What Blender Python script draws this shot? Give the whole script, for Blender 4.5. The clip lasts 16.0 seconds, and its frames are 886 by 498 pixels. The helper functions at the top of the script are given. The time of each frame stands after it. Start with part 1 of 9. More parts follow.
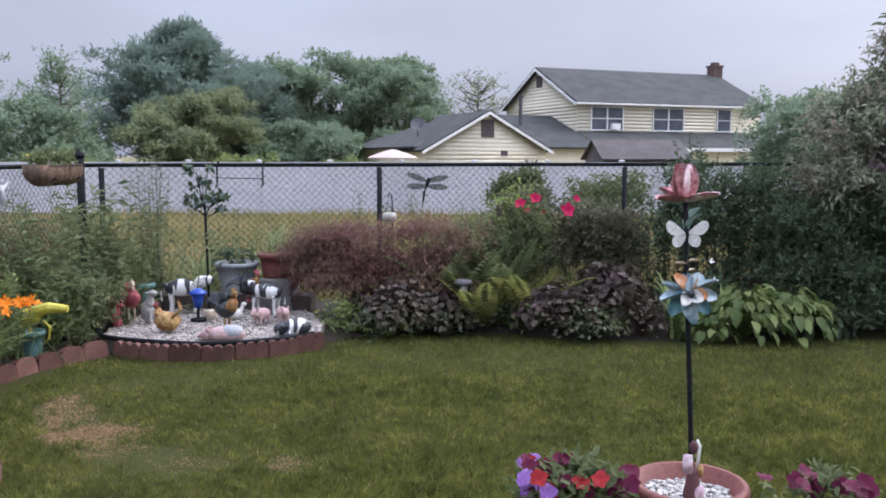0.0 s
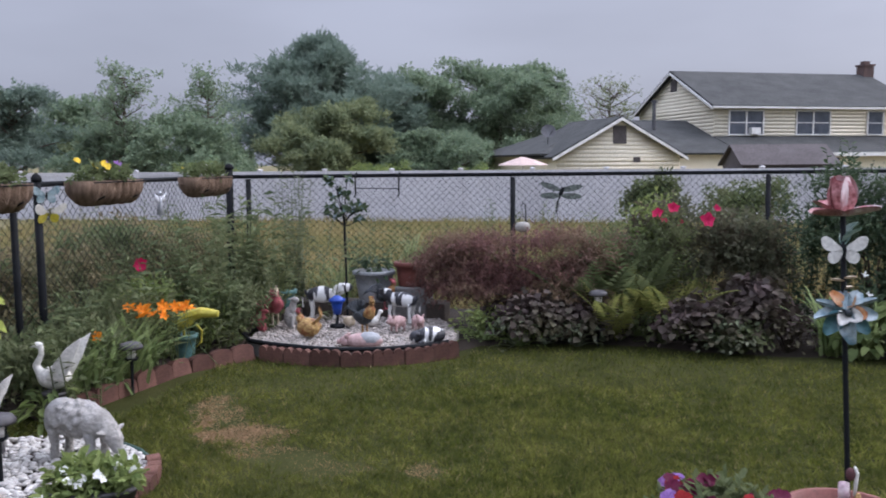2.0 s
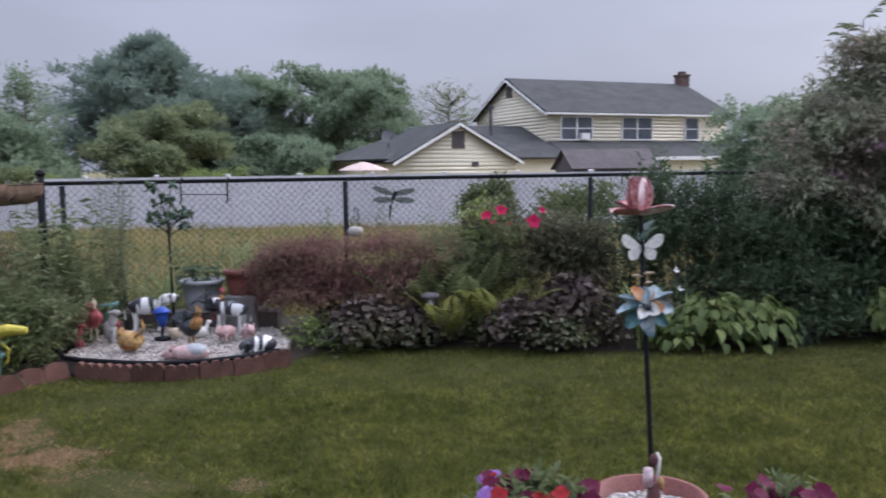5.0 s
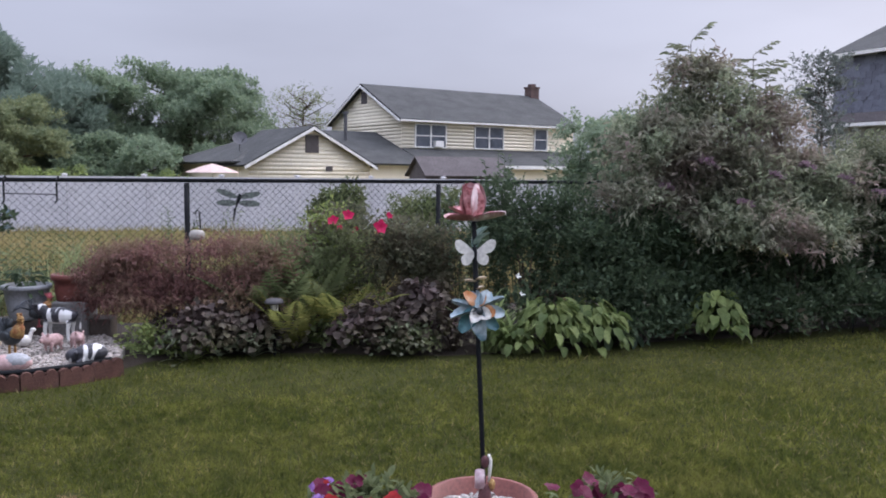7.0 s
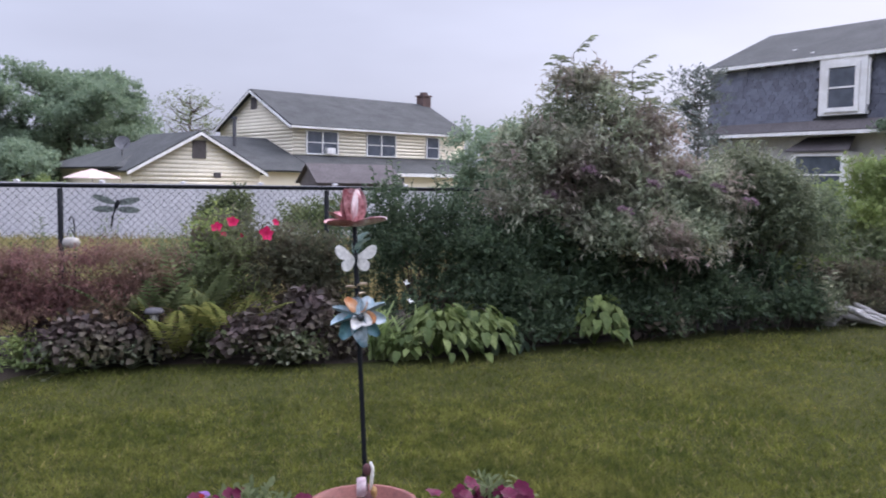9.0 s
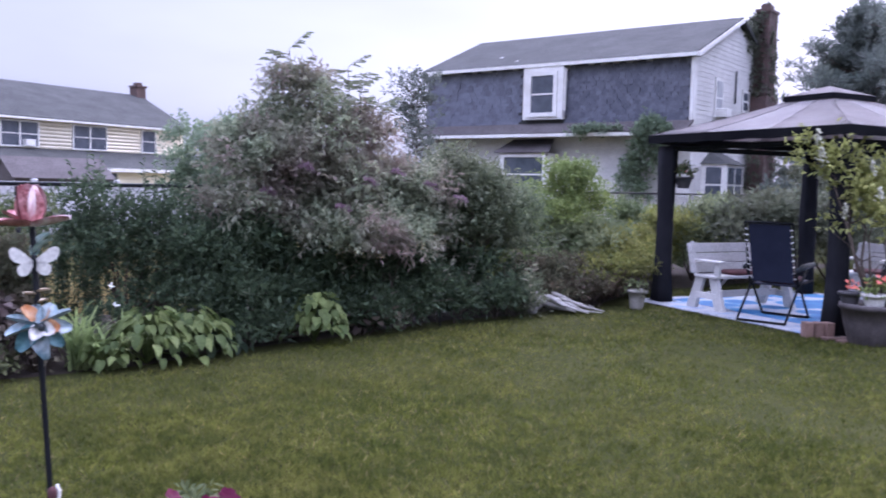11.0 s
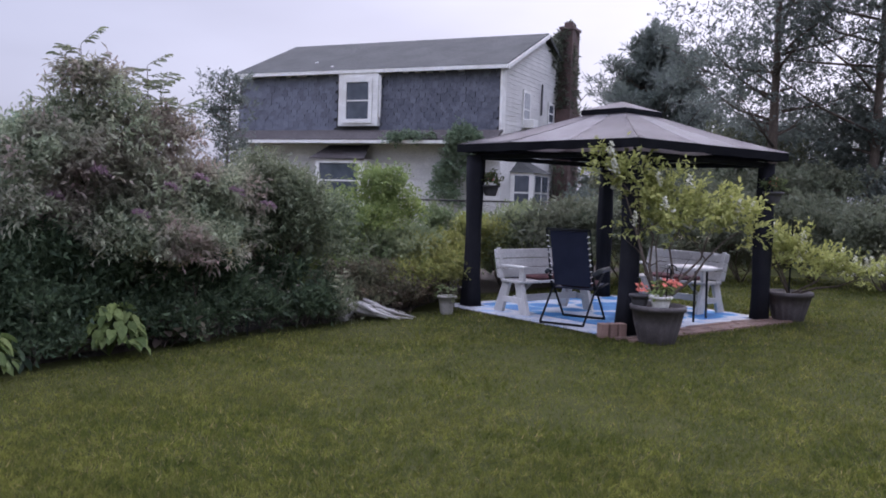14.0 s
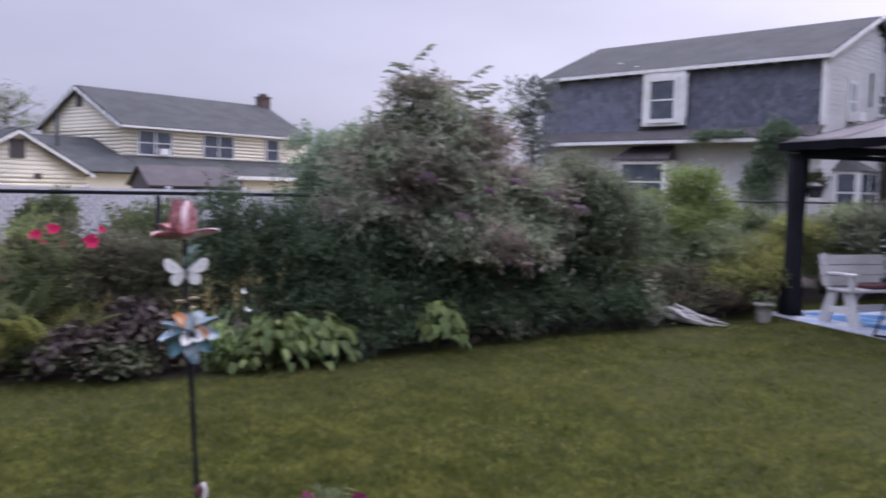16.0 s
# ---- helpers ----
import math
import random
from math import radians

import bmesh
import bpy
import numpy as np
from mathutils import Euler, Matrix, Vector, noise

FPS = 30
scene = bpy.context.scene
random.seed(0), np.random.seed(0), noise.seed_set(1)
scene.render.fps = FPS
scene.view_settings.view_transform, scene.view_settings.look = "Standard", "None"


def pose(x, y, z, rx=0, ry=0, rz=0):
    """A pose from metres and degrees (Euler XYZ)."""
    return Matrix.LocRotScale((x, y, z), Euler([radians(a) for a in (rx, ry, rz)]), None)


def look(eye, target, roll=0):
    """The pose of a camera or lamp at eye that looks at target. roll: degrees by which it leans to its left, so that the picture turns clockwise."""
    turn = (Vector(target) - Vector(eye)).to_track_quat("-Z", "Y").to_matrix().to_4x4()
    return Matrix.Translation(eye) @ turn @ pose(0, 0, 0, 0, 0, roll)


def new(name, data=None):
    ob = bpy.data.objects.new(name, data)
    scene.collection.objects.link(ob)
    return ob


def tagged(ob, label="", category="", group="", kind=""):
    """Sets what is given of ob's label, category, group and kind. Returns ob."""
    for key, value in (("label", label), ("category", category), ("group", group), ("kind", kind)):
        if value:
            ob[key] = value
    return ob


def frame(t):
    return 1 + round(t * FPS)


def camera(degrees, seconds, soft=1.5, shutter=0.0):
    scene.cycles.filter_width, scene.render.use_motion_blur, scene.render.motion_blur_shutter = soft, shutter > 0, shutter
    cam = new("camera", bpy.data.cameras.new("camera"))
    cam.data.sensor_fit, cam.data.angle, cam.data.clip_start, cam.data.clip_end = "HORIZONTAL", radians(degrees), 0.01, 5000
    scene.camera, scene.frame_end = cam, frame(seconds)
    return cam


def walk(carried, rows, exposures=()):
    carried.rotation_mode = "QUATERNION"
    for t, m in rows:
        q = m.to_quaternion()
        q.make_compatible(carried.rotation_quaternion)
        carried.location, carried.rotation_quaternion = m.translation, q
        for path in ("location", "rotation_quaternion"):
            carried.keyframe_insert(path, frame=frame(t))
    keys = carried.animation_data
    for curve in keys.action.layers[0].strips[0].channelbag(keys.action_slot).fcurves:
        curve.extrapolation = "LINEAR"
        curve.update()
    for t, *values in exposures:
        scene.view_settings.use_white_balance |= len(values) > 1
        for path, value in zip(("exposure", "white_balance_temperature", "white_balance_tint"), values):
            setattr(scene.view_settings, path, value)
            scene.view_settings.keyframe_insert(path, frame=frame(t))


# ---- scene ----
cam = camera(54.48, 16.0, soft=1.8, shutter=0.4)
PATH = [
    (0, (0.023, 0.023, 1.595), (-0.534, 9.949, 0.518), 0.02),
    (0.5, (0.019, 0.012, 1.600), (-0.790, 9.923, 0.542), -0.05),
    (1, (0.020, -0.001, 1.604), (-1.139, 9.877, 0.563), -0.18),
    (1.5, (0.004, 0.009, 1.605), (-1.574, 9.830, 0.583), -0.38),
    (2, (-0.024, -0.002, 1.624), (-2.056, 9.739, 0.632), -0.47),
    (2.5, (-0.032, -0.014, 1.632), (-2.394, 9.658, 0.702), -0.61),
    (3, (-0.027, -0.012, 1.628), (-2.528, 9.628, 0.730), -0.77),
    (3.5, (-0.022, -0.016, 1.629), (-2.558, 9.615, 0.732), -0.80),
    (4, (-0.006, -0.011, 1.620), (-2.055, 9.734, 0.704), -0.73),
    (4.5, (0.044, 0.030, 1.617), (-1.206, 9.907, 0.681), -0.66),
    (5, (0.091, 0.044, 1.615), (-0.163, 9.995, 0.663), -0.75),
    (5.2, (0.101, 0.053, 1.616), (0.225, 10.005, 0.650), -0.65),
    (7.3, (0.187, 0.061, 1.607), (1.770, 9.896, 0.726), 0.57),
    (7.5, (0.196, 0.062, 1.610), (1.911, 9.873, 0.718), 0.55),
    (8, (0.210, 0.068, 1.612), (2.069, 9.855, 0.737), 0.67),
    (8.2, (0.214, 0.064, 1.609), (2.156, 9.837, 0.762), 0.82),
    (10.3, (0.279, 0.080, 1.596), (4.782, 8.976, 0.822), 1.11),
    (10.5, (0.295, 0.101, 1.600), (5.113, 8.830, 0.823), 1.34),
    (11, (0.324, 0.064, 1.602), (5.803, 8.396, 0.848), 1.37),
    (11.5, (0.378, 0.053, 1.598), (6.464, 7.954, 0.870), 1.56),
    (12, (0.403, 0.046, 1.602), (6.840, 7.666, 0.899), 1.70),
    (12.5, (0.419, 0.047, 1.597), (7.122, 7.436, 0.914), 1.80),
    (13, (0.433, 0.047, 1.601), (7.348, 7.240, 0.931), 1.85),
    (13.5, (0.434, 0.045, 1.615), (7.464, 7.126, 0.955), 1.90),
    (14, (0.428, 0.039, 1.613), (7.529, 7.051, 0.987), 1.93),
    (14.5, (0.418, 0.040, 1.604), (7.564, 7.008, 0.984), 1.90),
    (15, (0.393, 0.048, 1.600), (7.384, 7.170, 0.970), 1.93),
    (15.5, (0.351, 0.047, 1.600), (6.313, 8.047, 0.923), 1.59),
    (16, (0.249, 0.065, 1.632), (4.585, 9.048, 0.924), 1.37),
]
EXPOSURE = [(0, 0.72, 6000, 17), (1.0, 0.5, 6000, 18), (3.0, 0.37, 6100, 17), (4.5, 0.38, 6000, 18), (8, 0.64, 6100, 20), (10.5, 0.97, 5650, 28), (12.0, 1.07, 5330, 38),
            (13.5, 0.74, 5370, 36), (14, 0.52, 5900, 25), (14.5, 0.79, 5550, 30), (15.0, 0.95, 5430, 33), (15.5, 1.08, 5380, 34), (16, 0.54, 5950, 28)]
walk(cam, [(t, look(eye, target, roll)) for t, eye, target, roll in PATH], EXPOSURE)

# ---- light ----
SUN_AZ = 64.0     # degrees clockwise from +y
SUN_EL = 40.0
world = bpy.data.worlds.new("sky")
scene.world = world
world.use_nodes = True
wn = world.node_tree.nodes
wl = world.node_tree.links
wn.clear()
w_out = wn.new("ShaderNodeOutputWorld")
w_bg = wn.new("ShaderNodeBackground")
w_sky = wn.new("ShaderNodeTexSky")
w_sky.sky_type = "NISHITA"
w_sky.sun_disc = False
w_sky.sun_elevation = radians(SUN_EL)
w_sky.sun_rotation = radians(SUN_AZ)
w_sky.air_density, w_sky.dust_density, w_sky.ozone_density = 1.0, 4.0, 1.0
w_hsv = wn.new("ShaderNodeHueSaturation")
w_hsv.inputs["Saturation"].default_value = 0.35
w_mix = wn.new("ShaderNodeMixRGB")
w_mix.inputs[0].default_value = 0.7
w_mix.inputs[2].default_value = (3.04, 3.28, 3.86, 1.0)     # the cloud layer
wl.new(w_sky.outputs[0], w_hsv.inputs["Color"])
wl.new(w_hsv.outputs[0], w_mix.inputs[1])
# an overcast sky is about three times brighter overhead; raised here to five, to lift ground and leaves
w_tc = wn.new("ShaderNodeTexCoord")
w_sep = wn.new("ShaderNodeSeparateXYZ")
w_rng = wn.new("ShaderNodeMapRange")
w_rng.inputs["From Min"].default_value, w_rng.inputs["From Max"].default_value = 0.22, 0.7
w_rng.inputs["To Min"].default_value, w_rng.inputs["To Max"].default_value = 1.1, 5.5
w_mul = wn.new("ShaderNodeMixRGB")
w_mul.blend_type = "MULTIPLY"
w_mul.inputs[0].default_value = 1.0
wl.new(w_tc.outputs["Generated"], w_sep.inputs[0])
wl.new(w_sep.outputs["Z"], w_rng.inputs["Value"])
wl.new(w_mix.outputs[0], w_mul.inputs[1])
wl.new(w_rng.outputs[0], w_mul.inputs[2])
w_noise = wn.new("ShaderNodeTexNoise")      # soft, stretched cloud banks
w_map = wn.new("ShaderNodeMapping")
w_map.inputs["Scale"].default_value = (1.2, 1.2, 4.0)
w_noise.inputs["Scale"].default_value, w_noise.inputs["Detail"].default_value = 1.6, 4.0
w_soft = wn.new("ShaderNodeMapRange")
w_soft.inputs["From Min"].default_value, w_soft.inputs["From Max"].default_value = 0.3, 0.7
w_soft.inputs["To Min"].default_value, w_soft.inputs["To Max"].default_value = 0.88, 1.1
w_cloud = wn.new("ShaderNodeMixRGB")
w_cloud.blend_type = "MULTIPLY"
w_cloud.inputs[0].default_value = 1.0
wl.new(w_tc.outputs["Generated"], w_map.inputs[0])
wl.new(w_map.outputs[0], w_noise.inputs[0])
wl.new(w_noise.outputs["Fac"], w_soft.inputs["Value"])
wl.new(w_mul.outputs[0], w_cloud.inputs[1])
wl.new(w_soft.outputs[0], w_cloud.inputs[2])
wl.new(w_cloud.outputs[0], w_bg.inputs[0])
w_bg.inputs[1].default_value = 0.1
wl.new(w_bg.outputs[0], w_out.inputs[0])
sun_data = bpy.data.lights.new("sun", "SUN")
sun_data.energy, sun_data.angle, sun_data.color = 1.0, radians(60), (1.0, 0.95, 0.9)
sun = new("sun", sun_data)
az, el = radians(SUN_AZ), radians(SUN_EL)
sun.matrix_world = look((math.sin(az) * math.cos(el) * 60, math.cos(az) * math.cos(el) * 60, math.sin(el) * 60), (0, 0, 0))


# ---- materials ----
def nodes_of(name):
    m = bpy.data.materials.new(name)
    m.use_nodes = True
    nt = m.node_tree
    return m, nt, nt.nodes["Principled BSDF"]


def ramp(nt, fac, stops):
    r = nt.nodes.new("ShaderNodeValToRGB")
    els = r.color_ramp.elements
    while len(els) < len(stops):
        els.new(0.5)
    for e, (p, c) in zip(els, stops):
        e.position, e.color = p, (*c, 1.0)
    nt.links.new(fac, r.inputs[0])
    return r.outputs[0]


def noise_of(nt, scale, detail=4.0, coords="Object", rough=0.55, stretch=(1, 1, 1)):
    tc = nt.nodes.new("ShaderNodeTexCoord")
    mp = nt.nodes.new("ShaderNodeMapping")
    mp.inputs["Scale"].default_value = stretch
    n = nt.nodes.new("ShaderNodeTexNoise")
    n.inputs["Scale"].default_value, n.inputs["Detail"].default_value, n.inputs["Roughness"].default_value = scale, detail, rough
    nt.links.new(tc.outputs[coords], mp.inputs[0])
    nt.links.new(mp.outputs[0], n.inputs[0])
    return n.outputs["Fac"]


def mixc(nt, fac, a, b, kind="MIX"):
    m = nt.nodes.new("ShaderNodeMixRGB")
    m.blend_type = kind
    for sock, v in zip(m.inputs, (fac, a, b)):
        if isinstance(v, (int, float)):
            sock.default_value = v
        elif isinstance(v, tuple):
            sock.default_value = (*v, 1.0)
        else:
            nt.links.new(v, sock)
    return m.outputs[0]


def bump_to(nt, bsdf, height, strength=0.3, dist=0.01):
    b = nt.nodes.new("ShaderNodeBump")
    b.inputs["Strength"].default_value, b.inputs["Distance"].default_value = strength, dist
    nt.links.new(height, b.inputs["Height"])
    nt.links.new(b.outputs[0], bsdf.inputs["Normal"])


def surface(name, a, b, scale=8.0, rough=0.7, fine=60.0, bump=0.3, dist=0.004, metal=0.0, per_object=0.0, per_island=0.0, stain=None, stretch=(1, 1, 1), gloss=0.3):
    """A two-scale surface: colours a to b in broad patches, fine grain on top."""
    m, nt, bs = nodes_of(name)
    broad = noise_of(nt, scale, 3.0, stretch=stretch)
    grain = noise_of(nt, fine, 5.0, stretch=stretch)
    col = ramp(nt, broad, [(0.3, a), (0.7, b)])
    dark = ramp(nt, grain, [(0.3, (0.72, 0.72, 0.72)), (0.65, (1.1, 1.1, 1.1))])
    col = mixc(nt, 1.0, col, dark, "MULTIPLY")
    if stain:
        big = noise_of(nt, scale * 0.37, 5.0)
        col = mixc(nt, ramp(nt, big, [(0.5, (0, 0, 0)), (0.72, (1, 1, 1))]), col, stain)
    if per_object:
        oi = nt.nodes.new("ShaderNodeObjectInfo")
        var = ramp(nt, oi.outputs["Random"], [(0.0, (1 - per_object,) * 3), (1.0, (1 + per_object,) * 3)])
        col = mixc(nt, 1.0, col, var, "MULTIPLY")
    if per_island:
        geo = nt.nodes.new("ShaderNodeNewGeometry")
        var = ramp(nt, geo.outputs["Random Per Island"], [(0.0, (1 - per_island,) * 3), (1.0, (1 + per_island,) * 3)])
        col = mixc(nt, 1.0, col, var, "MULTIPLY")
    nt.links.new(col, bs.inputs["Base Color"])
    bs.inputs["Roughness"].default_value, bs.inputs["Metallic"].default_value = rough, metal
    bs.inputs["Specular IOR Level"].default_value = gloss
    bump_to(nt, bs, grain, bump, dist)
    return m


def leafy(name, a, b, c=None, rough=0.65, through_light=0.45, patch=1.2):
    """Leaves: each one its own shade between a and b, patches drift towards c."""
    m, nt, bs = nodes_of(name)
    geo = nt.nodes.new("ShaderNodeNewGeometry")
    col = ramp(nt, geo.outputs["Random Per Island"], [(0.0, a), (1.0, b)])
    n = noise_of(nt, patch, 3.0)
    if c:
        col = mixc(nt, ramp(nt, n, [(0.42, (0, 0, 0)), (0.66, (1, 1, 1))]), col, c)
    vein = noise_of(nt, 45.0, 3.0)
    col = mixc(nt, 1.0, col, ramp(nt, vein, [(0.3, (0.75, 0.75, 0.75)), (0.7, (1.15, 1.15, 1.15))]), "MULTIPLY")
    nt.links.new(col, bs.inputs["Base Color"])
    bs.inputs["Roughness"].default_value = rough
    bs.inputs["Specular IOR Level"].default_value = 0.14
    tr = nt.nodes.new("ShaderNodeBsdfTranslucent")
    nt.links.new(col, tr.inputs[0])
    mx = nt.nodes.new("ShaderNodeMixShader")
    mx.inputs[0].default_value = through_light
    nt.links.new(bs.outputs[0], mx.inputs[1])
    nt.links.new(tr.outputs[0], mx.inputs[2])
    nt.links.new(mx.outputs[0], nt.nodes["Material Output"].inputs[0])
    return m


def clear_glass(name):
    m, nt, bs = nodes_of(name)
    n = noise_of(nt, 2.0, 2.0)
    nt.links.new(ramp(nt, n, [(0.3, (0.05, 0.06, 0.075)), (0.8, (0.1, 0.11, 0.13))]), bs.inputs["Base Color"])
    bs.inputs["Roughness"].default_value = 0.06
    return m


def siding(name, a, b, pitch):
    """Horizontal lapped boards, with a shadow line at each lap."""
    m, nt, bs = nodes_of(name)
    tc = nt.nodes.new("ShaderNodeTexCoord")
    wv = nt.nodes.new("ShaderNodeTexWave")
    wv.bands_direction, wv.wave_profile = "Z", "SAW"
    wv.inputs["Scale"].default_value = 0.314 / pitch
    nt.links.new(tc.outputs["Object"], wv.inputs[0])
    n = noise_of(nt, 1.5, 4.0)
    col = ramp(nt, n, [(0.3, a), (0.7, b)])
    nt.links.new(col, bs.inputs["Base Color"])
    bs.inputs["Roughness"].default_value = 0.55
    bump_to(nt, bs, wv.outputs["Fac"], 0.15, 0.01)
    return m


M = dict(
    lawn=surface("lawn_soil", (0.03, 0.034, 0.01), (0.045, 0.046, 0.015), 2.0, 0.95, 40.0, 0.6, 0.02, gloss=0.05),
    soil=surface("garden_soil", (0.022, 0.016, 0.012), (0.046, 0.034, 0.025), 5.0, 0.95, 50.0, 0.8, 0.02),
    field=surface("field_soil", (0.1, 0.1, 0.04), (0.16, 0.13, 0.06), 0.6, 0.95, 12.0, 0.6, 0.05),
    brick=surface("red_brick", (0.08, 0.042, 0.034), (0.135, 0.07, 0.054), 9.0, 0.9, 70.0, 0.9, 0.008, per_object=0.3, stain=(0.06, 0.045, 0.036), gloss=0.1),
    tan_brick=surface("tan_brick", (0.2, 0.125, 0.1), (0.28, 0.18, 0.145), 9.0, 0.9, 70.0, 0.5, 0.004, per_object=0.2),
    bench_white=surface("aged_white_paint", (0.47, 0.455, 0.44), (0.57, 0.555, 0.535), 4.0, 0.55, 50.0, 0.15, 0.002, per_object=0.06, stain=(0.4, 0.385, 0.36)),
    paver=surface("paver_brick", (0.12, 0.078, 0.064), (0.18, 0.115, 0.094), 9.0, 0.9, 70.0, 0.5, 0.004, per_object=0.2),
    black_metal=surface("black_coated_metal", (0.008, 0.009, 0.01), (0.014, 0.015, 0.017), 6.0, 0.65, 80.0, 0.15, 0.001, gloss=0.08),
    vinyl=surface("white_vinyl", (0.51, 0.5, 0.525), (0.59, 0.58, 0.6), 0.7, 0.4, 20.0, 0.05, 0.002, per_object=0.04, stain=(0.46, 0.455, 0.47)),
    white_paint=surface("white_paint", (0.66, 0.65, 0.62), (0.78, 0.77, 0.74), 4.0, 0.5, 50.0, 0.15, 0.002, stain=(0.56, 0.54, 0.5)),
    yellow_siding=siding("cream_siding", (0.68, 0.61, 0.45), (0.74, 0.67, 0.51), 0.2),
    white_siding=siding("white_siding", (0.66, 0.66, 0.64), (0.74, 0.74, 0.72), 0.2),
    roof=surface("asphalt_shingle", (0.052, 0.054, 0.053), (0.074, 0.076, 0.074), 1.0, 0.95, 14.0, 0.6, 0.02, stretch=(1, 1, 2), gloss=0.1),
    roof_brown=surface("brown_shingle", (0.08, 0.07, 0.07), (0.11, 0.1, 0.098), 1.0, 0.95, 14.0, 0.6, 0.02, gloss=0.1),
    shingle=surface("slate_shingle", (0.095, 0.1, 0.125), (0.13, 0.137, 0.165), 5.0, 0.85, 30.0, 0.5, 0.01, per_object=0.2, per_island=0.2),
    canvas=surface("taupe_canvas", (0.225, 0.2, 0.2), (0.29, 0.262, 0.258), 2.0, 0.85, 120.0, 0.2, 0.002),
    canvas_dark=surface("dark_canvas", (0.014, 0.014, 0.018), (0.024, 0.024, 0.028), 2.0, 0.9, 120.0, 0.2, 0.002, gloss=0.08),
    glass=clear_glass("window_glass"),
    bark=surface("bark", (0.06, 0.045, 0.035), (0.12, 0.095, 0.075), 6.0, 0.9, 30.0, 0.9, 0.02, stretch=(1, 1, 0.3)),
    old_brick=surface("old_brick", (0.085, 0.06, 0.056), (0.13, 0.085, 0.075), 3.0, 0.9, 20.0, 0.5, 0.01),
    terracotta=surface("terracotta", (0.13, 0.042, 0.034), (0.19, 0.066, 0.05), 5.0, 0.6, 60.0, 0.2, 0.003),
    pebble=surface("white_pebble", (0.2, 0.19, 0.18), (0.3, 0.285, 0.27), 30.0, 0.7, 120.0, 0.3, 0.003),
)


# ---- mesh helpers ----
def part(name, bm, material, parent=None, label="", smooth=False):
    me = bpy.data.meshes.new(name)
    bmesh.ops.recalc_face_normals(bm, faces=bm.faces[:])
    bm.to_mesh(me)
    bm.free()
    me.materials.append(material)
    if smooth:
        me.polygons.foreach_set("use_smooth", [True] * len(me.polygons))
    ob = new(name, me)
    if parent:
        ob.parent = parent
    if label:
        ob["label"] = label
    return ob


def thing(name, label, category, at=(0, 0, 0), turn=0.0, group="", kind=""):
    ob = new(name)
    ob.empty_display_size = 0.1
    ob.matrix_basis = pose(*at, 0, 0, turn)
    return tagged(ob, label, category, group, kind)


def block(bm, lo, hi, m=None, bevel=0.0):
    lo, hi = Vector(lo), Vector(hi)
    r = bmesh.ops.create_cube(bm, size=1.0)
    vs = r["verts"]
    for v in vs:
        v.co = Vector([lo[i] + (v.co[i] + 0.5) * (hi[i] - lo[i]) for i in range(3)])
    if bevel:
        es = list({e for v in vs for e in v.link_edges})
        g = bmesh.ops.bevel(bm, geom=es, offset=bevel, segments=1, affect="EDGES")
        vs = list({v for f in g["faces"] for v in f.verts} | {v for v in vs if v.is_valid})
    if m is not None:
        bmesh.ops.transform(bm, matrix=m, verts=vs)
    return vs


def tube(bm, pts, radii, n=8, cap=True):
    pts = [Vector(p) for p in pts]
    if not hasattr(radii, "__len__"):
        radii = [radii] * len(pts)
    rings = []
    for i, p in enumerate(pts):
        d = (pts[min(i + 1, len(pts) - 1)] - pts[max(i - 1, 0)]).normalized()
        a = d.orthogonal().normalized() if abs(d.z) > 0.95 else d.cross(Vector((0, 0, 1))).normalized()
        b = d.cross(a)
        rings.append([bm.verts.new(p + (a * math.cos(2 * math.pi * k / n) + b * math.sin(2 * math.pi * k / n)) * radii[i]) for k in range(n)])
    for r0, r1 in zip(rings, rings[1:]):
        for k in range(n):
            bm.faces.new((r0[k], r0[(k + 1) % n], r1[(k + 1) % n], r1[k]))
    if cap:
        bm.faces.new(rings[0][::-1])
        bm.faces.new(rings[-1])
    return bm


def lathe(bm, profile, n=24, at=(0, 0, 0), wobble=0.0, flutes=0):
    """Turn a profile of (radius, height) round the z axis."""
    at = Vector(at)
    rings = []
    for r, z in profile:
        ring = []
        for k in range(n):
            a = 2 * math.pi * k / n
            q = r * (1 + wobble * math.cos(a * flutes))
            ring.append(bm.verts.new(at + Vector((q * math.cos(a), q * math.sin(a), z))))
        rings.append(ring)
    for r0, r1 in zip(rings, rings[1:]):
        for k in range(n):
            bm.faces.new((r0[k], r0[(k + 1) % n], r1[(k + 1) % n], r1[k]))
    bm.faces.new(rings[0][::-1])
    bm.faces.new(rings[-1])
    return bm


def solid(bm, pts, offset):
    """A slab: the polygon pts, thickened by the vector offset."""
    a = [bm.verts.new(Vector(p)) for p in pts]
    b = [bm.verts.new(Vector(p) + Vector(offset)) for p in pts]
    bm.faces.new(a[::-1])
    bm.faces.new(b)
    for i in range(len(a)):
        j = (i + 1) % len(a)
        bm.faces.new((a[i], a[j], b[j], b[i]))
    return bm


def blob(bm, at, r, seg=12, m=None):
    """A rounded lump with radii r."""
    g = bmesh.ops.create_uvsphere(bm, u_segments=seg, v_segments=max(6, seg // 2 + 1), radius=1.0)
    mm = Matrix.Translation(at) @ (m if m is not None else Matrix()) @ Matrix.Diagonal((*r, 1))
    bmesh.ops.transform(bm, matrix=mm, verts=g["verts"])
    return g["verts"]


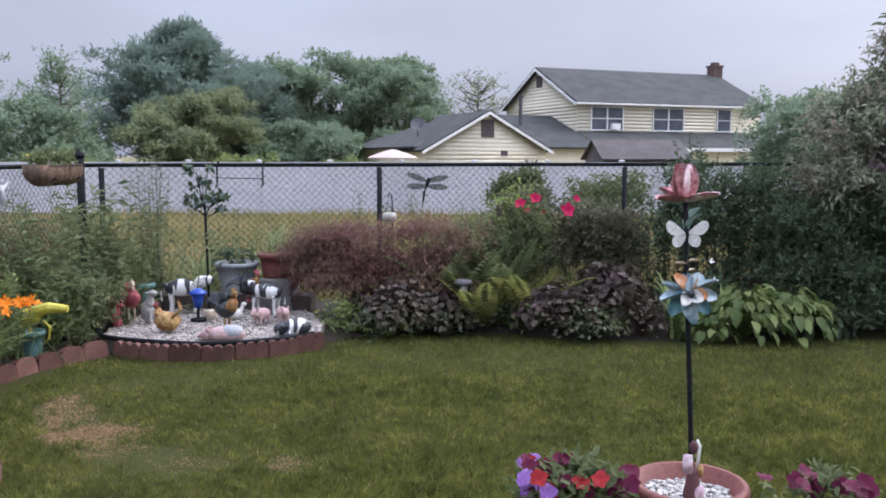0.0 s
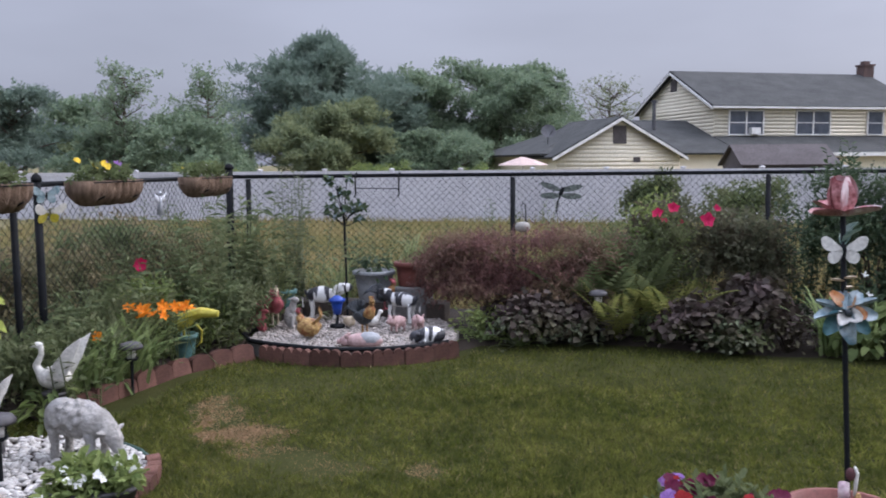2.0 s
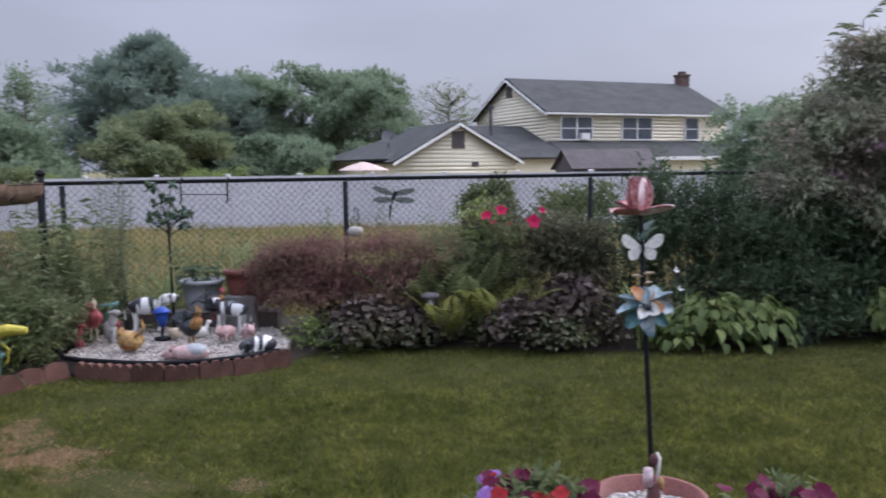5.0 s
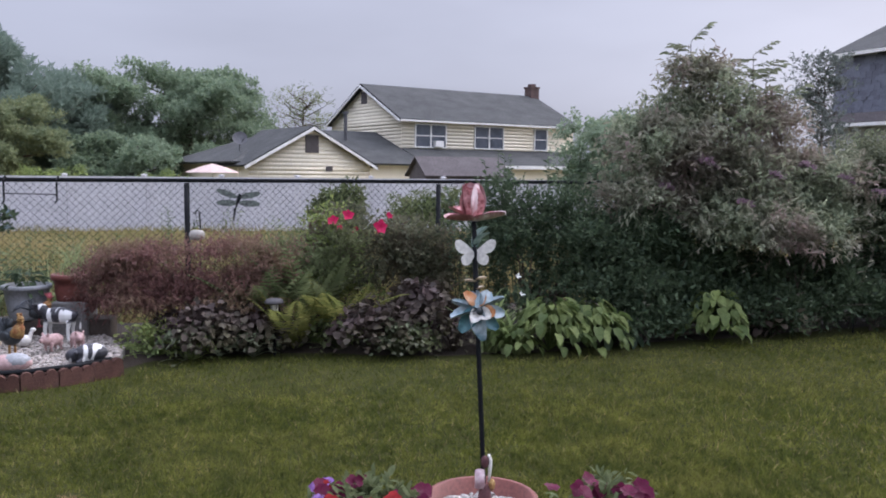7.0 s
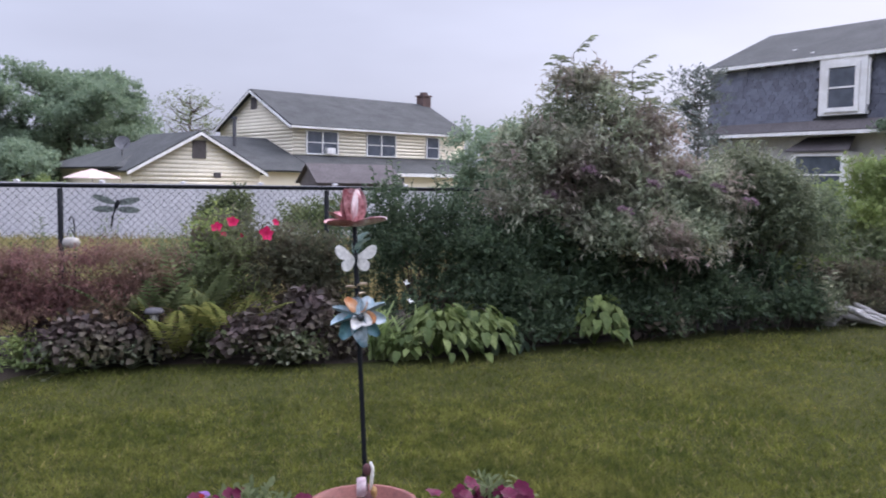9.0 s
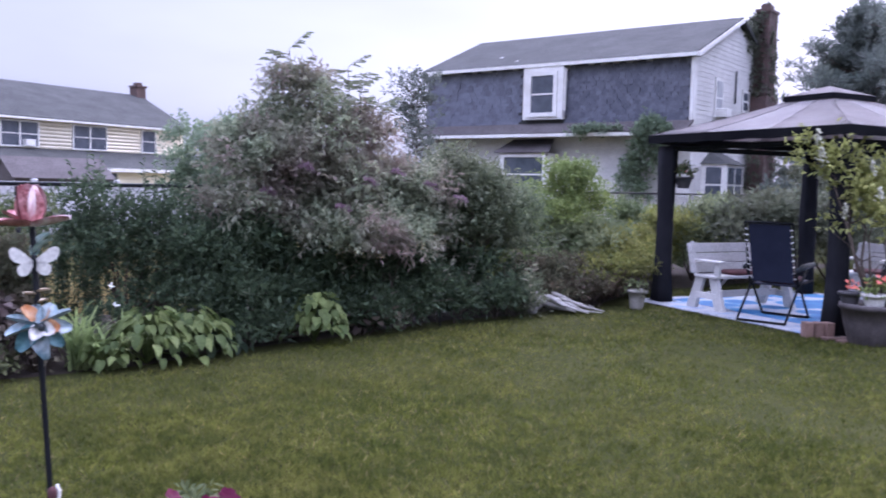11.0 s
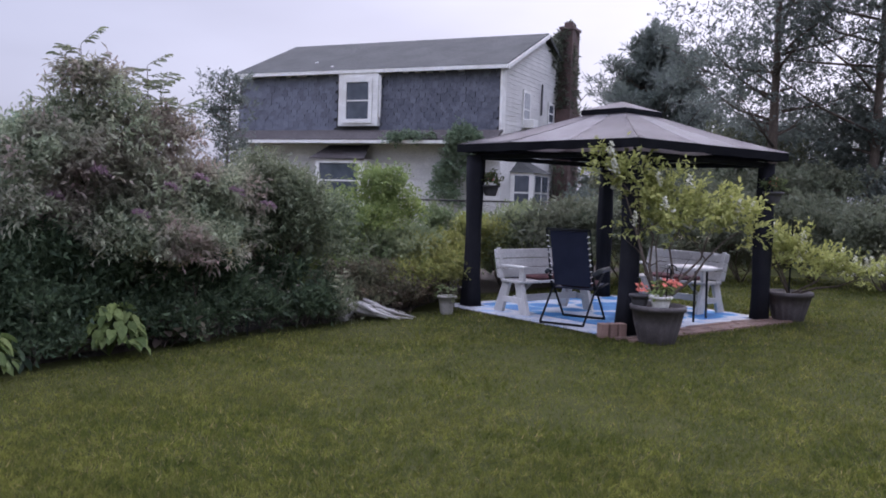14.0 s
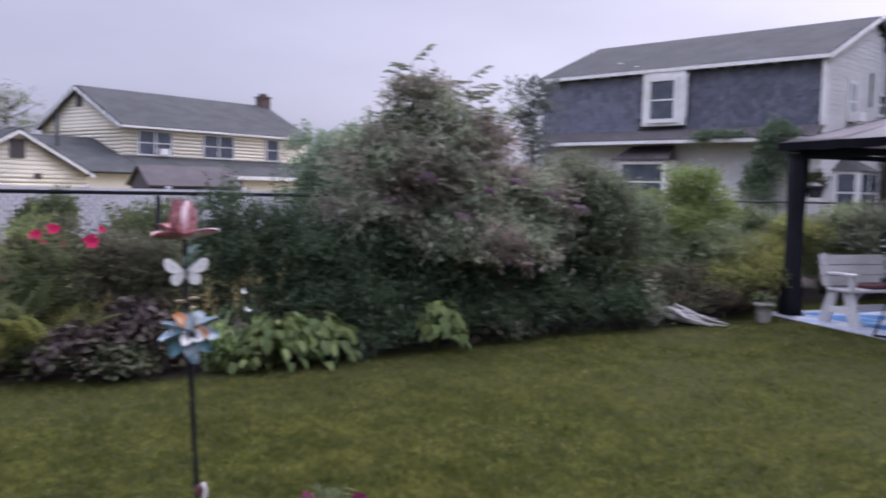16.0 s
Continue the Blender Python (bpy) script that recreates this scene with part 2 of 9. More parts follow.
def np_mesh(name, verts, faces, material, parent=None, smooth=False):
    me = bpy.data.meshes.new(name)
    k = faces.shape[1]
    me.vertices.add(len(verts))
    me.vertices.foreach_set("co", verts.astype(np.float32).ravel())
    me.loops.add(faces.size)
    me.loops.foreach_set("vertex_index", faces.astype(np.int32).ravel())
    me.polygons.add(len(faces))
    me.polygons.foreach_set("loop_start", np.arange(0, faces.size, k, dtype=np.int32))
    if smooth:
        me.polygons.foreach_set("use_smooth", np.ones(len(faces), dtype=bool))
    me.update(calc_edges=True)
    me.materials.append(material)
    ob = new(name, me)
    if parent:
        ob.parent = parent
    return ob


# leaf outlines: (along, across, lift), and their faces
OVAL = ([(0, 0, 0), (0.3, 0.42, 0.1), (0.72, 0.38, 0.06), (1, 0, -0.12), (0.72, -0.38, 0.06), (0.3, -0.42, 0.1)], [(0, 1, 2, 3), (0, 3, 4, 5)])
LANCE = ([(0, 0, 0), (0.4, 0.5, 0.05), (1, 0, -0.15), (0.4, -0.5, 0.05)], [(0, 1, 2, 3)])
HEART = ([(0, 0, 0), (-0.05, 0.3, 0.06), (0.25, 0.52, 0.1), (0.65, 0.4, 0.06), (1, 0, -0.16), (0.65, -0.4, 0.06), (0.25, -0.52, 0.1), (-0.05, -0.3, 0.06), (0.5, 0, 0.0)],
         [(0, 1, 2, 8), (8, 2, 3, 4), (8, 4, 5, 6), (0, 8, 6, 7)])
BLADE = ([(0, -0.57, 0), (0, 0.57, 0), (1, 0, 0.1)], [(0, 1, 2)])


def unit(v):
    return v / np.maximum(np.linalg.norm(v, axis=-1, keepdims=True), 1e-9)


def leaves(name, P, D, N, L, W, shape, material, parent=None):
    """One mesh of many leaves with bases P, directions D, upper sides N, lengths L and widths W."""
    D = unit(D)
    S = unit(np.cross(D, N))
    U = np.cross(S, D)
    t, q = np.array(shape[0], float), np.array(shape[1])
    V = (P[:, None] + D[:, None] * (t[None, :, 0:1] * L[:, None, None]) + S[:, None] * (t[None, :, 1:2] * W[:, None, None])
         + U[:, None] * (t[None, :, 2:3] * L[:, None, None]))
    F = q[None] + (np.arange(len(P)) * len(t))[:, None, None]
    return np_mesh(name, V.reshape(-1, 3), F.reshape(-1, q.shape[1]), material, parent)


def sphere_dirs(rng, n):
    return unit(rng.normal(size=(n, 3)))


def split_lobes(lobes, k, seed, size=0.42):
    """Break each lobe into k smaller clumps about its surface and a core, for an uneven outline with gaps."""
    rng = np.random.default_rng(seed + 5000)
    out = []
    for c, r in lobes:
        c, r = np.array(c, float), np.array(r, float)
        out.append((tuple(c), tuple(r * 0.6)))
        for _ in range(k):
            d = sphere_dirs(rng, 1)[0]
            d[2] = d[2] if d[2] > -0.45 else -d[2]
            q = size * rng.uniform(0.6, 1.25)
            out.append((tuple(c + d * r * rng.uniform(0.62, 0.92)), tuple(r * q)))
    return out


def crown(name, lobes, twigs, per, twig_len, leaf, material, parent=None, seed=1, shape=OVAL, up=0.2, shell=0.5, ratio=0.5, spread=0.7, droop=0.0, low=-0.35, split=0):
    """Leaves set along short twigs in the outer part of rounded lobes (centre, radii)."""
    rng = np.random.default_rng(seed)
    if split:
        lobes = split_lobes(lobes, split, seed)
    C = np.array([l[0] for l in lobes], float)
    Rr = np.array([l[1] for l in lobes], float)
    w = (Rr.prod(axis=1)) ** (2 / 3)
    k = rng.choice(len(lobes), twigs, p=w / w.sum())
    d = sphere_dirs(rng, twigs)
    d[:, 2] = np.where(d[:, 2] < low, -d[:, 2], d[:, 2])
    rad = 1 - shell * rng.random(twigs) ** 1.7
    rough = 1 + 0.13 * np.sin(5 * d[:, 0] + 3.1 * k) + 0.13 * np.sin(6 * d[:, 1] + 1.7 * k + 4 * d[:, 2])
    base = C[k] + d * Rr[k] * (rad * rough)[:, None]
    tw = unit(d + 0.6 * rng.normal(size=d.shape) + np.array([0, 0, up]))
    s = np.linspace(0.15, 1.0, per)
    P = (base[:, None] + tw[:, None] * (s[None, :, None] * twig_len) * rng.uniform(0.6, 1.3, (twigs, 1, 1))).reshape(-1, 3)
    T = np.repeat(tw, per, axis=0)
    D = unit(T * 0.6 + spread * rng.normal(size=T.shape) + np.array([0, 0, -droop]))
    N = unit(np.array([0, 0, 1.0]) + 0.5 * rng.normal(size=T.shape))
    L = leaf * rng.uniform(0.6, 1.25, len(P))
    return leaves(name, P, D, N, L, L * ratio, shape, material, parent)


def limbs(name, base, tips, r0, material, parent=None, seed=1, n=6, fork=2):
    """Tapered, bent stems from the base to each tip, each with a few side branches."""
    rng = random.Random(seed)
    bm = bmesh.new()
    base = Vector(base)
    for tip in tips:
        tip = Vector(tip)
        L = (tip - base).length
        mid = [base.lerp(tip, s) + Vector((rng.uniform(-1, 1), rng.uniform(-1, 1), rng.uniform(-0.3, 0.6))) * L * 0.07 for s in (0.3, 0.6, 0.8)]
        pts = [base, *mid, tip]
        tube(bm, pts, [r0, r0 * 0.75, r0 * 0.5, r0 * 0.32, r0 * 0.12], n)
        for _ in range(fork):
            a = rng.choice(mid)
            b = a + Vector((rng.uniform(-1, 1), rng.uniform(-1, 1), rng.uniform(0.1, 1))).normalized() * L * rng.uniform(0.2, 0.4)
            tube(bm, [a, a.lerp(b, 0.5) + Vector((0, 0, L * 0.03)), b], [r0 * 0.4, r0 * 0.25, r0 * 0.08], max(4, n - 2))
    return part(name, bm, material, parent, smooth=True)


# ---- ground, beds and lawn ----
FENCE_P, FENCE_D = Vector((-4.05, 8.38, 0)), Vector((0.966, 0.259, 0)).normalized()
FENCE_N = Vector((-FENCE_D.y, FENCE_D.x, 0))


def behind(x, y):
    """Metres behind the back fence."""
    return (x - FENCE_P.x) * FENCE_N.x + (y - FENCE_P.y) * FENCE_N.y


def ground_z(x, y):
    s = min(max(behind(x, y) / 14.0, 0.0), 1.0)
    return -0.42 * s * s * (3 - 2 * s)


BED_EDGE = [(-3.6, 4.7), (-3.33, 5.6), (-3.3, 6.07), (-3.15, 6.45), (-2.95, 6.62), (-2.54, 6.5), (-2.25, 6.47), (-1.92, 6.55), (-1.64, 6.7), (-1.37, 6.93), (-1.18, 7.26),
            (-0.81, 7.4), (-0.17, 7.48), (0.33, 7.45), (0.89, 7.24), (1.4, 7.17), (2.14, 7.18), (3.0, 7.42), (3.99, 7.7), (4.84, 7.84), (5.6, 8.03),
            (6.7, 8.1), (7.8, 8.15), (8.7, 8.3), (9.4, 8.9), (10.5, 9.3), (12.5, 9.3), (14.0, 9.6), (18.0, 10.8)]


def make_ground():
    def axis(lo, hi, step, far):
        near = list(np.arange(lo, hi + 1e-6, step))
        out = [hi + (far - hi) * (k / 14) ** 3 for k in range(1, 15)]
        inn = [lo - (far + lo) * (k / 14) ** 3 for k in range(1, 15)]
        return inn[::-1] + near + out
    xs, ys = axis(-12, 24, 0.4, 1800), axis(-4, 34, 0.4, 1800)
    bm = bmesh.new()
    g = [[bm.verts.new((x, y, ground_z(x, y) + 0.018 * noise.noise((x * 0.8, y * 0.8, 0)))) for x in xs] for y in ys]
    for j in range(len(ys) - 1):
        for i in range(len(xs) - 1):
            f = bm.faces.new((g[j][i], g[j][i + 1], g[j + 1][i + 1], g[j + 1][i]))
            c = f.calc_center_median()
            f.material_index = 1 if behind(c.x, c.y) > 0.1 or c.x < -4.1 else 0
    ob = part("ground", bm, M["lawn"], None, smooth=True)
    ob.data.materials.append(M["field"])
    return tagged(ob, "mown back lawn running into a rough dry field", "lawn", kind="structure")


make_ground()


def make_bed():
    bm = bmesh.new()
    rows = []
    for i in range(len(BED_EDGE) * 4 - 3):
        s = i / 4
        k = min(int(s), len(BED_EDGE) - 2)
        a, b = Vector((*BED_EDGE[k], 0)), Vector((*BED_EDGE[k + 1], 0))
        p = a.lerp(b, s - k)
        q = FENCE_P + FENCE_D * max(0.0, (p - FENCE_P).dot(FENCE_D)) + FENCE_N * 0.4
        if i < 12:
            q = Vector((-4.2, p.y + 1.2 * i / 12, 0))
        row = []
        for j in range(7):
            c = p.lerp(q, j / 6)
            z = (-0.05, 0.035, 0.06, 0.07, 0.07, 0.06, -0.02)[j] + (0.02 * noise.noise(c * 3) if 0 < j < 6 else 0)
            row.append(bm.verts.new((c.x + 0.02 * noise.noise(c * 9), c.y + (0.03 * noise.noise(c * 7) if j == 0 else 0), z)))
        rows.append(row)
    for r0, r1 in zip(rows, rows[1:]):
        for j in range(6):
            bm.faces.new((r0[j], r1[j], r1[j + 1], r0[j + 1]))
    return tagged(part("bed_soil", bm, M["soil"], None, smooth=True), "dark mulched soil of the flower border", "soil", kind="structure")


make_bed()


# lawn grass
def lawn_material():
    m, nt, bs = nodes_of("grass_blades")
    geo = nt.nodes.new("ShaderNodeNewGeometry")
    col = ramp(nt, geo.outputs["Random Per Island"], [(0.0, (0.059, 0.073, 0.015)), (0.5, (0.098, 0.11, 0.026)), (0.94, (0.146, 0.15, 0.045)), (0.95, (0.19, 0.16, 0.08)), (1.0, (0.26, 0.21, 0.12))])
    n = noise_of(nt, 0.75, 6.0, rough=0.7)
    col = mixc(nt, ramp(nt, n, [(0.44, (0, 0, 0)), (0.72, (0.7, 0.7, 0.7))]), col, (0.15, 0.146, 0.046))
    n2 = noise_of(nt, 2.6, 3.0, rough=0.6)
    col = mixc(nt, 1.0, col, ramp(nt, n2, [(0.36, (0.66, 0.72, 0.66)), (0.64, (1.25, 1.22, 1.14))]), "MULTIPLY")
    n3 = noise_of(nt, 15.0, 4.0, rough=0.7)
    col = mixc(nt, 1.0, col, ramp(nt, n3, [(0.38, (0.55, 0.6, 0.55)), (0.62, (1.38, 1.35, 1.28))]), "MULTIPLY")
    nt.links.new(col, bs.inputs["Base Color"])
    bs.inputs["Roughness"].default_value = 0.6
    bs.inputs["Specular IOR Level"].default_value = 0.08
    tr = nt.nodes.new("ShaderNodeBsdfTranslucent")
    nt.links.new(col, tr.inputs[0])
    mx = nt.nodes.new("ShaderNodeMixShader")
    mx.inputs[0].default_value = 0.5
    nt.links.new(bs.outputs[0], mx.inputs[1])
    nt.links.new(tr.outputs[0], mx.inputs[2])
    nt.links.new(mx.outputs[0], nt.nodes["Material Output"].inputs[0])
    return m


M["grass"] = lawn_material()
M["straw"] = leafy("dry_straw", (0.25, 0.16, 0.09), (0.4, 0.265, 0.155), None)
WORN = [((-2.48, 5.0), (0.22, 0.28)), ((-2.26, 4.7), (0.3, 0.24)), ((-1.95, 4.4), (0.3, 0.15)), ((-1.58, 4.22), (0.26, 0.14)), ((-1.02, 4.28), (0.13, 0.12)), ((-2.72, 5.3), (0.12, 0.2))]


def make_lawn():
    rng = np.random.default_rng(4)
    n = 590000
    r = 3.3 + 18.0 * rng.random(n) ** 2.05
    a = rng.uniform(radians(-42), radians(80), n)
    x, y = 0.2 + r * np.sin(a), r * np.cos(a)
    # sparser blades on the lawn about the walker
    m = 170000
    r2, a2 = 6.2 * rng.random(m) ** 0.6, rng.uniform(-3.1416, 3.1416, m)
    x, y, r = np.concatenate([x, 0.2 + r2 * np.sin(a2)]), np.concatenate([y, r2 * np.cos(a2)]), np.concatenate([r, np.full(m, 11.0)])
    n += m
    ed = np.interp(x, [p[0] for p in BED_EDGE], [p[1] for p in BED_EDGE])
    ok = (y < ed - 0.015 + 0.05 * rng.normal(size=n))
    ok &= ~((x < -3.2) & (y > 4.9))
    pad = ((x - 9.31) * 0.115 + (y - 5.66) * 0.993, (x - 9.31) * 0.993 - (y - 5.66) * 0.115)
    ok &= ~((pad[0] > -0.35) & (pad[0] < 3.1) & (pad[1] > -0.3) & (pad[1] < 3.2))
    ok &= ~(((x + 3.15) / 0.85) ** 2 + ((y - 3.7) / 0.72) ** 2 < 1)
    worn = np.zeros(n)
    for (cx, cy), (rx, ry) in WORN:
        q = ((x - cx) / rx) ** 2 + ((y - cy) / ry) ** 2 + 0.5 * np.sin(4.1 * x + 2 * np.sin(3.3 * y)) * np.sin(5.3 * y) + 0.35 * np.sin(9 * x + 5 * np.sin(4 * y)) * np.cos(8 * y + 3 * np.sin(5 * x)) + 0.3 * np.sin(23 * x - 17 * y + 3 * np.sin(11 * y))
        worn = np.maximum(worn, np.clip(1.5 - q, 0, 1))
    dry = rng.random(n) < worn * 1.2
    # thick mat of dead blades where the lawn is worn
    for (cx, cy), (rx, ry) in WORN:
        m = int(24000 * rx * ry / 0.26)
        q, w = np.sqrt(rng.random(m)) * (0.9 + 0.25 * rng.random(m)), rng.uniform(0, 6.283, m)
        px, py = cx + q * rx * np.cos(w) * (1 + 0.25 * np.sin(3 * w)), cy + q * ry * np.sin(w) * (1 + 0.25 * np.cos(2 * w + 1))
        keep = np.sin(5.3 * px + 2.1 * py) + np.sin(3.7 * py - 4.1 * px + 1) + 0.8 * np.sin(13 * px - 8 * py) + 1.5 > 1.6 * rng.random(m)
        x, y = np.concatenate([x, px[keep]]), np.concatenate([y, py[keep]])
        ok, dry = np.concatenate([ok, np.ones(keep.sum(), bool)]), np.concatenate([dry, np.ones(keep.sum(), bool)])
        r = np.concatenate([r, np.full(keep.sum(), 5.5)])
    tall = 0.6 + 0.4 * np.sin(1.7 * x + 2.1 * np.sin(y)) * np.sin(1.3 * y + x)
    for name, sel, mat, hi, lab in (("lawn_grass", ok & ~dry, M["grass"], 0.062, "short green lawn grass with straw-coloured blades"),
                                    ("dry_grass", ok & dry, M["straw"], 0.034, "worn patch of dead straw-coloured grass")):
        k = np.flatnonzero(sel)
        P = np.stack([x[k], y[k], np.full(len(k), -0.006)], 1)
        # neighbouring blades lean together, in tufts
        lean = 6.3 * np.sin(2.3 * x[k] + 1.7 * np.sin(3.1 * y[k])) * np.cos(2.9 * y[k] + 1.3 * np.sin(2.2 * x[k])) + 5 * np.sin(7.3 * x[k] + 4 * np.sin(6.1 * y[k]))
        D = np.stack([0.65 * np.cos(lean) + rng.normal(0, 0.55, len(k)), 0.65 * np.sin(lean) + rng.normal(0, 0.55, len(k)), np.ones(len(k))], 1)
        if name == "dry_grass":
            D[:, 2] *= 0.3
        N = sphere_dirs(rng, len(k))
        far = np.clip(r[k] / 6.0, 0.9, 2.6)
        L = hi * rng.uniform(0.5, 1.2, len(k)) * (0.75 + 0.35 * tall[k])
        tagged(leaves(name, P, D, N, L, 0.0066 * far, BLADE, mat), lab, "grass", kind="stuff")


make_lawn()


# ---- fences ----
def chain_link(name, a, b, z0, z1, parent, pitch=0.074, wire=0.0022):
    """Diamond mesh of crossing wires between two ends."""
    a, b = Vector(a), Vector(b)
    d = (b - a).normalized()
    nrm = Vector((-d.y, d.x, 0))
    length, h = (b - a).length, z1 - z0
    V, F = [], []
    n = int((length + h) / pitch)
    for way in (1, -1):
        for i in range(-int(h / pitch), n):
            s0 = i * pitch
            lo, hi = max(0, -s0), min(h, length - s0)
            if hi - lo < 0.02:
                continue
            p0, p1 = (s0 + lo, lo), (s0 + hi, hi)
            if way < 0:
                p0, p1 = (length - p0[0], p0[1]), (length - p1[0], p1[1])
            q = [a + d * p[0] + Vector((0, 0, z0 - a.z + p[1])) + nrm * (0.0025 * way) for p in (p0, p1)]
            ax = (q[1] - q[0]).normalized()
            e1 = ax.cross(nrm)
            base = len(V)
            for c in q:
                V += [c + e1 * wire, c - e1 * wire * 0.5 + nrm * wire * 0.87, c - e1 * wire * 0.5 - nrm * wire * 0.87]
            F += [(base + k, base + (k + 1) % 3, base + 3 + (k + 1) % 3, base + 3 + k) for k in range(3)]
    return np_mesh(name, np.array([tuple(v) for v in V]), np.array(F), M["black_metal"], parent)


def fence_post(parent, at, r, top, cap=True):
    bm = bmesh.new()
    tube(bm, [(at[0], at[1], -0.2), (at[0], at[1], top)], r, 12)
    if cap:
        lathe(bm, [(r * 1.25, top), (r * 1.3, top + 0.02), (r * 0.9, top + 0.045), (r * 0.3, top + 0.06)], 12, (at[0], at[1], 0))
    return part("post", bm, M["black_metal"], parent, smooth=True)


def back_fence():
    f = thing("chain_link_fence", "black coated chain-link fence behind the flower border", "fence")
    end = FENCE_P + FENCE_D * 30
    bm = bmesh.new()
    tube(bm, [FENCE_P + Vector((0, 0, 1.5)), end + Vector((0, 0, 1.5))], 0.021, 10)
    part("top_rail", bm, M["black_metal"], f, smooth=True)
    fence_post(f, FENCE_P, 0.04, 1.58)
    s = 0.2
    while s < 30:
        p = FENCE_P + FENCE_D * s
        fence_post(f, p - FENCE_N * 0.03, 0.028, 1.475, False)
        s += 2.78
    chain_link("mesh", FENCE_P, end, 0.04, 1.5, f)


def side_fence():
    f = thing("chain_link_fence", "black coated chain-link side fence with a gate post", "fence")
    a, b = Vector((-4.05, 8.38, 0)), Vector((-3.95, 1.0, 0))
    bm = bmesh.new()
    tube(bm, [a + Vector((0, 0, 1.5)), b + Vector((0, 0, 1.5))], 0.021, 10)
    part("top_rail", bm, M["black_metal"], f, smooth=True)
    for y, r in ((5.28, 0.028), (5.03, 0.024), (2.2, 0.028)):
        fence_post(f, (-4.0, y), r, 1.52, y == 5.28)
    chain_link("mesh", a, b, 0.04, 1.5, f)


back_fence()
side_fence()


def vinyl_fence():
    f = thing("vinyl_fence", "tall white vinyl privacy fence across the field", "fence")
    y0, zb, top, w = 29.0, -0.42, 1.36, 2.44
    for i in range(-14, 19):
        x = i * w - 0.55
        bm = bmesh.new()
        block(bm, (x - 0.065, y0 - 0.065, zb - 0.1), (x + 0.065, y0 + 0.065, top + 0.06))
        lathe(bm, [(0.105, top + 0.06), (0.105, top + 0.09), (0.06, top + 0.1), (0.01, top + 0.11)], 4, (x, y0, 0))
        part("post", bm, M["vinyl"], f)
        bm = bmesh.new()
        block(bm, (x + 0.07, y0 - 0.02, zb + 0.18), (x + w - 0.07, y0 + 0.02, top - 0.08))
        part("panel", bm, M["vinyl"], f)
        for nm, z0, z1 in (("top_rail", top - 0.1, top + 0.02), ("bottom_rail", zb + 0.05, zb + 0.2)):
            bm = bmesh.new()
            block(bm, (x + 0.07, y0 - 0.035, z0), (x + w - 0.07, y0 + 0.035, z1))
            part(nm, bm, M["vinyl"], f)


vinyl_fence()


# ---- houses ----
def window(parent, x0, x1, z0, z1, y, trim=0.09, split=True, pair=False, mat=None, normal="y"):
    """A sash window in a wall plane y = const, seen from -y."""
    t = trim
    w = thing("window", "", "")
    w.parent = parent
    fr = bmesh.new()
    for lo, hi in (((x0 - t, z0 - t), (x0, z1 + t)), ((x1, z0 - t), (x1 + t, z1 + t)), ((x0, z1), (x1, z1 + t)), ((x0, z0 - t), (x1, z0))):
        block(fr, (lo[0], y - 0.06, lo[1]), (hi[0], y + 0.03, hi[1]))
    cuts = [0.5 * (x0 + x1)] if pair else []
    for c in cuts:
        block(fr, (c - t * 0.6, y - 0.055, z0), (c + t * 0.6, y + 0.03, z1))
    if split:
        block(fr, (x0, y - 0.04, 0.5 * (z0 + z1) - 0.025), (x1, y + 0.03, 0.5 * (z0 + z1) + 0.025))
    part("frame", fr, mat or M["white_paint"], w)
    bm = bmesh.new()
    block(bm, (x0 + 0.002, y - 0.012, z0 + 0.002), (x1 - 0.002, y + 0.012, z1 - 0.002))
    part("pane", bm, M["glass"], w)
    return w


def laps(parent, axis, at, span, z0, z1, mat, pitch=0.2):
    """Lapped boards over a wall that lies across an axis; span gives the wall's extent at a height."""
    V, F = [], []
    z = z0
    while z < z1:
        a, b = span(z)
        c, d = span(min(z + pitch, z1))
        ring = [(a, 0.0, z), (b, 0.0, z), (b, -0.012, z), (a, -0.012, z), (c, 0.0, z + pitch), (d, 0.0, z + pitch), (d, -0.006, z + pitch), (c, -0.006, z + pitch)]
        k = len(V)
        V += [(u, at + v, w) if axis == "y" else (at + v, u, w) for u, v, w in ring]
        F += [tuple(k + i for i in q) for q in ((0, 3, 2, 1), (4, 5, 6, 7), (3, 7, 6, 2), (0, 4, 7, 3), (1, 2, 6, 5), (0, 1, 5, 4))]
        z += pitch
    return tagged(np_mesh("siding", np.array(V), np.array(F), mat, parent), kind="stuff")


def slab_roof(name, parent, quad, thick, mat):
    bm = bmesh.new()
    q = [Vector(p) for p in quad]
    nrm = (q[1] - q[0]).cross(q[2] - q[0]).normalized()
    if nrm.z < 0:
        nrm = -nrm
    solid(bm, q, nrm * thick)
    return part(name, bm, mat, parent)


M["cream_board"] = surface("cream_clapboard", (0.64, 0.58, 0.44), (0.7, 0.64, 0.5), 1.0, 0.6, 30.0, 0.1, 0.002, per_island=0.03)
M["galvanised"] = surface("galvanised_metal", (0.07, 0.07, 0.075), (0.11, 0.11, 0.115), 6.0, 0.6, 60.0, 0.1, 0.001, metal=0.2)
M["curtain"] = surface("curtained_glass", (0.36, 0.37, 0.38), (0.46, 0.47, 0.48), 3.0, 0.15, 30.0, 0.02, 0.001)
M["white_board"] = surface("white_clapboard", (0.53, 0.52, 0.495), (0.62, 0.605, 0.58), 2.0, 0.6, 30.0, 0.1, 0.002, per_object=0.04, stain=(0.47, 0.46, 0.44))


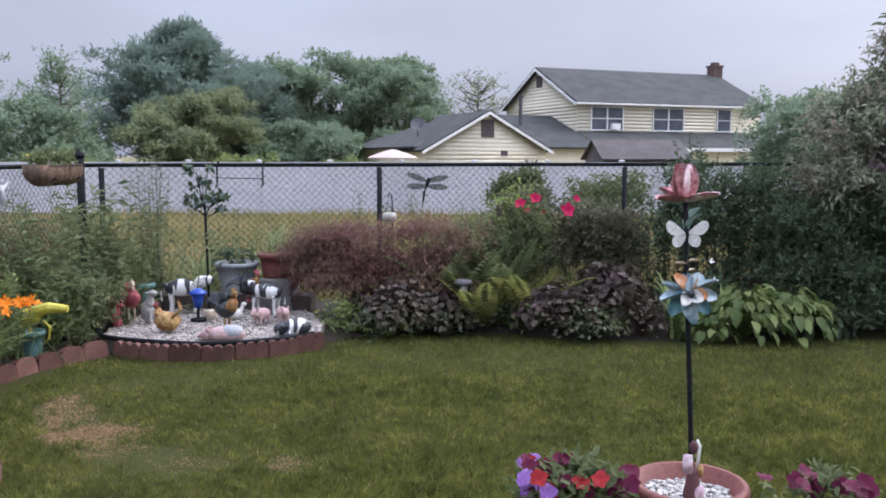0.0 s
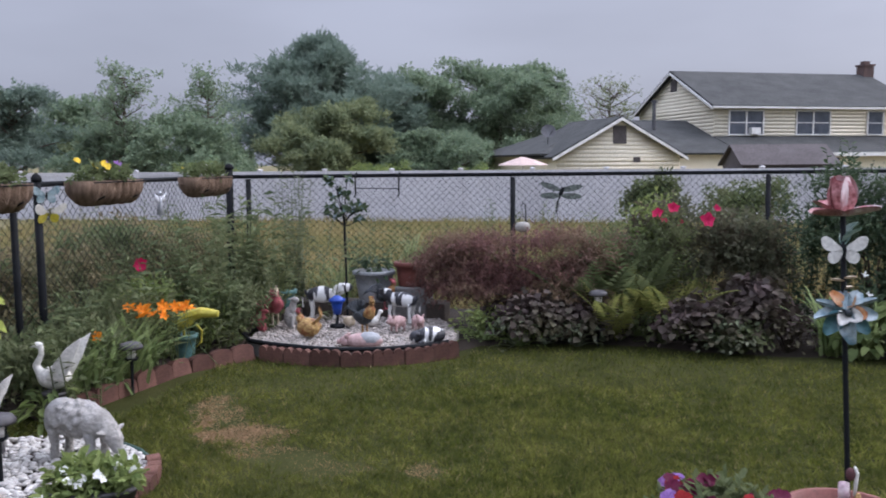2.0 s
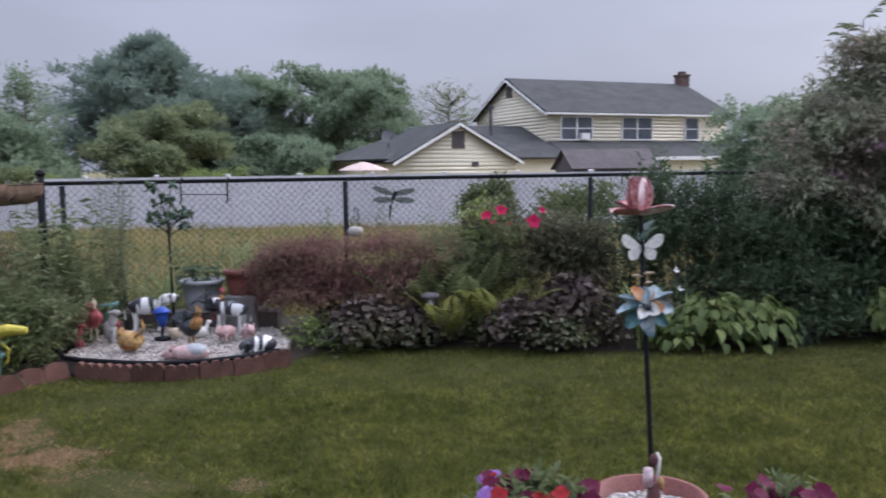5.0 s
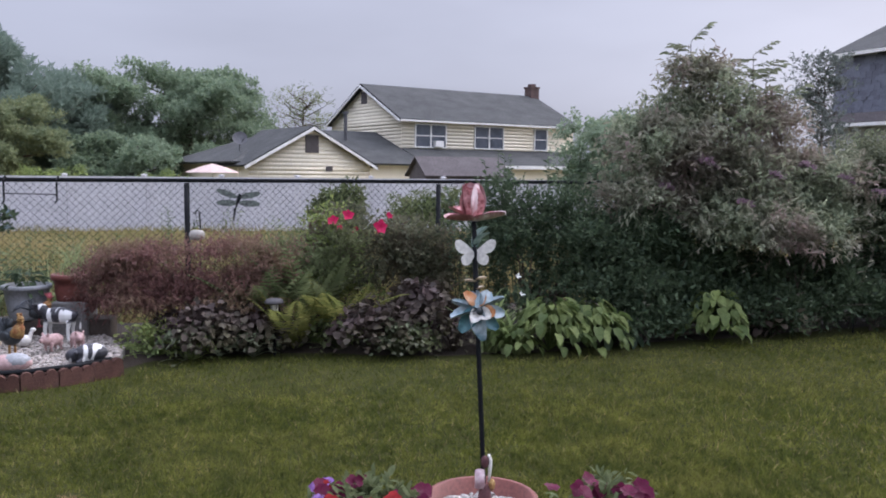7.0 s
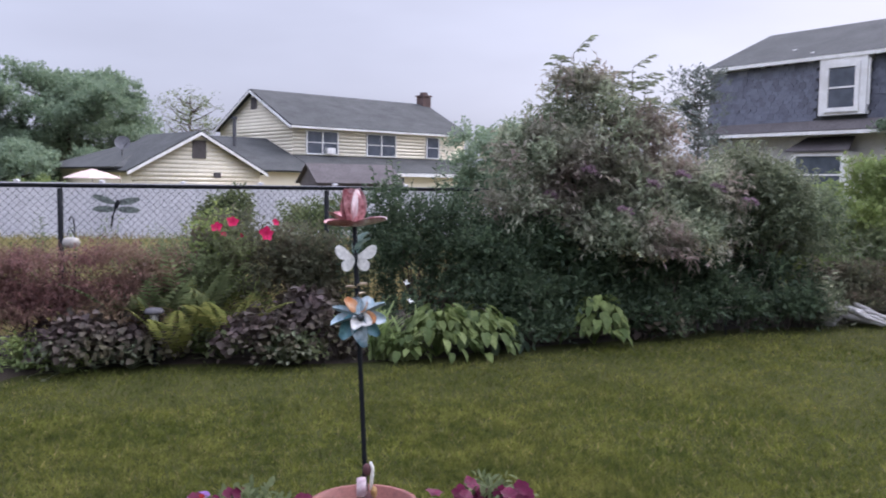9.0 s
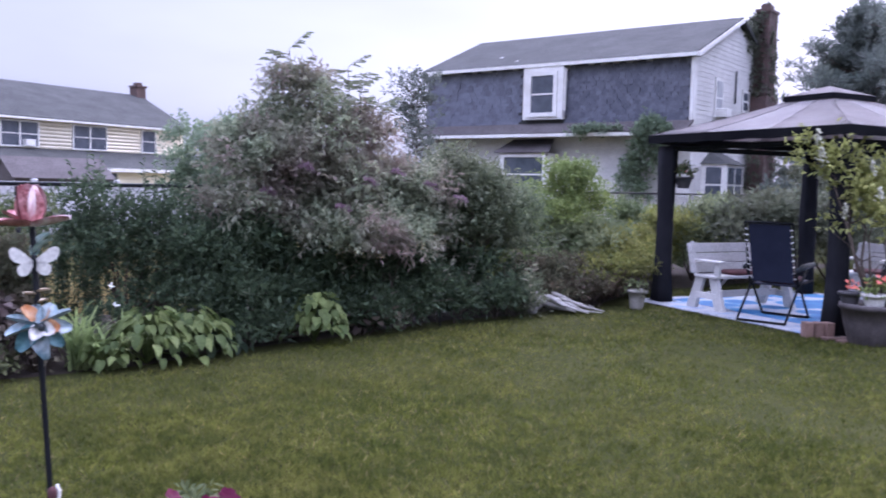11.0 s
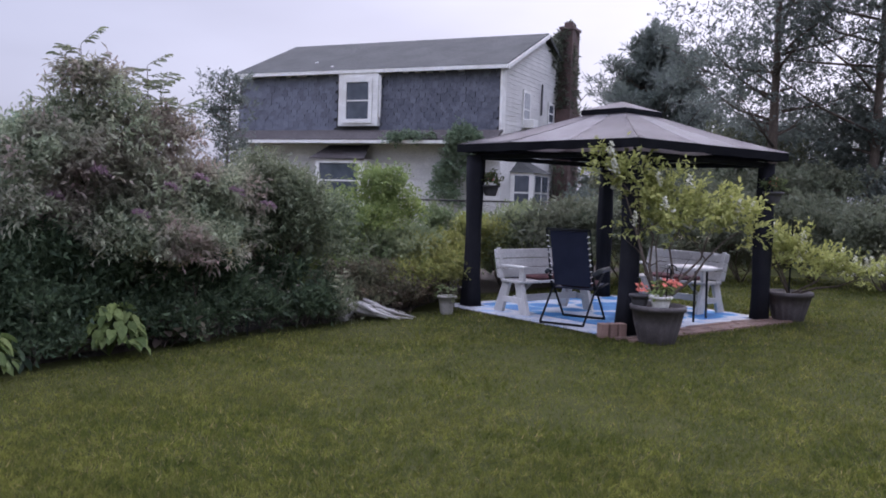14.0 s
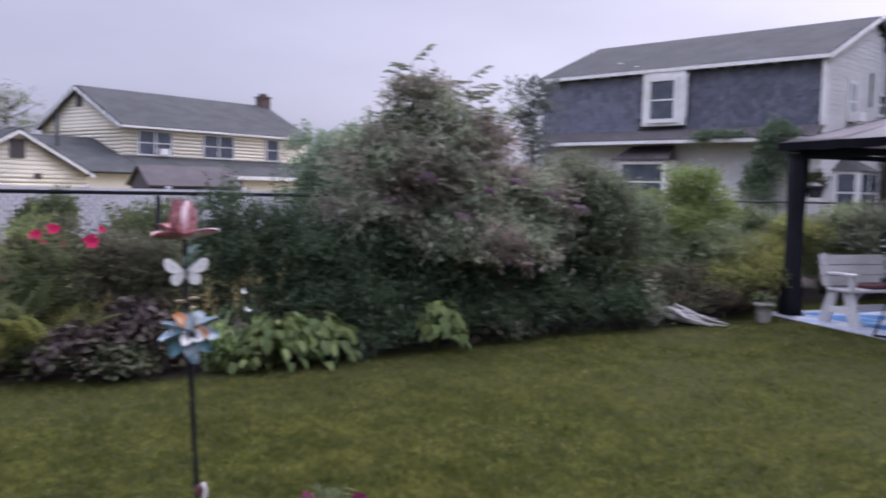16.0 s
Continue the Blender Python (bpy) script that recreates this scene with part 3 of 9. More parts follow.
def house_cream():
    base = -0.6
    W, G, eave, ridge = 13.0, 8.7, 4.67, 6.78
    h = thing("house", "cream-sided two-storey house with dark shingled gable roof", "house", (4.8, 49.04, 0), 25.9)
    bm = bmesh.new()
    prof = [(0, base), (0, eave), (G / 2, ridge - 0.1), (G, eave), (G, base)]
    solid(bm, [(0, y, z) for y, z in prof], (W, 0, 0))
    part("wall", bm, M["yellow_siding"], h)
    o, sl = 0.35, (ridge - eave) / (G / 2)
    slab_roof("roof", h, [(-0.3, -o, eave - o * sl), (W + 0.3, -o, eave - o * sl), (W + 0.3, G / 2, ridge), (-0.3, G / 2, ridge)], 0.12, M["roof"])
    slab_roof("roof", h, [(-0.3, G + o, eave - o * sl), (W + 0.3, G + o, eave - o * sl), (W + 0.3, G / 2, ridge), (-0.3, G / 2, ridge)], 0.12, M["roof"])
    bm = bmesh.new()
    block(bm, (-0.35, -o - 0.12, eave - o * sl - 0.05), (W + 0.35, -o - 0.01, eave - o * sl + 0.06))
    part("gutter", bm, M["white_paint"], h)
    for s in (1, -1):
        bm = bmesh.new()
        y0, z0 = (G / 2 - s * (G / 2 + o)), eave - o * sl - 0.08
        solid(bm, [(-0.36, y0, z0 - 0.04), (-0.36, y0, z0 + 0.1), (-0.36, G / 2, ridge + 0.02), (-0.36, G / 2, ridge - 0.12)], (0.05, 0, 0))
        part("rake_board", bm, M["white_paint"], h)
    bm = bmesh.new()
    block(bm, (12.72, G / 2 - 0.4, base), (13.42, G / 2 + 0.3, ridge + 0.62))
    block(bm, (12.66, G / 2 - 0.46, ridge + 0.62), (13.48, G / 2 + 0.36, ridge + 0.72))
    block(bm, (12.86, G / 2 - 0.24, ridge + 0.72), (13.26, G / 2 + 0.14, ridge + 0.92))
    part("chimney", bm, M["old_brick"], h, "dark red brick chimney")
    for x0, x1, pair in ((0.9, 2.95, True), (5.1, 7.2, True), (9.75, 10.7, False)):
        window(h, x0, x1, 3.08, 4.32, -0.05, 0.07, True, pair)
    # gable vent and gable window, on the end wall
    for y0, y1, z0, z1 in ((G / 2 - 0.35, G / 2 + 0.35, 5.7, 6.4), (5.6, 6.3, 3.65, 4.1)):
        bm = bmesh.new()
        block(bm, (-0.05, y0, z0), (0.02, y1, z1))
        part("vent", bm, M["roof_brown"], h)
    # ranch wing: low roof along the front, cross gable
    ez, rz, ey, ry = 1.95, 3.86, -2.5, 3.0
    bm = bmesh.new()
    block(bm, (-10.5, ey + 0.4, base), (12.2, 8.0, ez + 0.05))
    part("wall", bm, M["yellow_siding"], h)
    slab_roof("roof", h, [(0.0, ey, ez), (12.6, ey, ez), (12.6, 0.02, ez + 2.5 * 0.37), (0.0, 0.02, ez + 2.5 * 0.37)], 0.1, M["roof"])
    slab_roof("roof", h, [(-10.9, ey, ez), (0.0, ey, ez), (0.0, ry, rz), (-6.0, ry, rz)], 0.1, M["roof"])
    slab_roof("roof", h, [(-10.9, ey, ez), (-6.0, ry, rz), (-10.9, 8.4, ez)], 0.1, M["roof"])
    slab_roof("roof", h, [(-10.9, 8.4, ez), (0.0, 8.4, ez), (0.0, ry, rz), (-6.0, ry, rz)], 0.1, M["roof"])
    bm = bmesh.new()
    block(bm, (0.0, ey - 0.1, ez - 0.12), (12.6, ey - 0.002, ez + 0.08))
    part("gutter", bm, M["white_paint"], h)
    gx, hw, gy = -7.2, 3.25, -3.4
    gz0, gz1 = 1.95, 3.72
    bm = bmesh.new()
    solid(bm, [(gx - hw, gy, base), (gx + hw, gy, base), (gx + hw, gy, gz0), (gx, gy, gz1 - 0.1), (gx - hw, gy, gz0)], (0, 6, 0))
    part("wall", bm, M["yellow_siding"], h)
    for s in (1, -1):
        slab_roof("roof", h, [(gx + s * (hw + 0.3), gy - 0.25, gz0 - 0.17), (gx, gy - 0.25, gz1), (gx, ry - 0.2, gz1), (gx + s * (hw + 0.3), ry - 2, gz0 - 0.17)], 0.1, M["roof"])
        bm = bmesh.new()
        solid(bm, [(gx + s * (hw + 0.3), gy - 0.27, gz0 - 0.28), (gx, gy - 0.27, gz1 - 0.12), (gx, gy - 0.27, gz1 + 0.03), (gx + s * (hw + 0.3), gy - 0.27, gz0 - 0.14)], (0, -0.05, 0))
        part("rake_board", bm, M["white_paint"], h)
    bm = bmesh.new()
    block(bm, (gx - 0.35, gy - 0.05, 2.5), (gx + 0.35, gy + 0.02, 3.35))
    part("vent", bm, M["roof_brown"], h)
    bm = bmesh.new()
    block(bm, (gx + 0.75, gy - 0.06, 1.6), (gx + 1.1, gy + 0.02, 1.85))
    part("vent", bm, M["roof_brown"], h)
    bm = bmesh.new()
    tube(bm, [(-2.95, 1.2, 3.2), (-2.95, 1.2, 4.8)], 0.1, 10)
    tube(bm, [(-2.95, 1.2, 4.8), (-2.95, 1.2, 4.95)], 0.16, 10)
    part("flue_pipe", bm, M["galvanised"], h, "dull galvanised flue pipe")
    bm = bmesh.new()
    lathe(bm, [(0.02, 0.0), (0.2, 0.03), (0.36, 0.1), (0.37, 0.11), (0.2, 0.05), (0.02, 0.02)], 20)
    dish = pose(-9.9, -0.9, 3.15, 62, 0, -20)
    bmesh.ops.transform(bm, matrix=dish, verts=bm.verts[:])
    tube(bm, [(-9.9, -0.85, 2.55), (-9.9, -0.85, 2.95), (-9.9, -0.9, 3.15)], 0.03, 6)
    tube(bm, [(-9.9, -1.0, 2.95), (-9.85, -1.4, 3.2)], 0.02, 6)
    part("satellite_dish", bm, M["galvanised"], h, "grey satellite dish on the low roof")
    # lapped siding of the walls that face the field
    slope = (ridge - 0.1 - eave) / (G / 2)
    laps(h, "y", -0.004, lambda z: (0.0, W), 2.75, eave, M["cream_board"])
    laps(h, "x", -0.004, lambda z: (0.0, G) if z < eave else ((z - eave) / slope + 0.15, G - (z - eave) / slope - 0.15), 2.3, ridge - 0.35, M["cream_board"])
    laps(h, "y", gy - 0.004, lambda z: (gx - hw, gx + hw) if z < gz0 else (gx - hw + (z - gz0) / 0.57 + 0.15, gx + hw - (z - gz0) / 0.57 - 0.15), 1.0, gz1 - 0.35, M["cream_board"])
    bm = bmesh.new()
    block(bm, (2.1, -0.35, 3.08), (2.65, -0.02, 3.42))
    part("air_conditioner", bm, M["white_paint"], h)
    for x in (3.8, 5.4):
        bm = bmesh.new()
        block(bm, (x, ey + 0.37, 0.9), (x + 0.9, ey + 0.41, 1.75))
        part("window", bm, M["glass"], h)


def house_white():
    base = -0.5
    W, eave, ridge, G = 10.65, 5.83, 7.42, 7.4
    h = thing("house", "white-sided house with slate-grey shingled mansard front", "house", (18.25, 28.62, 0), -71.16)
    bm = bmesh.new()
    solid(bm, [(0, y, z) for y, z in ((0, base), (0, 3.7), (0.12, eave), (G / 2, ridge - 0.08), (G, eave), (G, base))], (W, 0, 0))
    part("wall", bm, M["white_siding"], h)
    slab_roof("roof", h, [(-0.15, -0.2, eave - 0.06), (W + 0.2, -0.2, eave - 0.06), (W + 0.2, G / 2, ridge), (-0.15, G / 2, ridge)], 0.12, M["roof"])
    slab_roof("roof", h, [(-0.15, G + 0.2, eave - 0.06), (W + 0.2, G + 0.2, eave - 0.06), (W + 0.2, G / 2, ridge), (-0.15, G / 2, ridge)], 0.12, M["roof"])
    bm = bmesh.new()
    block(bm, (-0.15, -0.33, eave - 0.1), (W + 0.22, -0.21, eave + 0.02))
    part("gutter", bm, M["white_paint"], h)
    bm = bmesh.new()
    solid(bm, [(W + 0.2, -0.2, eave - 0.12), (W + 0.2, -0.2, eave + 0.02), (W + 0.2, G / 2, ridge + 0.08), (W + 0.2, G / 2, ridge - 0.06)], (0.04, 0, 0))
    part("rake_board", bm, M["white_paint"], h)
    # mansard face with rows of shingles
    face = thing("mansard", "", "")
    face.parent = h
    sh = bmesh.new()
    block(sh, (0, 0, 0), (1, 0.03, 1))
    tile = bpy.data.meshes.new("shingle")
    bmesh.ops.recalc_face_normals(sh, faces=sh.faces[:])
    sh.to_mesh(tile)
    sh.free()
    tile.materials.append(M["shingle"])
    rng = random.Random(5)
    bm = bmesh.new()
    solid(bm, [(0.0, -0.12, 3.5), (0.0, 0.0, eave - 0.2), (W, 0.0, eave - 0.2), (W, -0.12, 3.5)], (0, 0.1, 0))
    part("backing", bm, M["roof"], h)
    rows, cols = 13, 46
    far = bmesh.new()
    made = 0
    for r in range(rows):
        z = 3.53 + r * 0.165
        y = -0.13 + 0.0093 * r
        for c in range(cols):
            x = (c + (0.5 if r % 2 else 0)) * W / cols
            if x + 0.22 > W or 4.35 < x + 0.1 < 6.15:
                continue
            m = pose(x + 0.004, y - 0.03 - rng.uniform(0, 0.022), z + rng.choice((-0.05, -0.02, 0.0, 0.01)), -4, 0, 0) @ Matrix.Diagonal((W / cols * rng.uniform(0.9, 0.98), 1.0, 0.24, 1))
            if c >= cols // 2 or r > 12 or made > 290:
                block(far, (0, 0, 0), (1, 0.03, 1), m)
            else:
                made += 1
                ob = new("shingle", tile)
                ob.parent = h
                ob.matrix_basis = m
    tagged(part("shingle_field", far, M["shingle"], h), kind="stuff")
    bpy.data.objects.remove(face)
    # lapped boards of the end wall
    z = base
    while z < ridge - 0.3:
        y1 = G if z < eave else G / 2 + (ridge - z) / (ridge - eave) * G / 2 - 0.12
        y0 = 0.02 if z < 3.7 else (0.12 if z < eave else G / 2 - (ridge - z) / (ridge - eave) * G / 2 + 0.12)
        bm = bmesh.new()
        solid(bm, [(W + 0.002, y0, z), (W + 0.016, y0, z), (W + 0.006, y0, z + 0.15), (W + 0.002, y0, z + 0.15)], (0, y1 - y0, 0))
        part("board", bm, M["white_board"], h)
        z += 0.15
    bm = bmesh.new()
    block(bm, (W - 0.03, -0.17, 3.45), (W + 0.05, 0.16, eave - 0.1))
    part("corner_board", bm, M["white_paint"], h)
    z = base
    while z < 3.2:
        bm = bmesh.new()
        solid(bm, [(0, -0.002, z), (0, -0.035, z), (0, -0.006, z + 0.2), (0, -0.002, z + 0.2)], (W, 0, 0))
        part("board", bm, M["white_board"], h)
        z += 0.2
    # dormer window
    bm = bmesh.new()
    block(bm, (4.55, -0.3, 3.92), (6.15, 0.3, eave - 0.02))
    part("dormer", bm, M["white_paint"], h)
    window(h, 4.9, 5.8, 4.15, 5.42, -0.31, 0.14)
    bm = bmesh.new()
    tube(bm, [(6.2, -0.24, eave - 0.2), (6.2, -0.24, 4.2)], 0.04, 8)
    part("downpipe", bm, M["white_paint"], h)
    # skirt roof and its gutter
    slab_roof("roof", h, [(-0.1, -0.75, 3.36), (W + 0.1, -0.75, 3.36), (W + 0.1, -0.1, 3.72), (-0.1, -0.1, 3.72)], 0.08, M["roof_brown"])
    bm = bmesh.new()
    block(bm, (-0.1, -0.87, 3.28), (W + 0.1, -0.76, 3.39))
    part("gutter", bm, M["white_paint"], h)
    # bow windows at the front and at the end
    bm = bmesh.new()
    solid(bm, [(4.1, -0.1, 3.2), (5.75, -0.1, 3.2), (6.0, -0.85, 2.74), (3.75, -0.85, 2.74)], (0, 0, 0.05))
    part("window_roof", bm, M["roof_brown"], h)
    bm = bmesh.new()
    block(bm, (3.9, -0.68, 0.9), (5.9, 0.0, 2.74))
    part("window_box", bm, M["white_paint"], h)
    window(h, 4.1, 5.7, 1.4, 2.6, -0.7, 0.12)
    for y0, y1, z0, z1, pane in ((1.75, 2.45, 4.0, 5.3, "curtain"), (4.35, 4.95, 4.35, 5.15, "glass")):
        bm = bmesh.new()
        block(bm, (W - 0.02, y0, z0), (W + 0.06, y1, z1))
        w = part("window", bm, M["white_paint"], h)
        for a, b in ((z0 + 0.1, (z0 + z1) / 2 - 0.03), ((z0 + z1) / 2 + 0.03, z1 - 0.1)):
            bm = bmesh.new()
            block(bm, (W + 0.03, y0 + 0.1, a), (W + 0.07, y1 - 0.1, b))
            part("pane", bm, M[pane if a < z0 + 0.3 or pane == "glass" else "curtain"], w)
    bm = bmesh.new()
    block(bm, (W + 0.03, 1.85, 4.0), (W + 0.4, 2.35, 4.3), bevel=0.02)
    part("air_conditioner", bm, M["white_paint"], h)
    bm = bmesh.new()
    tube(bm, [(W + 0.06, 3.6, 4.6), (W + 0.06, 3.6, 5.7)], 0.035, 6)
    part("conduit", bm, M["galvanised"], h)
    bm = bmesh.new()
    solid(bm, [(W, 0.9, 0.9), (W + 0.7, 1.3, 0.9), (W + 0.7, 2.8, 0.9), (W, 3.2, 0.9)], (0, 0, 1.55))
    w = part("bay_window", bm, M["white_paint"], h)
    for z0, z1 in ((1.25, 1.75), (1.81, 2.35)):
        bm = bmesh.new()
        solid(bm, [(W + 0.14, 0.975, z0), (W + 0.56, 1.215, z0), (W + 0.56, 1.215, z1), (W + 0.14, 0.975, z1)], (0.006, -0.012, 0))
        part("pane", bm, M["glass"], w)
    for y0, y1 in ((1.42, 1.98), (2.12, 2.68)):
        bm = bmesh.new()
        block(bm, (W + 0.66, y0, 1.25), (W + 0.72, y1, 1.75))
        part("pane", bm, M["glass"], w)
        bm = bmesh.new()
        block(bm, (W + 0.66, y0, 1.81), (W + 0.72, y1, 2.35))
        part("pane", bm, M["glass"], w)
    bm = bmesh.new()
    a = [bm.verts.new(p) for p in ((W, 0.8, 2.45), (W + 0.78, 1.25, 2.45), (W + 0.78, 2.85, 2.45), (W, 3.3, 2.45))]
    t = [bm.verts.new(p) for p in ((W, 1.6, 2.9), (W, 2.5, 2.9))]
    for q in ((a[0], a[1], t[0]), (a[1], a[2], t[1], t[0]), (a[2], a[3], t[1]), (a[3], a[2], a[1], a[0]), (a[0], t[0], t[1], a[3])):
        bm.faces.new(q)
    part("window_roof", bm, M["roof"], h)
    bm = bmesh.new()
    block(bm, (W + 0.03, 5.2, base), (W + 0.6, 6.5, 5.0))
    block(bm, (W + 0.03, 5.4, 5.0), (W + 0.52, 6.3, 8.0))
    block(bm, (W + 0.0, 5.35, 8.0), (W + 0.56, 6.36, 8.1))
    block(bm, (W + 0.12, 5.6, 8.1), (W + 0.42, 6.1, 8.3))
    part("chimney", bm, M["old_brick"], h, "brick chimney overgrown with ivy")
    for x, y, z in ((2.75, 0.9, 6.3), (3.85, 0.25, 6.02)):
        bm = bmesh.new()
        tube(bm, [(x, y, z - 0.2), (x, y, z + 0.03)], 0.05, 8)
        tube(bm, [(x - 0.1, y, z + 0.02), (x + 0.1, y, z + 0.06)], 0.035, 6)
        part("roof_vent", bm, M["white_paint"], h)


house_cream()
house_white()


def garden_shed():
    s = thing("shed", "small grey shed with a brown shingled roof", "shed", (4.4, 34.0, 0), 10)
    bm = bmesh.new()
    solid(bm, [(0, 0, -0.5), (0, 0, 1.5), (0, 1.3, 2.15), (0, 2.6, 1.5), (0, 2.6, -0.5)], (3.4, 0, 0))
    part("wall", bm, M["roof_brown"], s)
    slab_roof("roof", s, [(-0.15, -0.2, 1.42), (3.55, -0.2, 1.42), (3.55, 1.3, 2.2), (-0.15, 1.3, 2.2)], 0.06, M["roof_brown"])
    slab_roof("roof", s, [(-0.15, 2.8, 1.42), (3.55, 2.8, 1.42), (3.55, 1.3, 2.2), (-0.15, 1.3, 2.2)], 0.06, M["roof_brown"])


garden_shed()


# ---- trees ----
M.update(
    # pine and oak are paler and cooler than real leaves: distance haze put into the colour
    pine=leafy("pine_needles", (0.115, 0.165, 0.13), (0.2, 0.255, 0.2), (0.155, 0.205, 0.165)),
    oak=leafy("oak_leaves", (0.13, 0.19, 0.12), (0.25, 0.315, 0.195), (0.19, 0.245, 0.165)),
    hedge=leafy("hedge_leaves", (0.07, 0.085, 0.055), (0.15, 0.165, 0.105), (0.115, 0.12, 0.08)),
    conifer=leafy("conifer_needles", (0.085, 0.108, 0.095), (0.175, 0.2, 0.17), (0.13, 0.145, 0.13)),
    ivy_leaf=leafy("ivy_leaves", (0.09, 0.105, 0.075), (0.17, 0.185, 0.13), (0.13, 0.135, 0.105)),
    light=leafy("ash_leaves", (0.184, 0.253, 0.115), (0.31, 0.38, 0.172), (0.161, 0.23, 0.127)),
    olive=leafy("olive_leaves", (0.154, 0.182, 0.0935), (0.242, 0.27, 0.138), (0.154, 0.193, 0.11)),
)


FAR_LEAF = ([(0, 0, 0), (0.68, 0.6, 0.06), (1.05, -0.46, -0.06)], [(0, 1, 2)])


def tree(name, label, at, height, radius, mat, seed, kind="round", leaf=0.32, twigs=2600, trunk=0.22, clear=0.15, gap=0.5):
    """A tree at a place: trunk with limbs, and a crown of clumped leaves. Kinds: round, pine (feathery tiers), open (bare limbs with small clumps)."""
    rng = random.Random(seed)
    x, y = at
    z0 = ground_z(x, y)
    t = thing(name, label, "tree", (x, y, z0), rng.uniform(0, 360))
    lobes = []
    bm = bmesh.new()
    tube(bm, [(0, 0, -0.2), (0.05, 0, height * 0.3), (0, 0.08, height * 0.6), (0, 0, height * 0.93)], [trunk, trunk * 0.8, trunk * 0.5, trunk * 0.1], 8)
    if kind == "pine":
        n = 12
        for i in range(n):
            f = i / (n - 1)
            zz = height * (0.16 + 0.74 * f)
            rr = radius * (1.0 - 0.9 * f ** 1.4)
            for k in range(8 if f < 0.75 else 5):
                a = rng.uniform(0, 6.28)
                reach = rr * rng.uniform(0.5, 1.2)
                tip = (reach * math.cos(a), reach * math.sin(a), zz + reach * 0.34)
                tube(bm, [(0, 0, zz - 0.1 * reach), (tip[0] * 0.5, tip[1] * 0.5, zz + reach * 0.06), tip], [trunk * 0.16, trunk * 0.1, trunk * 0.03], 5)
                for q in (0.35, 0.58, 0.8, 1.0):
                    w = radius * rng.uniform(0.09, 0.15) * (1.15 - 0.35 * q)
                    side = rng.uniform(-0.12, 0.12) * reach
                    lobes.append(((reach * q * math.cos(a) - side * math.sin(a), reach * q * math.sin(a) + side * math.cos(a), zz + reach * (0.05 * q + 0.29 * q * q) + rng.uniform(-0.012, 0.012) * height), (w, w, w * 0.42)))
        lobes.append(((0, 0, height * 0.95), (radius * 0.08, radius * 0.08, height * 0.05)))
    elif kind == "open":
        for k in range(40):
            f = (k + rng.random()) / 40
            zz = height * (0.26 + 0.68 * f)
            a = rng.uniform(0, 6.28)
            reach = radius * rng.uniform(0.5, 1.1) * (1 - 0.62 * f ** 1.5)
            rise = reach * rng.uniform(0.1, 0.75)
            pts = [Vector((reach * s * math.cos(a) + rng.uniform(-0.15, 0.15), reach * s * math.sin(a) + rng.uniform(-0.15, 0.15), zz + rise * s ** 1.4)) for s in (0.02, 0.4, 0.75, 1.0)]
            tube(bm, pts, [trunk * 0.3, trunk * 0.2, trunk * 0.12, trunk * 0.04], 5)
            for p in pts[1:]:
                for _ in range(2):
                    c = p + Vector((rng.uniform(-1, 1), rng.uniform(-1, 1), rng.uniform(-0.3, 0.7))) * radius * 0.2
                    tube(bm, [p, p.lerp(c, 0.5) + Vector((0, 0, 0.05)), c], [trunk * 0.09, trunk * 0.06, trunk * 0.02], 4)
                    w = radius * rng.uniform(0.07, 0.16)
                    lobes.append((tuple(c), (w * 1.2, w * 1.2, w * 0.6)))
    else:
        for i in range(22):
            a, f = rng.uniform(0, 6.28), rng.uniform(0, 1)
            zz = height * (0.24 + 0.66 * f)
            d = radius * rng.uniform(0.3, 0.88) * (1 - 0.7 * max(0, f - 0.45))
            q = radius * rng.uniform(0.18, 0.36)
            lobes.append(((d * math.cos(a), d * math.sin(a), zz), (q * 1.15, q * 1.15, q * rng.uniform(0.6, 0.95))))
        lobes.append(((0, 0, height * 0.78), (radius * 0.4, radius * 0.4, height * 0.17)))
        lobes.append(((0, 0, height * 0.4), (radius * 0.8, radius * 0.8, height * 0.22)))
        for c, r in lobes[::2]:
            z1 = max(height * clear, c[2] - height * 0.15)
            tube(bm, [(0, 0, z1), (c[0] * 0.5, c[1] * 0.5, (z1 + c[2]) * 0.5 + 0.1), c], [trunk * 0.4, trunk * 0.24, trunk * 0.08], 5)
    part("trunk", bm, M["bark"], t, smooth=True)
    if kind == "pine":
        crown("crown", lobes, twigs, 7, leaf * 1.2, leaf * 1.3, mat, t, seed, FAR_LEAF, up=1.0, shell=gap, ratio=0.17, spread=0.42, low=-0.1)
    elif kind == "open":
        crown("crown", lobes, twigs, 6, leaf * 2, leaf, mat, t, seed, FAR_LEAF, up=0.3, shell=gap, ratio=0.5, spread=0.8)
    else:
        crown("crown", lobes, twigs, 6, leaf * 1.6, leaf, mat, t, seed, FAR_LEAF, up=0.25, shell=gap, ratio=0.6, spread=0.9, split=6)
    return t


tree("pine_tree", "tall dark green white pine beyond the field", (-18.4, 51.6), 9.8, 7.2, M["pine"], 3, "pine", 0.34, 10500, 0.3)
tree("pine_tree", "tall dark green white pine beyond the field", (-14.6, 54.0), 7.4, 3.8, M["pine"], 8, "pine", 0.34, 4500, 0.3)
tree("maple_tree", "broad dark green maple tree beyond the field", (-8.2, 59.0), 8.4, 5.9, M["oak"], 4, leaf=0.22, twigs=10500)
tree("maple_tree", "dark green maple tree beyond the field", (-13.6, 58.0), 8.0, 4.6, M["oak"], 5, leaf=0.22, twigs=6500)
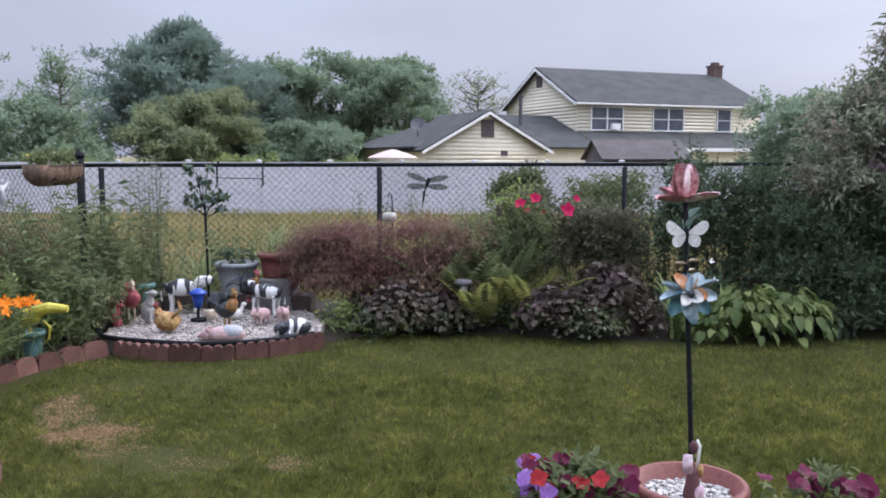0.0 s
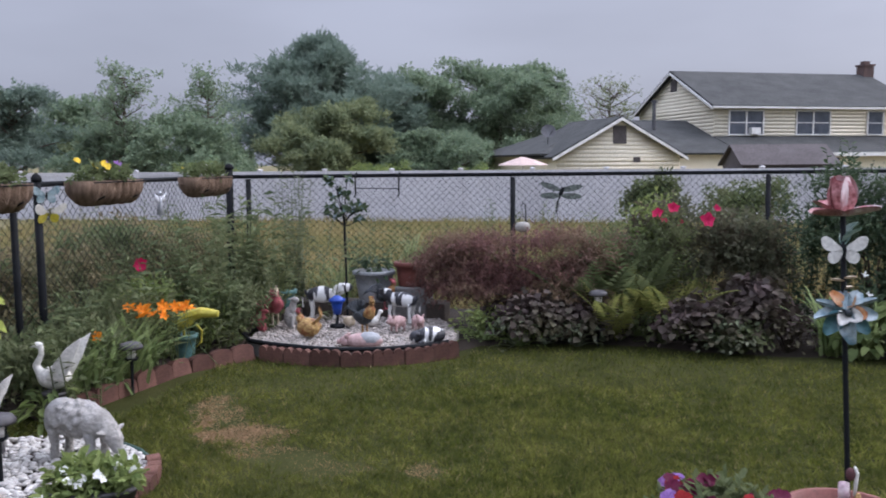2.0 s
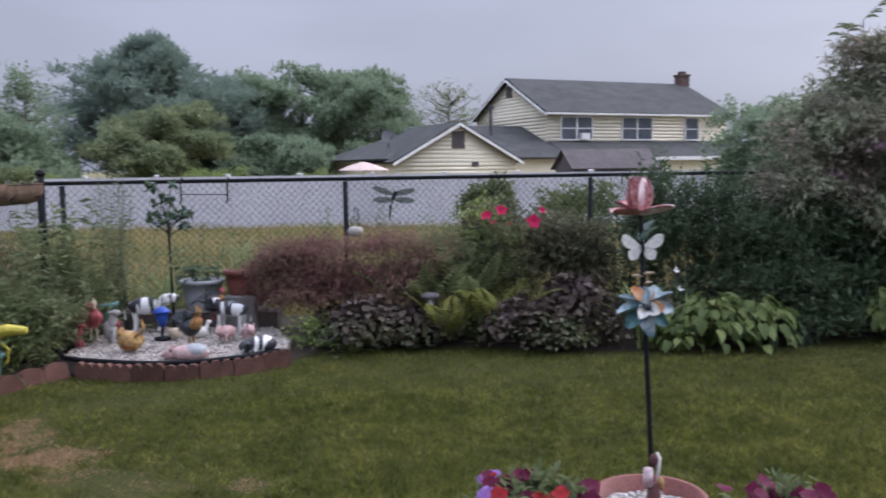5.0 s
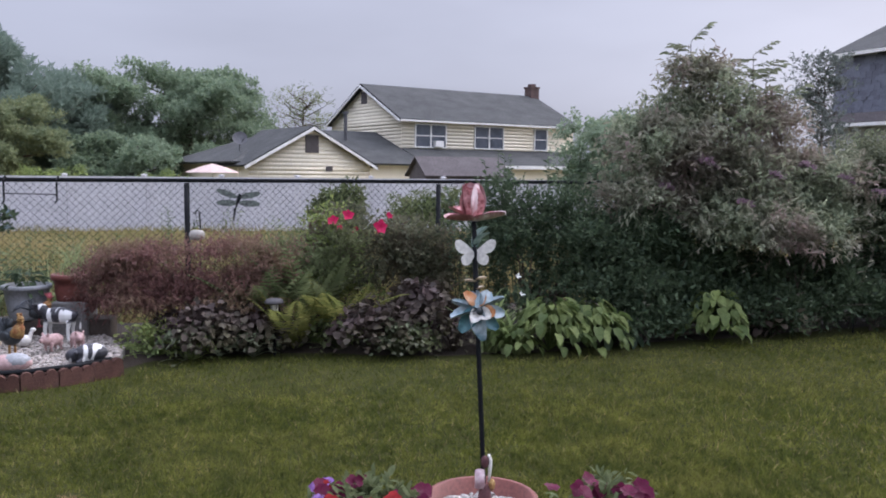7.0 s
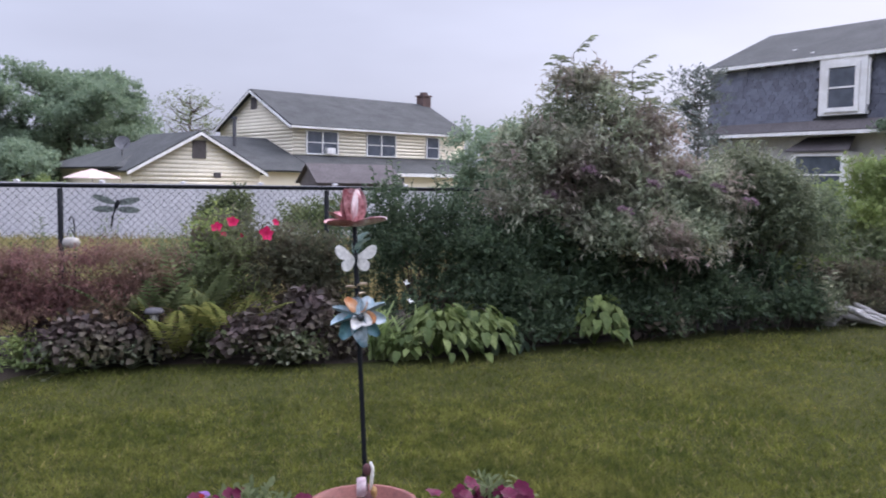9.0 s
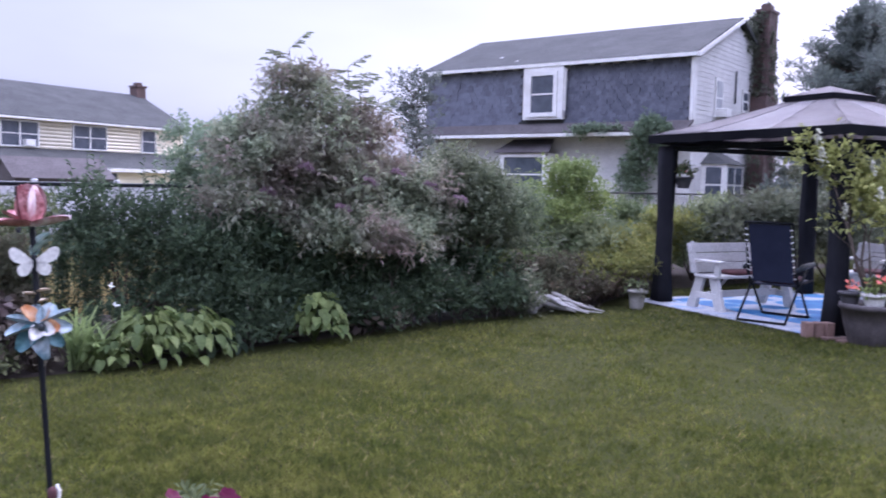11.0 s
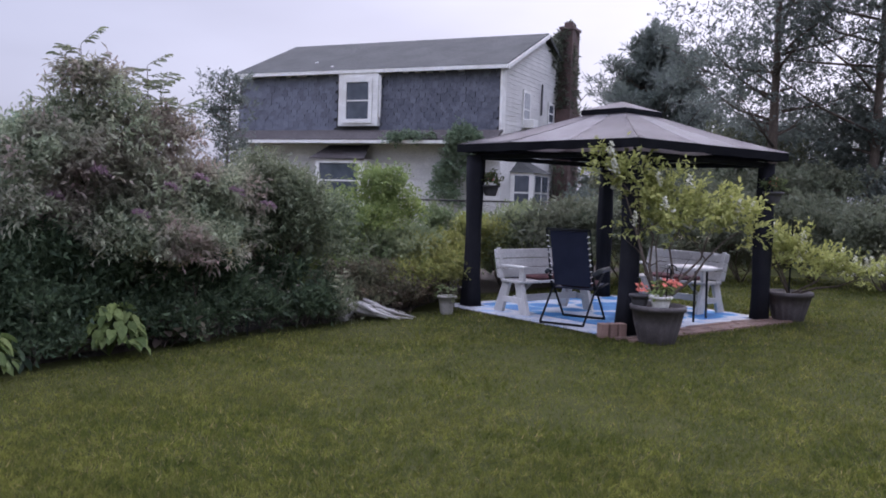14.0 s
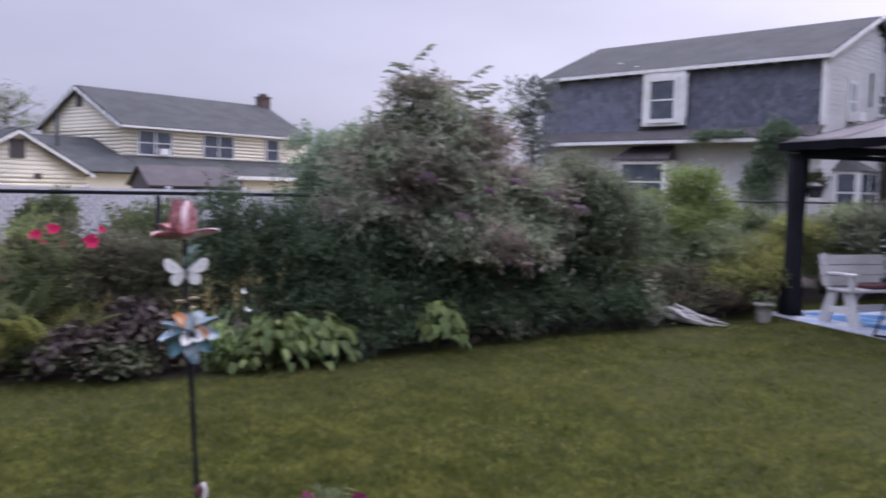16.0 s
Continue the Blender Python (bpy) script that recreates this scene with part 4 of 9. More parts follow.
tree("round_shrub_tree", "low rounded olive-green tree", (-15.0, 43.0), 5.1, 3.7, M["olive"], 6, leaf=0.17, twigs=7500)
tree("ash_tree", "grey-green loosely branched ash tree", (-21.2, 34.2), 6.2, 1.9, M["oak"], 7, "open", 0.15, 900, 0.14)
tree("ash_tree", "grey-green loosely branched ash tree", (-18.9, 37.4), 6.2, 2.0, M["oak"], 9, "open", 0.15, 1000, 0.14)
tree("bushy_tree", "dense mid-green tree over the white fence", (-18.4, 34.5), 4.0, 2.8, M["oak"], 10, leaf=0.16, twigs=4200)
tree("bushy_tree", "dense mid-green tree over the white fence", (-22.3, 34.8), 3.9, 2.4, M["oak"], 21, leaf=0.16, twigs=3200)
tree("spruce_tree", "rounded blue-green spruce tree", (-30.8, 39.2), 5.9, 3.6, M["pine"], 11, leaf=0.2, twigs=5600)
for x, y, h, r, seed in ((-9.6, 49.0, 3.6, 2.9, 24), (-5.6, 52.0, 3.2, 2.6, 25), (-12.0, 50.0, 3.4, 2.6, 26), (-24.5, 47.0, 4.6, 3.2, 27)):
    tree("bushy_tree", "low dark green tree before the tall ones", (x, y), h, r, M["oak"], seed, leaf=0.2, twigs=2000)
tree("bushy_tree", "dark green distant tree over the fence", (-33.0, 48.0), 6.3, 3.2, M["oak"], 12, leaf=0.24, twigs=3000)
tree("bushy_tree", "dark reddish-green distant tree", (-27.0, 41.5), 3.6, 3.0, M["olive"], 13, leaf=0.2, twigs=2600)
tree("bare_tree", "thin-crowned grey-green tree behind the house", (-1.0, 66.0), 7.9, 3.6, M["olive"], 14, "open", 0.13, 1100, 0.2, gap=0.8)
tree("bushy_tree", "green tree behind the flowering shrub", (9.6, 25.0), 3.9, 2.8, M["oak"], 15, leaf=0.13, twigs=6500)
tree("small_tree", "slim feathery green tree beside the house", (12.95, 20.7), 4.9, 1.15, M["conifer"], 16, "open", 0.085, 1500, 0.07, gap=0.8)
tree("pine_tree", "dark green pine behind the pavilion", (34.8, 20.8), 9.5, 4.6, M["conifer"], 17, "pine", 0.26, 7500, 0.3)
tree("pine_tree", "tall open-crowned dark conifer", (26.0, 11.4), 12.5, 4.2, M["conifer"], 18, "open", 0.12, 6200, 0.17, gap=0.75)
tree("pine_tree", "tall open-crowned dark conifer with a bare lower trunk", (28.0, 9.2), 12.0, 4.2, M["conifer"], 19, "open", 0.12, 6200, 0.17, gap=0.75)
tree("bushy_tree", "dark hedge tree at the lawn's far side", (24.0, 9.8), 2.6, 2.2, M["hedge"], 20, leaf=0.13, twigs=3300)
tree("bushy_tree", "dark hedge tree at the lawn's far side", (27.5, 13.4), 4.0, 3.0, M["hedge"], 22, leaf=0.14, twigs=4200)
tree("bushy_tree", "dark hedge tree at the lawn's far side", (22.0, 12.5), 2.6, 2.2, M["hedge"], 23, leaf=0.13, twigs=3300)


for x, y, h, r, seed in ((29.5, 9.6, 4.6, 3.2, 28), (31.0, 13.5, 4.8, 3.4, 29), (29.0, 6.4, 4.4, 3.0, 30), (33.5, 16.5, 5.0, 3.6, 36), (26.5, 16.0, 3.2, 2.6, 37)):
    tree("bushy_tree", "dark tree filling the lawn's far side", (x, y), h, r, M["conifer"], seed, leaf=0.15, twigs=2600)


def bush(name, label, base, lobes, leaf, twigs, mat, seed, ratio=0.45, shape=OVAL, per=5, twig=0.16, stems=8, up=0.3, shell=0.6, droop=0.0, stem_mat=None, r0=0.02, category="shrub", kind="", split=5):
    """A shrub: stems from the base into lobes of leaves; lobes are relative to the base."""
    t = thing(name, label, category, base, 0, kind=kind)
    if shape is OVAL and leaf < 0.15:
        shape = FAR_LEAF
    rng = random.Random(seed)
    tips = []
    for _ in range(stems):
        c, r = rng.choice(lobes)
        tips.append([c[i] + rng.uniform(-0.6, 0.6) * r[i] for i in range(3)])
    limbs("stem", (0, 0, -0.05), tips, r0, stem_mat or M["bark"], t, seed)
    crown("foliage", lobes, twigs, per, twig, leaf, mat, t, seed, shape, up, shell, ratio, droop=droop, split=split)
    return t


M.update(
    buddleia=leafy("grey_green_leaves", (0.13, 0.165, 0.105), (0.35, 0.385, 0.25), (0.28, 0.21, 0.19), 0.65, 0.5),
    dark_shrub=leafy("dark_green_leaves", (0.034, 0.056, 0.032), (0.1, 0.138, 0.074), None, 0.5),
    bush_green=leafy("bush_leaves", (0.07, 0.095, 0.055), (0.22, 0.255, 0.15), (0.16, 0.165, 0.11)),
    hibiscus=leafy("hibiscus_leaves", (0.06, 0.07, 0.042), (0.15, 0.15, 0.09), (0.125, 0.085, 0.065)),
    maple_red=leafy("purple_maple_leaves", (0.1, 0.052, 0.05), (0.23, 0.12, 0.105), (0.2, 0.15, 0.09)),
    heuchera=leafy("purple_brown_leaves", (0.03, 0.021, 0.02), (0.09, 0.064, 0.06), (0.07, 0.064, 0.036), 0.5, 0.2),
    green=leafy("border_leaves", (0.08, 0.11, 0.048), (0.175, 0.21, 0.095), (0.14, 0.15, 0.075)),
    yellow_green=leafy("yellow_green_leaves", (0.14, 0.19, 0.06), (0.28, 0.33, 0.11), (0.15, 0.2, 0.075)),
    fern=leafy("fern_leaves", (0.14, 0.16, 0.046), (0.27, 0.275, 0.085), (0.18, 0.178, 0.06)),
    hosta=leafy("hosta_leaves", (0.07, 0.105, 0.034), (0.19, 0.235, 0.078), None, 0.5),
    field_grass=leafy("field_grass_blades", (0.19, 0.165, 0.07), (0.38, 0.31, 0.15), (0.18, 0.19, 0.075), patch=0.35),
)


for k, (a, d, h) in enumerate(((61, 20.5, 2.0), (65, 19.5, 1.6), (69, 20.5, 1.7), (73, 19.5, 1.6), (77, 20, 1.8), (58, 17.5, 1.5), (54.5, 16.0, 1.4))):
    x, y = d * math.sin(radians(a)), d * math.cos(radians(a))
    bush("hedge_shrub", "dark green hedge shrub at the lawn's far edge", (x, y, 0.0), [((0, 0, h * 0.45), (1.1, 0.9, h * 0.45)), ((0.5, 0.2, h * 0.7), (0.8, 0.7, h * 0.33)), ((-0.6, 0, h * 0.6), (0.8, 0.7, h * 0.35))], 0.12, 1250, M["hedge"], 300 + k, 0.5, per=5, twig=0.25)
bush("butterfly_bush", "large grey-green butterfly bush with faded purple flowers", (4.4, 8.75, 0.05),
     [((-0.3, 0.1, 1.45), (0.9, 0.75, 0.62)), ((-0.2, 0.1, 2.02), (0.62, 0.48, 0.42)), ((0.4, 0.05, 1.8), (0.58, 0.45, 0.42)), ((-0.75, 0.05, 1.7), (0.45, 0.4, 0.4)), ((-0.12, 0.05, 2.42), (0.4, 0.34, 0.3)), ((0.6, 0.0, 1.25), (0.85, 0.75, 0.5)), ((-0.85, -0.1, 1.0), (0.7, 0.6, 0.5)),
      ((1.2, -0.1, 0.95), (0.85, 0.7, 0.52)), ((0.2, -0.25, 0.85), (1.1, 0.65, 0.5)), ((1.0, 0.0, 1.35), (0.5, 0.45, 0.4))], 0.084, 7200, M["buddleia"], 31, 0.3, LANCE, 7, 0.2, 30, 0.3, 0.65, 0.25, r0=0.022, split=8)
bush("butterfly_bush", "dark green butterfly bush with bare stems below", (6.4, 9.0, 0.05),
     [((-0.3, 0, 1.2), (0.75, 0.65, 0.5)), ((0.55, 0, 1.25), (0.6, 0.55, 0.5)), ((0.15, -0.1, 1.5), (0.5, 0.45, 0.35)), ((0.2, -0.2, 0.85), (0.85, 0.5, 0.32))], 0.075, 3400, M["bush_green"], 32, 0.34, LANCE, 7, 0.22, 24, 0.3, 0.7, 0.25, r0=0.02, split=8)
bush("mugwort", "dark green leafy mugwort crowding the foot of the bush", (4.2, 8.4, 0.05),
     [((-0.9, 0, 0.45), (0.55, 0.35, 0.4)), ((-0.2, -0.05, 0.4), (0.5, 0.35, 0.34)), ((0.5, 0, 0.35), (0.5, 0.35, 0.3)), ((1.2, 0.1, 0.4), (0.5, 0.35, 0.35)), ((-0.8, 0.05, 0.8), (0.4, 0.3, 0.25)), ((2.1, 0.3, 0.4), (0.5, 0.35, 0.32))], 0.095, 2300, M["dark_shrub"], 35, 0.36, LANCE, 7, 0.16, 24, 0.2, 0.7, 0.2, r0=0.01, split=8)
bush("dark_shrub", "dense dark green shrub with upright shoots", (2.25, 8.4, 0.05),
     [((0, 0, 0.6), (0.7, 0.55, 0.5)), ((-0.25, 0.1, 1.0), (0.42, 0.4, 0.38)), ((0.5, 0, 0.85), (0.5, 0.45, 0.42)), ((0.2, -0.3, 0.35), (0.8, 0.4, 0.32)), ((0.95, -0.1, 0.6), (0.5, 0.4, 0.45))], 0.05, 3600, M["dark_shrub"], 33, 0.5, OVAL, 6, 0.14, 18, 0.6, 0.6, split=8)
bush("japanese_maple", "low spreading purple-leaved Japanese maple", (-0.85, 8.2, 0.05),
     [((0.25, 0, 0.8), (0.5, 0.4, 0.1)), ((-0.55, -0.1, 0.72), (0.48, 0.4, 0.13)), ((0.66, 0, 0.7), (0.32, 0.3, 0.09)), ((-0.85, -0.1, 0.5), (0.3, 0.3, 0.18)), ((-0.35, -0.25, 0.45), (0.6, 0.35, 0.22)), ((0.3, -0.2, 0.55), (0.5, 0.3, 0.14)), ((-0.55, -0.2, 0.35), (0.5, 0.3, 0.16)), ((0.35, -0.25, 0.38), (0.5, 0.28, 0.15))],
     0.055, 4400, M["maple_red"], 34, 0.2, LANCE, 7, 0.12, 26, -0.1, 0.75, 0.55, r0=0.013, split=7)


def shoots(name, label, base, n, height, mat, seed, leaf=0.12, spread=0.15, ratio=0.28, shape=LANCE, every=0.045, category="plant"):
    """Upright leafy stems, each set with leaves to the top."""
    rng = np.random.default_rng(seed)
    t = thing(name, label, category, base)
    bm = bmesh.new()
    P, D = [], []
    for _ in range(n):
        p = Vector((rng.normal(0, spread), rng.normal(0, spread * 0.7), -0.05))
        tilt = Vector((rng.normal(0, 0.12), rng.normal(0, 0.12), 1)).normalized()
        h = height * rng.uniform(0.6, 1.08)
        q = p + tilt * h
        tube(bm, [p, p.lerp(q, 0.5) + Vector((rng.normal(0, 0.02), 0, 0)), q], [0.006, 0.005, 0.002], 4)
        if n <= 30:
            part("stem", bm, mat, t)
            bm = bmesh.new()
        for s in np.arange(0.12, 1.0, every / height):
            a = rng.uniform(0, 6.28)
            P.append(p.lerp(q, float(s)))
            D.append((math.cos(a), math.sin(a), rng.uniform(-0.1, 0.8)))
    if n > 30:
        part("stem", bm, mat, t)
    k = len(P)
    L = leaf * rng.uniform(0.6, 1.2, k)
    leaves("foliage", np.array([tuple(p) for p in P]), np.array(D), unit(np.array([0, 0, 1.0]) + 0.4 * rng.normal(size=(k, 3))), L, L * ratio, shape, mat, t)
    return t


def tuft(name, label, base, n, length, width, mat, seed, open_=0.5, category="plant", radius=0.06):
    """A clump of arching strap leaves."""
    rng = np.random.default_rng(seed)
    t = thing(name, label, category, base)
    a = rng.uniform(0, 6.28, n)
    o = open_ * rng.uniform(0.3, 1.3, n)
    P = np.stack([radius * rng.normal(size=n), radius * rng.normal(size=n), np.full(n, -0.04)], 1)
    D = np.stack([np.cos(a) * o, np.sin(a) * o, np.ones(n)], 1)
    L = length * rng.uniform(0.6, 1.15, n)
    arch = ([(0, -0.5, 0), (0, 0.5, 0), (0.35, 0.5, 0.06), (0.35, -0.5, 0.06), (0.65, 0.42, 0.02), (0.65, -0.42, 0.02), (0.9, 0.25, -0.14), (0.9, -0.25, -0.14), (1.0, 0.04, -0.24), (1.0, -0.04, -0.24)],
            [(0, 1, 2, 3), (3, 2, 4, 5), (5, 4, 6, 7), (7, 6, 8, 9)])
    N = np.stack([-np.cos(a), -np.sin(a), 0.8 + 0 * a], 1)
    leaves("foliage", P, D, N, L, np.full(n, width), arch, mat, t)
    return t


def rosette(name, label, base, n, leaf, mat, seed, radius=0.28, height=0.28, ratio=0.75, shape=HEART, category="plant", wild=0.6, droop=0.25):
    """A mound of broad leaves on stalks, tier over tier."""
    rng = np.random.default_rng(seed)
    t = thing(name, label, category, base)
    a = rng.uniform(0, 6.28, n)
    f = rng.random(n)
    rr = radius * (0.25 + 0.85 * f)
    P = np.stack([rr * np.cos(a), rr * np.sin(a), height * (1.05 - 0.75 * f ** 1.5) + 0.04 * rng.normal(size=n)], 1)
    out = np.stack([np.cos(a), np.sin(a), 0 * a], 1)
    D = unit(out + np.array([0, 0, -droop]) + wild * 0.7 * rng.normal(size=(n, 3)))
    N = unit(np.array([0, 0, 1.0]) + 0.5 * out + wild * 0.6 * rng.normal(size=(n, 3)))
    L = leaf * rng.uniform(0.65, 1.2, n)
    leaves("foliage", P, D, N, L, L * ratio, shape, mat, t)
    bm = bmesh.new()
    for i in range(0, n, 3):
        tube(bm, [(0, 0, -0.04), tuple(P[i] * np.array([0.5, 0.5, 0.9])), tuple(P[i])], [0.004, 0.003, 0.002], 4)
    part("stem", bm, mat, t)
    return t


def fern(name, label, base, fronds, length, mat, seed, lift=0.9):
    rng = np.random.default_rng(seed)
    t = thing(name, label, "fern", base)
    for i in range(fronds):
        P, D, N, L = [], [], [], []
        a = 6.28 * i / fronds + rng.normal(0, 0.2)
        o = rng.uniform(0.35, 0.8)
        ln = length * rng.uniform(0.75, 1.1)
        path = []
        for s in np.linspace(0, 1, 19):
            path.append(Vector((math.cos(a) * o * ln * s, math.sin(a) * o * ln * s, ln * (lift * s - 0.62 * o * s * s))))
        bm = bmesh.new()
        tube(bm, path[::3], [0.004] * 6 + [0.0015], 4)
        stem = part("stem", bm, mat, t)
        side = Vector((-math.sin(a), math.cos(a), 0))
        for j in range(2, 19):
            w = ln * 0.17 * math.sin(math.pi * min(1, (j / 18) ** 0.7 * 0.95 + 0.03))
            d = (path[j] - path[j - 1]).normalized()
            up = d.cross(side)
            up = -up if up.z < 0 else up
            for q in (1, -1):
                P.append(tuple(path[j])); D.append(tuple(side * q + d * 0.45)); L.append(w + 0.012); N.append(tuple(up))
        L = np.array(L)
        leaves("frond", np.array(P), np.array(D), np.array(N), L, L * 0.2 + 0.004, LANCE, mat, t)
    return t


def petals(name, centres, radius, n, mat, parent, seed=1, cup=0.35, ratio=0.6, face=None):
    """Open flowers: n petals round each centre."""
    if 1 < len(centres) <= 40:
        for k, c in enumerate(centres):
            petals(name, [c], radius, n, mat, parent, seed * 100 + k, cup, ratio, face)
        return None
    rng = np.random.default_rng(seed)
    P, D, N, L = [], [], [], []
    for c in centres:
        ax = unit(np.array(face if face is not None else (rng.normal(0, 0.4), -0.7 + rng.normal(0, 0.3), 0.8)))
        e1 = unit(np.cross(ax, np.array([0.3, 0.2, 1.0])))
        e2 = np.cross(ax, e1)
        for i in range(n):
            a = 6.28 * i / n + rng.normal(0, 0.1)
            P.append(c); D.append(e1 * math.cos(a) + e2 * math.sin(a) + ax * cup); N.append(ax); L.append(radius * rng.uniform(0.85, 1.15))
    L = np.array(L)
    return leaves(name, np.array(P, float), np.array(D), np.array(N), L, L * ratio, OVAL, mat, parent)


M.update(
    red=leafy("crimson_petals", (0.34, 0.008, 0.05), (0.5, 0.02, 0.09), None, 0.5, 0.2),
    orange=leafy("orange_petals", (0.7, 0.17, 0.01), (0.85, 0.3, 0.02), None, 0.5, 0.2),
    yellow=leafy("yellow_petals", (0.65, 0.45, 0.03), (0.75, 0.55, 0.06), None, 0.5, 0.2),
    white_petal=leafy("white_petals", (0.6, 0.6, 0.57), (0.78, 0.78, 0.74), None, 0.5, 0.2),
    violet=leafy("violet_petals", (0.16, 0.06, 0.26), (0.32, 0.17, 0.42), None, 0.5, 0.2),
    magenta=leafy("magenta_petals", (0.11, 0.004, 0.022), (0.2, 0.01, 0.045), None, 0.5, 0.2),
    wine=leafy("wine_petals", (0.055, 0.004, 0.018), (0.11, 0.008, 0.036), None, 0.5, 0.2),
    scarlet=leafy("scarlet_petals", (0.2, 0.008, 0.012), (0.3, 0.02, 0.02), None, 0.5, 0.2),
    mauve=leafy("mauve_panicles", (0.13, 0.075, 0.1), (0.2, 0.13, 0.155), None, 0.6, 0.2),
    cream=leafy("cream_panicles", (0.42, 0.42, 0.32), (0.6, 0.59, 0.47), None, 0.6, 0.2),
    coral=leafy("coral_petals", (0.6, 0.12, 0.08), (0.72, 0.25, 0.18), None, 0.5, 0.2),
    lily_leaf=leafy("lily_leaves", (0.15, 0.22, 0.08), (0.28, 0.36, 0.14), (0.22, 0.25, 0.11)),
    reed=leafy("reed_leaves", (0.15, 0.2, 0.085), (0.28, 0.33, 0.15), (0.22, 0.23, 0.12)),
    dry_weed=leafy("dry_weed_leaves", (0.17, 0.14, 0.08), (0.32, 0.26, 0.15), (0.17, 0.19, 0.09)),
    weed=leafy("weed_leaves", (0.085, 0.12, 0.06), (0.19, 0.23, 0.11), (0.165, 0.165, 0.085)),
)

# purple panicles on the butterfly bush, and the two tall shoots at its top
BB = thing("butterfly_bush_bloom", "drooping faded purple flower spikes of the butterfly bush", "flower", (4.4, 8.75, 0))
rng0 = np.random.default_rng(77)
pp = []
for (cx, cy, cz) in ((-0.55, -0.72, 1.75), (0.15, -0.75, 1.62), (0.5, -0.72, 1.72), (-0.9, -0.55, 1.5), (0.95, -0.66, 1.6), (-0.2, -0.8, 1.35), (1.4, -0.6, 1.45)):
    for k in range(55):
        s = k / 55
        pp.append((cx + 0.13 * s + rng0.normal(0, 0.016), cy - 0.03 * s + rng0.normal(0, 0.016), cz + 0.04 * s - 0.09 * s * s + rng0.normal(0, 0.016)))
petals("panicle", pp, 0.017, 4, M["mauve"], BB, 5)
for k, (x, y, top) in enumerate(((4.02, 8.75, 2.98), (4.72, 8.75, 2.86), (4.9, 8.8, 2.66), (4.3, 8.85, 2.72), (5.05, 8.75, 2.42))):
    t = thing("tree_shoot", "tall green shoot with spreading compound leaves", "plant", (x, y, 0.05))
    bm = bmesh.new()
    tube(bm, [(0, 0, 0), (0.05, 0, 1.4), (0, 0, top - 0.05)], [0.014, 0.01, 0.004], 6)
    part("stem", bm, M["bark"], t)
    P, D, N = [], [], []
    gs = np.random.default_rng(700 + k)
    for j in range(7):
        a = j * 2.4 + gs.normal(0, 0.4)
        z = top - 0.04 - 0.055 * j
        r = gs.uniform(0.14, 0.27)
        rise = gs.uniform(0.06, 0.24)
        mid = [Vector((math.cos(a) * r * q, math.sin(a) * r * q, z + rise * q - 0.05 * q * q)) for q in (0.0, 0.5, 1.0)]
        bm = bmesh.new()
        tube(bm, mid, [0.004, 0.003, 0.0015], 4)
        part("leaf_stalk", bm, M["bush_green"], t)
        for i in range(5):
            q = (i + 1) / 5
            c = mid[0].lerp(mid[2], q)
            for side in (1, -1):
                P.append(tuple(c)); D.append((math.cos(a + side * 0.95), math.sin(a + side * 0.95), gs.uniform(-0.2, 0.25))); N.append((gs.normal(0, 0.3), gs.normal(0, 0.3), 1))
        P.append(tuple(mid[2])); D.append((math.cos(a), math.sin(a), 0.0)); N.append((0, 0, 1))
    L = gs.uniform(0.075, 0.13, len(P))
    leaves("foliage", np.array(P), np.array(D), np.array(N, float), L, L * 0.42, OVAL, M["bush_green"], t)

# middle of the border
for k, (x, y, n, lf, rr, hh) in enumerate(((-0.78, 7.68, 560, 0.062, 0.4, 0.33), (-0.33, 7.75, 430, 0.06, 0.34, 0.3), (0.68, 7.62, 500, 0.068, 0.4, 0.34), (1.08, 7.75, 480, 0.075, 0.38, 0.5), (-1.1, 7.82, 200, 0.055, 0.26, 0.26), (0.0, 7.85, 180, 0.055, 0.3, 0.22))):
    rosette("coral_bells", "mound of dark purple-brown coral bells", (x, y, 0.05), n, lf, M["heuchera"], 41 + k, rr, hh, 0.95, wild=1.1)
for k, (x, y, rr, hh, m) in enumerate(((0.35, 7.75, 0.3, 0.24, "green"), (1.35, 7.55, 0.24, 0.26, "heuchera"), (0.98, 7.5, 0.24, 0.2, "green"), (-0.5, 8.0, 0.4, 0.4, "maple_red"), (0.15, 7.95, 0.35, 0.35, "yellow_green"), (-0.95, 7.5, 0.26, 0.2, "bush_green"), (-0.4, 7.55, 0.2, 0.16, "bush_green"), (0.85, 7.42, 0.24, 0.2, "bush_green"))):
    rosette("ground_cover", "low mixed leafy plants between the larger clumps", (x, y, 0.04), 170, 0.06, M[m], 500 + k, rr, hh, 0.6, OVAL, wild=1.2)
rosette("periwinkle", "low yellow-green creeping plant with small leaves", (-1.22, 7.6, 0.05), 300, 0.045, M["yellow_green"], 46, 0.3, 0.2, 0.6, OVAL, wild=1.0)
rosette("periwinkle", "low yellow-green creeping plant with small leaves", (-0.9, 7.5, 0.03), 120, 0.04, M["yellow_green"], 51, 0.22, 0.12, 0.6, OVAL, wild=1.0)
fern("fern", "yellow-green fern with upright arching fronds", (-0.06, 7.64, 0.05), 12, 0.72, M["fern"], 46, 1.02)
fern("fern", "yellow-green fern with upright arching fronds", (0.38, 7.9, 0.05), 12, 0.85, M["fern"], 47, 1.05)
fern("fern", "feathery mid-green fern behind the yellow-green ones", (-0.3, 8.02, 0.05), 20, 0.95, M["green"], 48, 1.1)
fern("fern", "feathery mid-green fern behind the yellow-green ones", (0.08, 8.1, 0.05), 20, 0.95, M["green"], 45, 1.15)
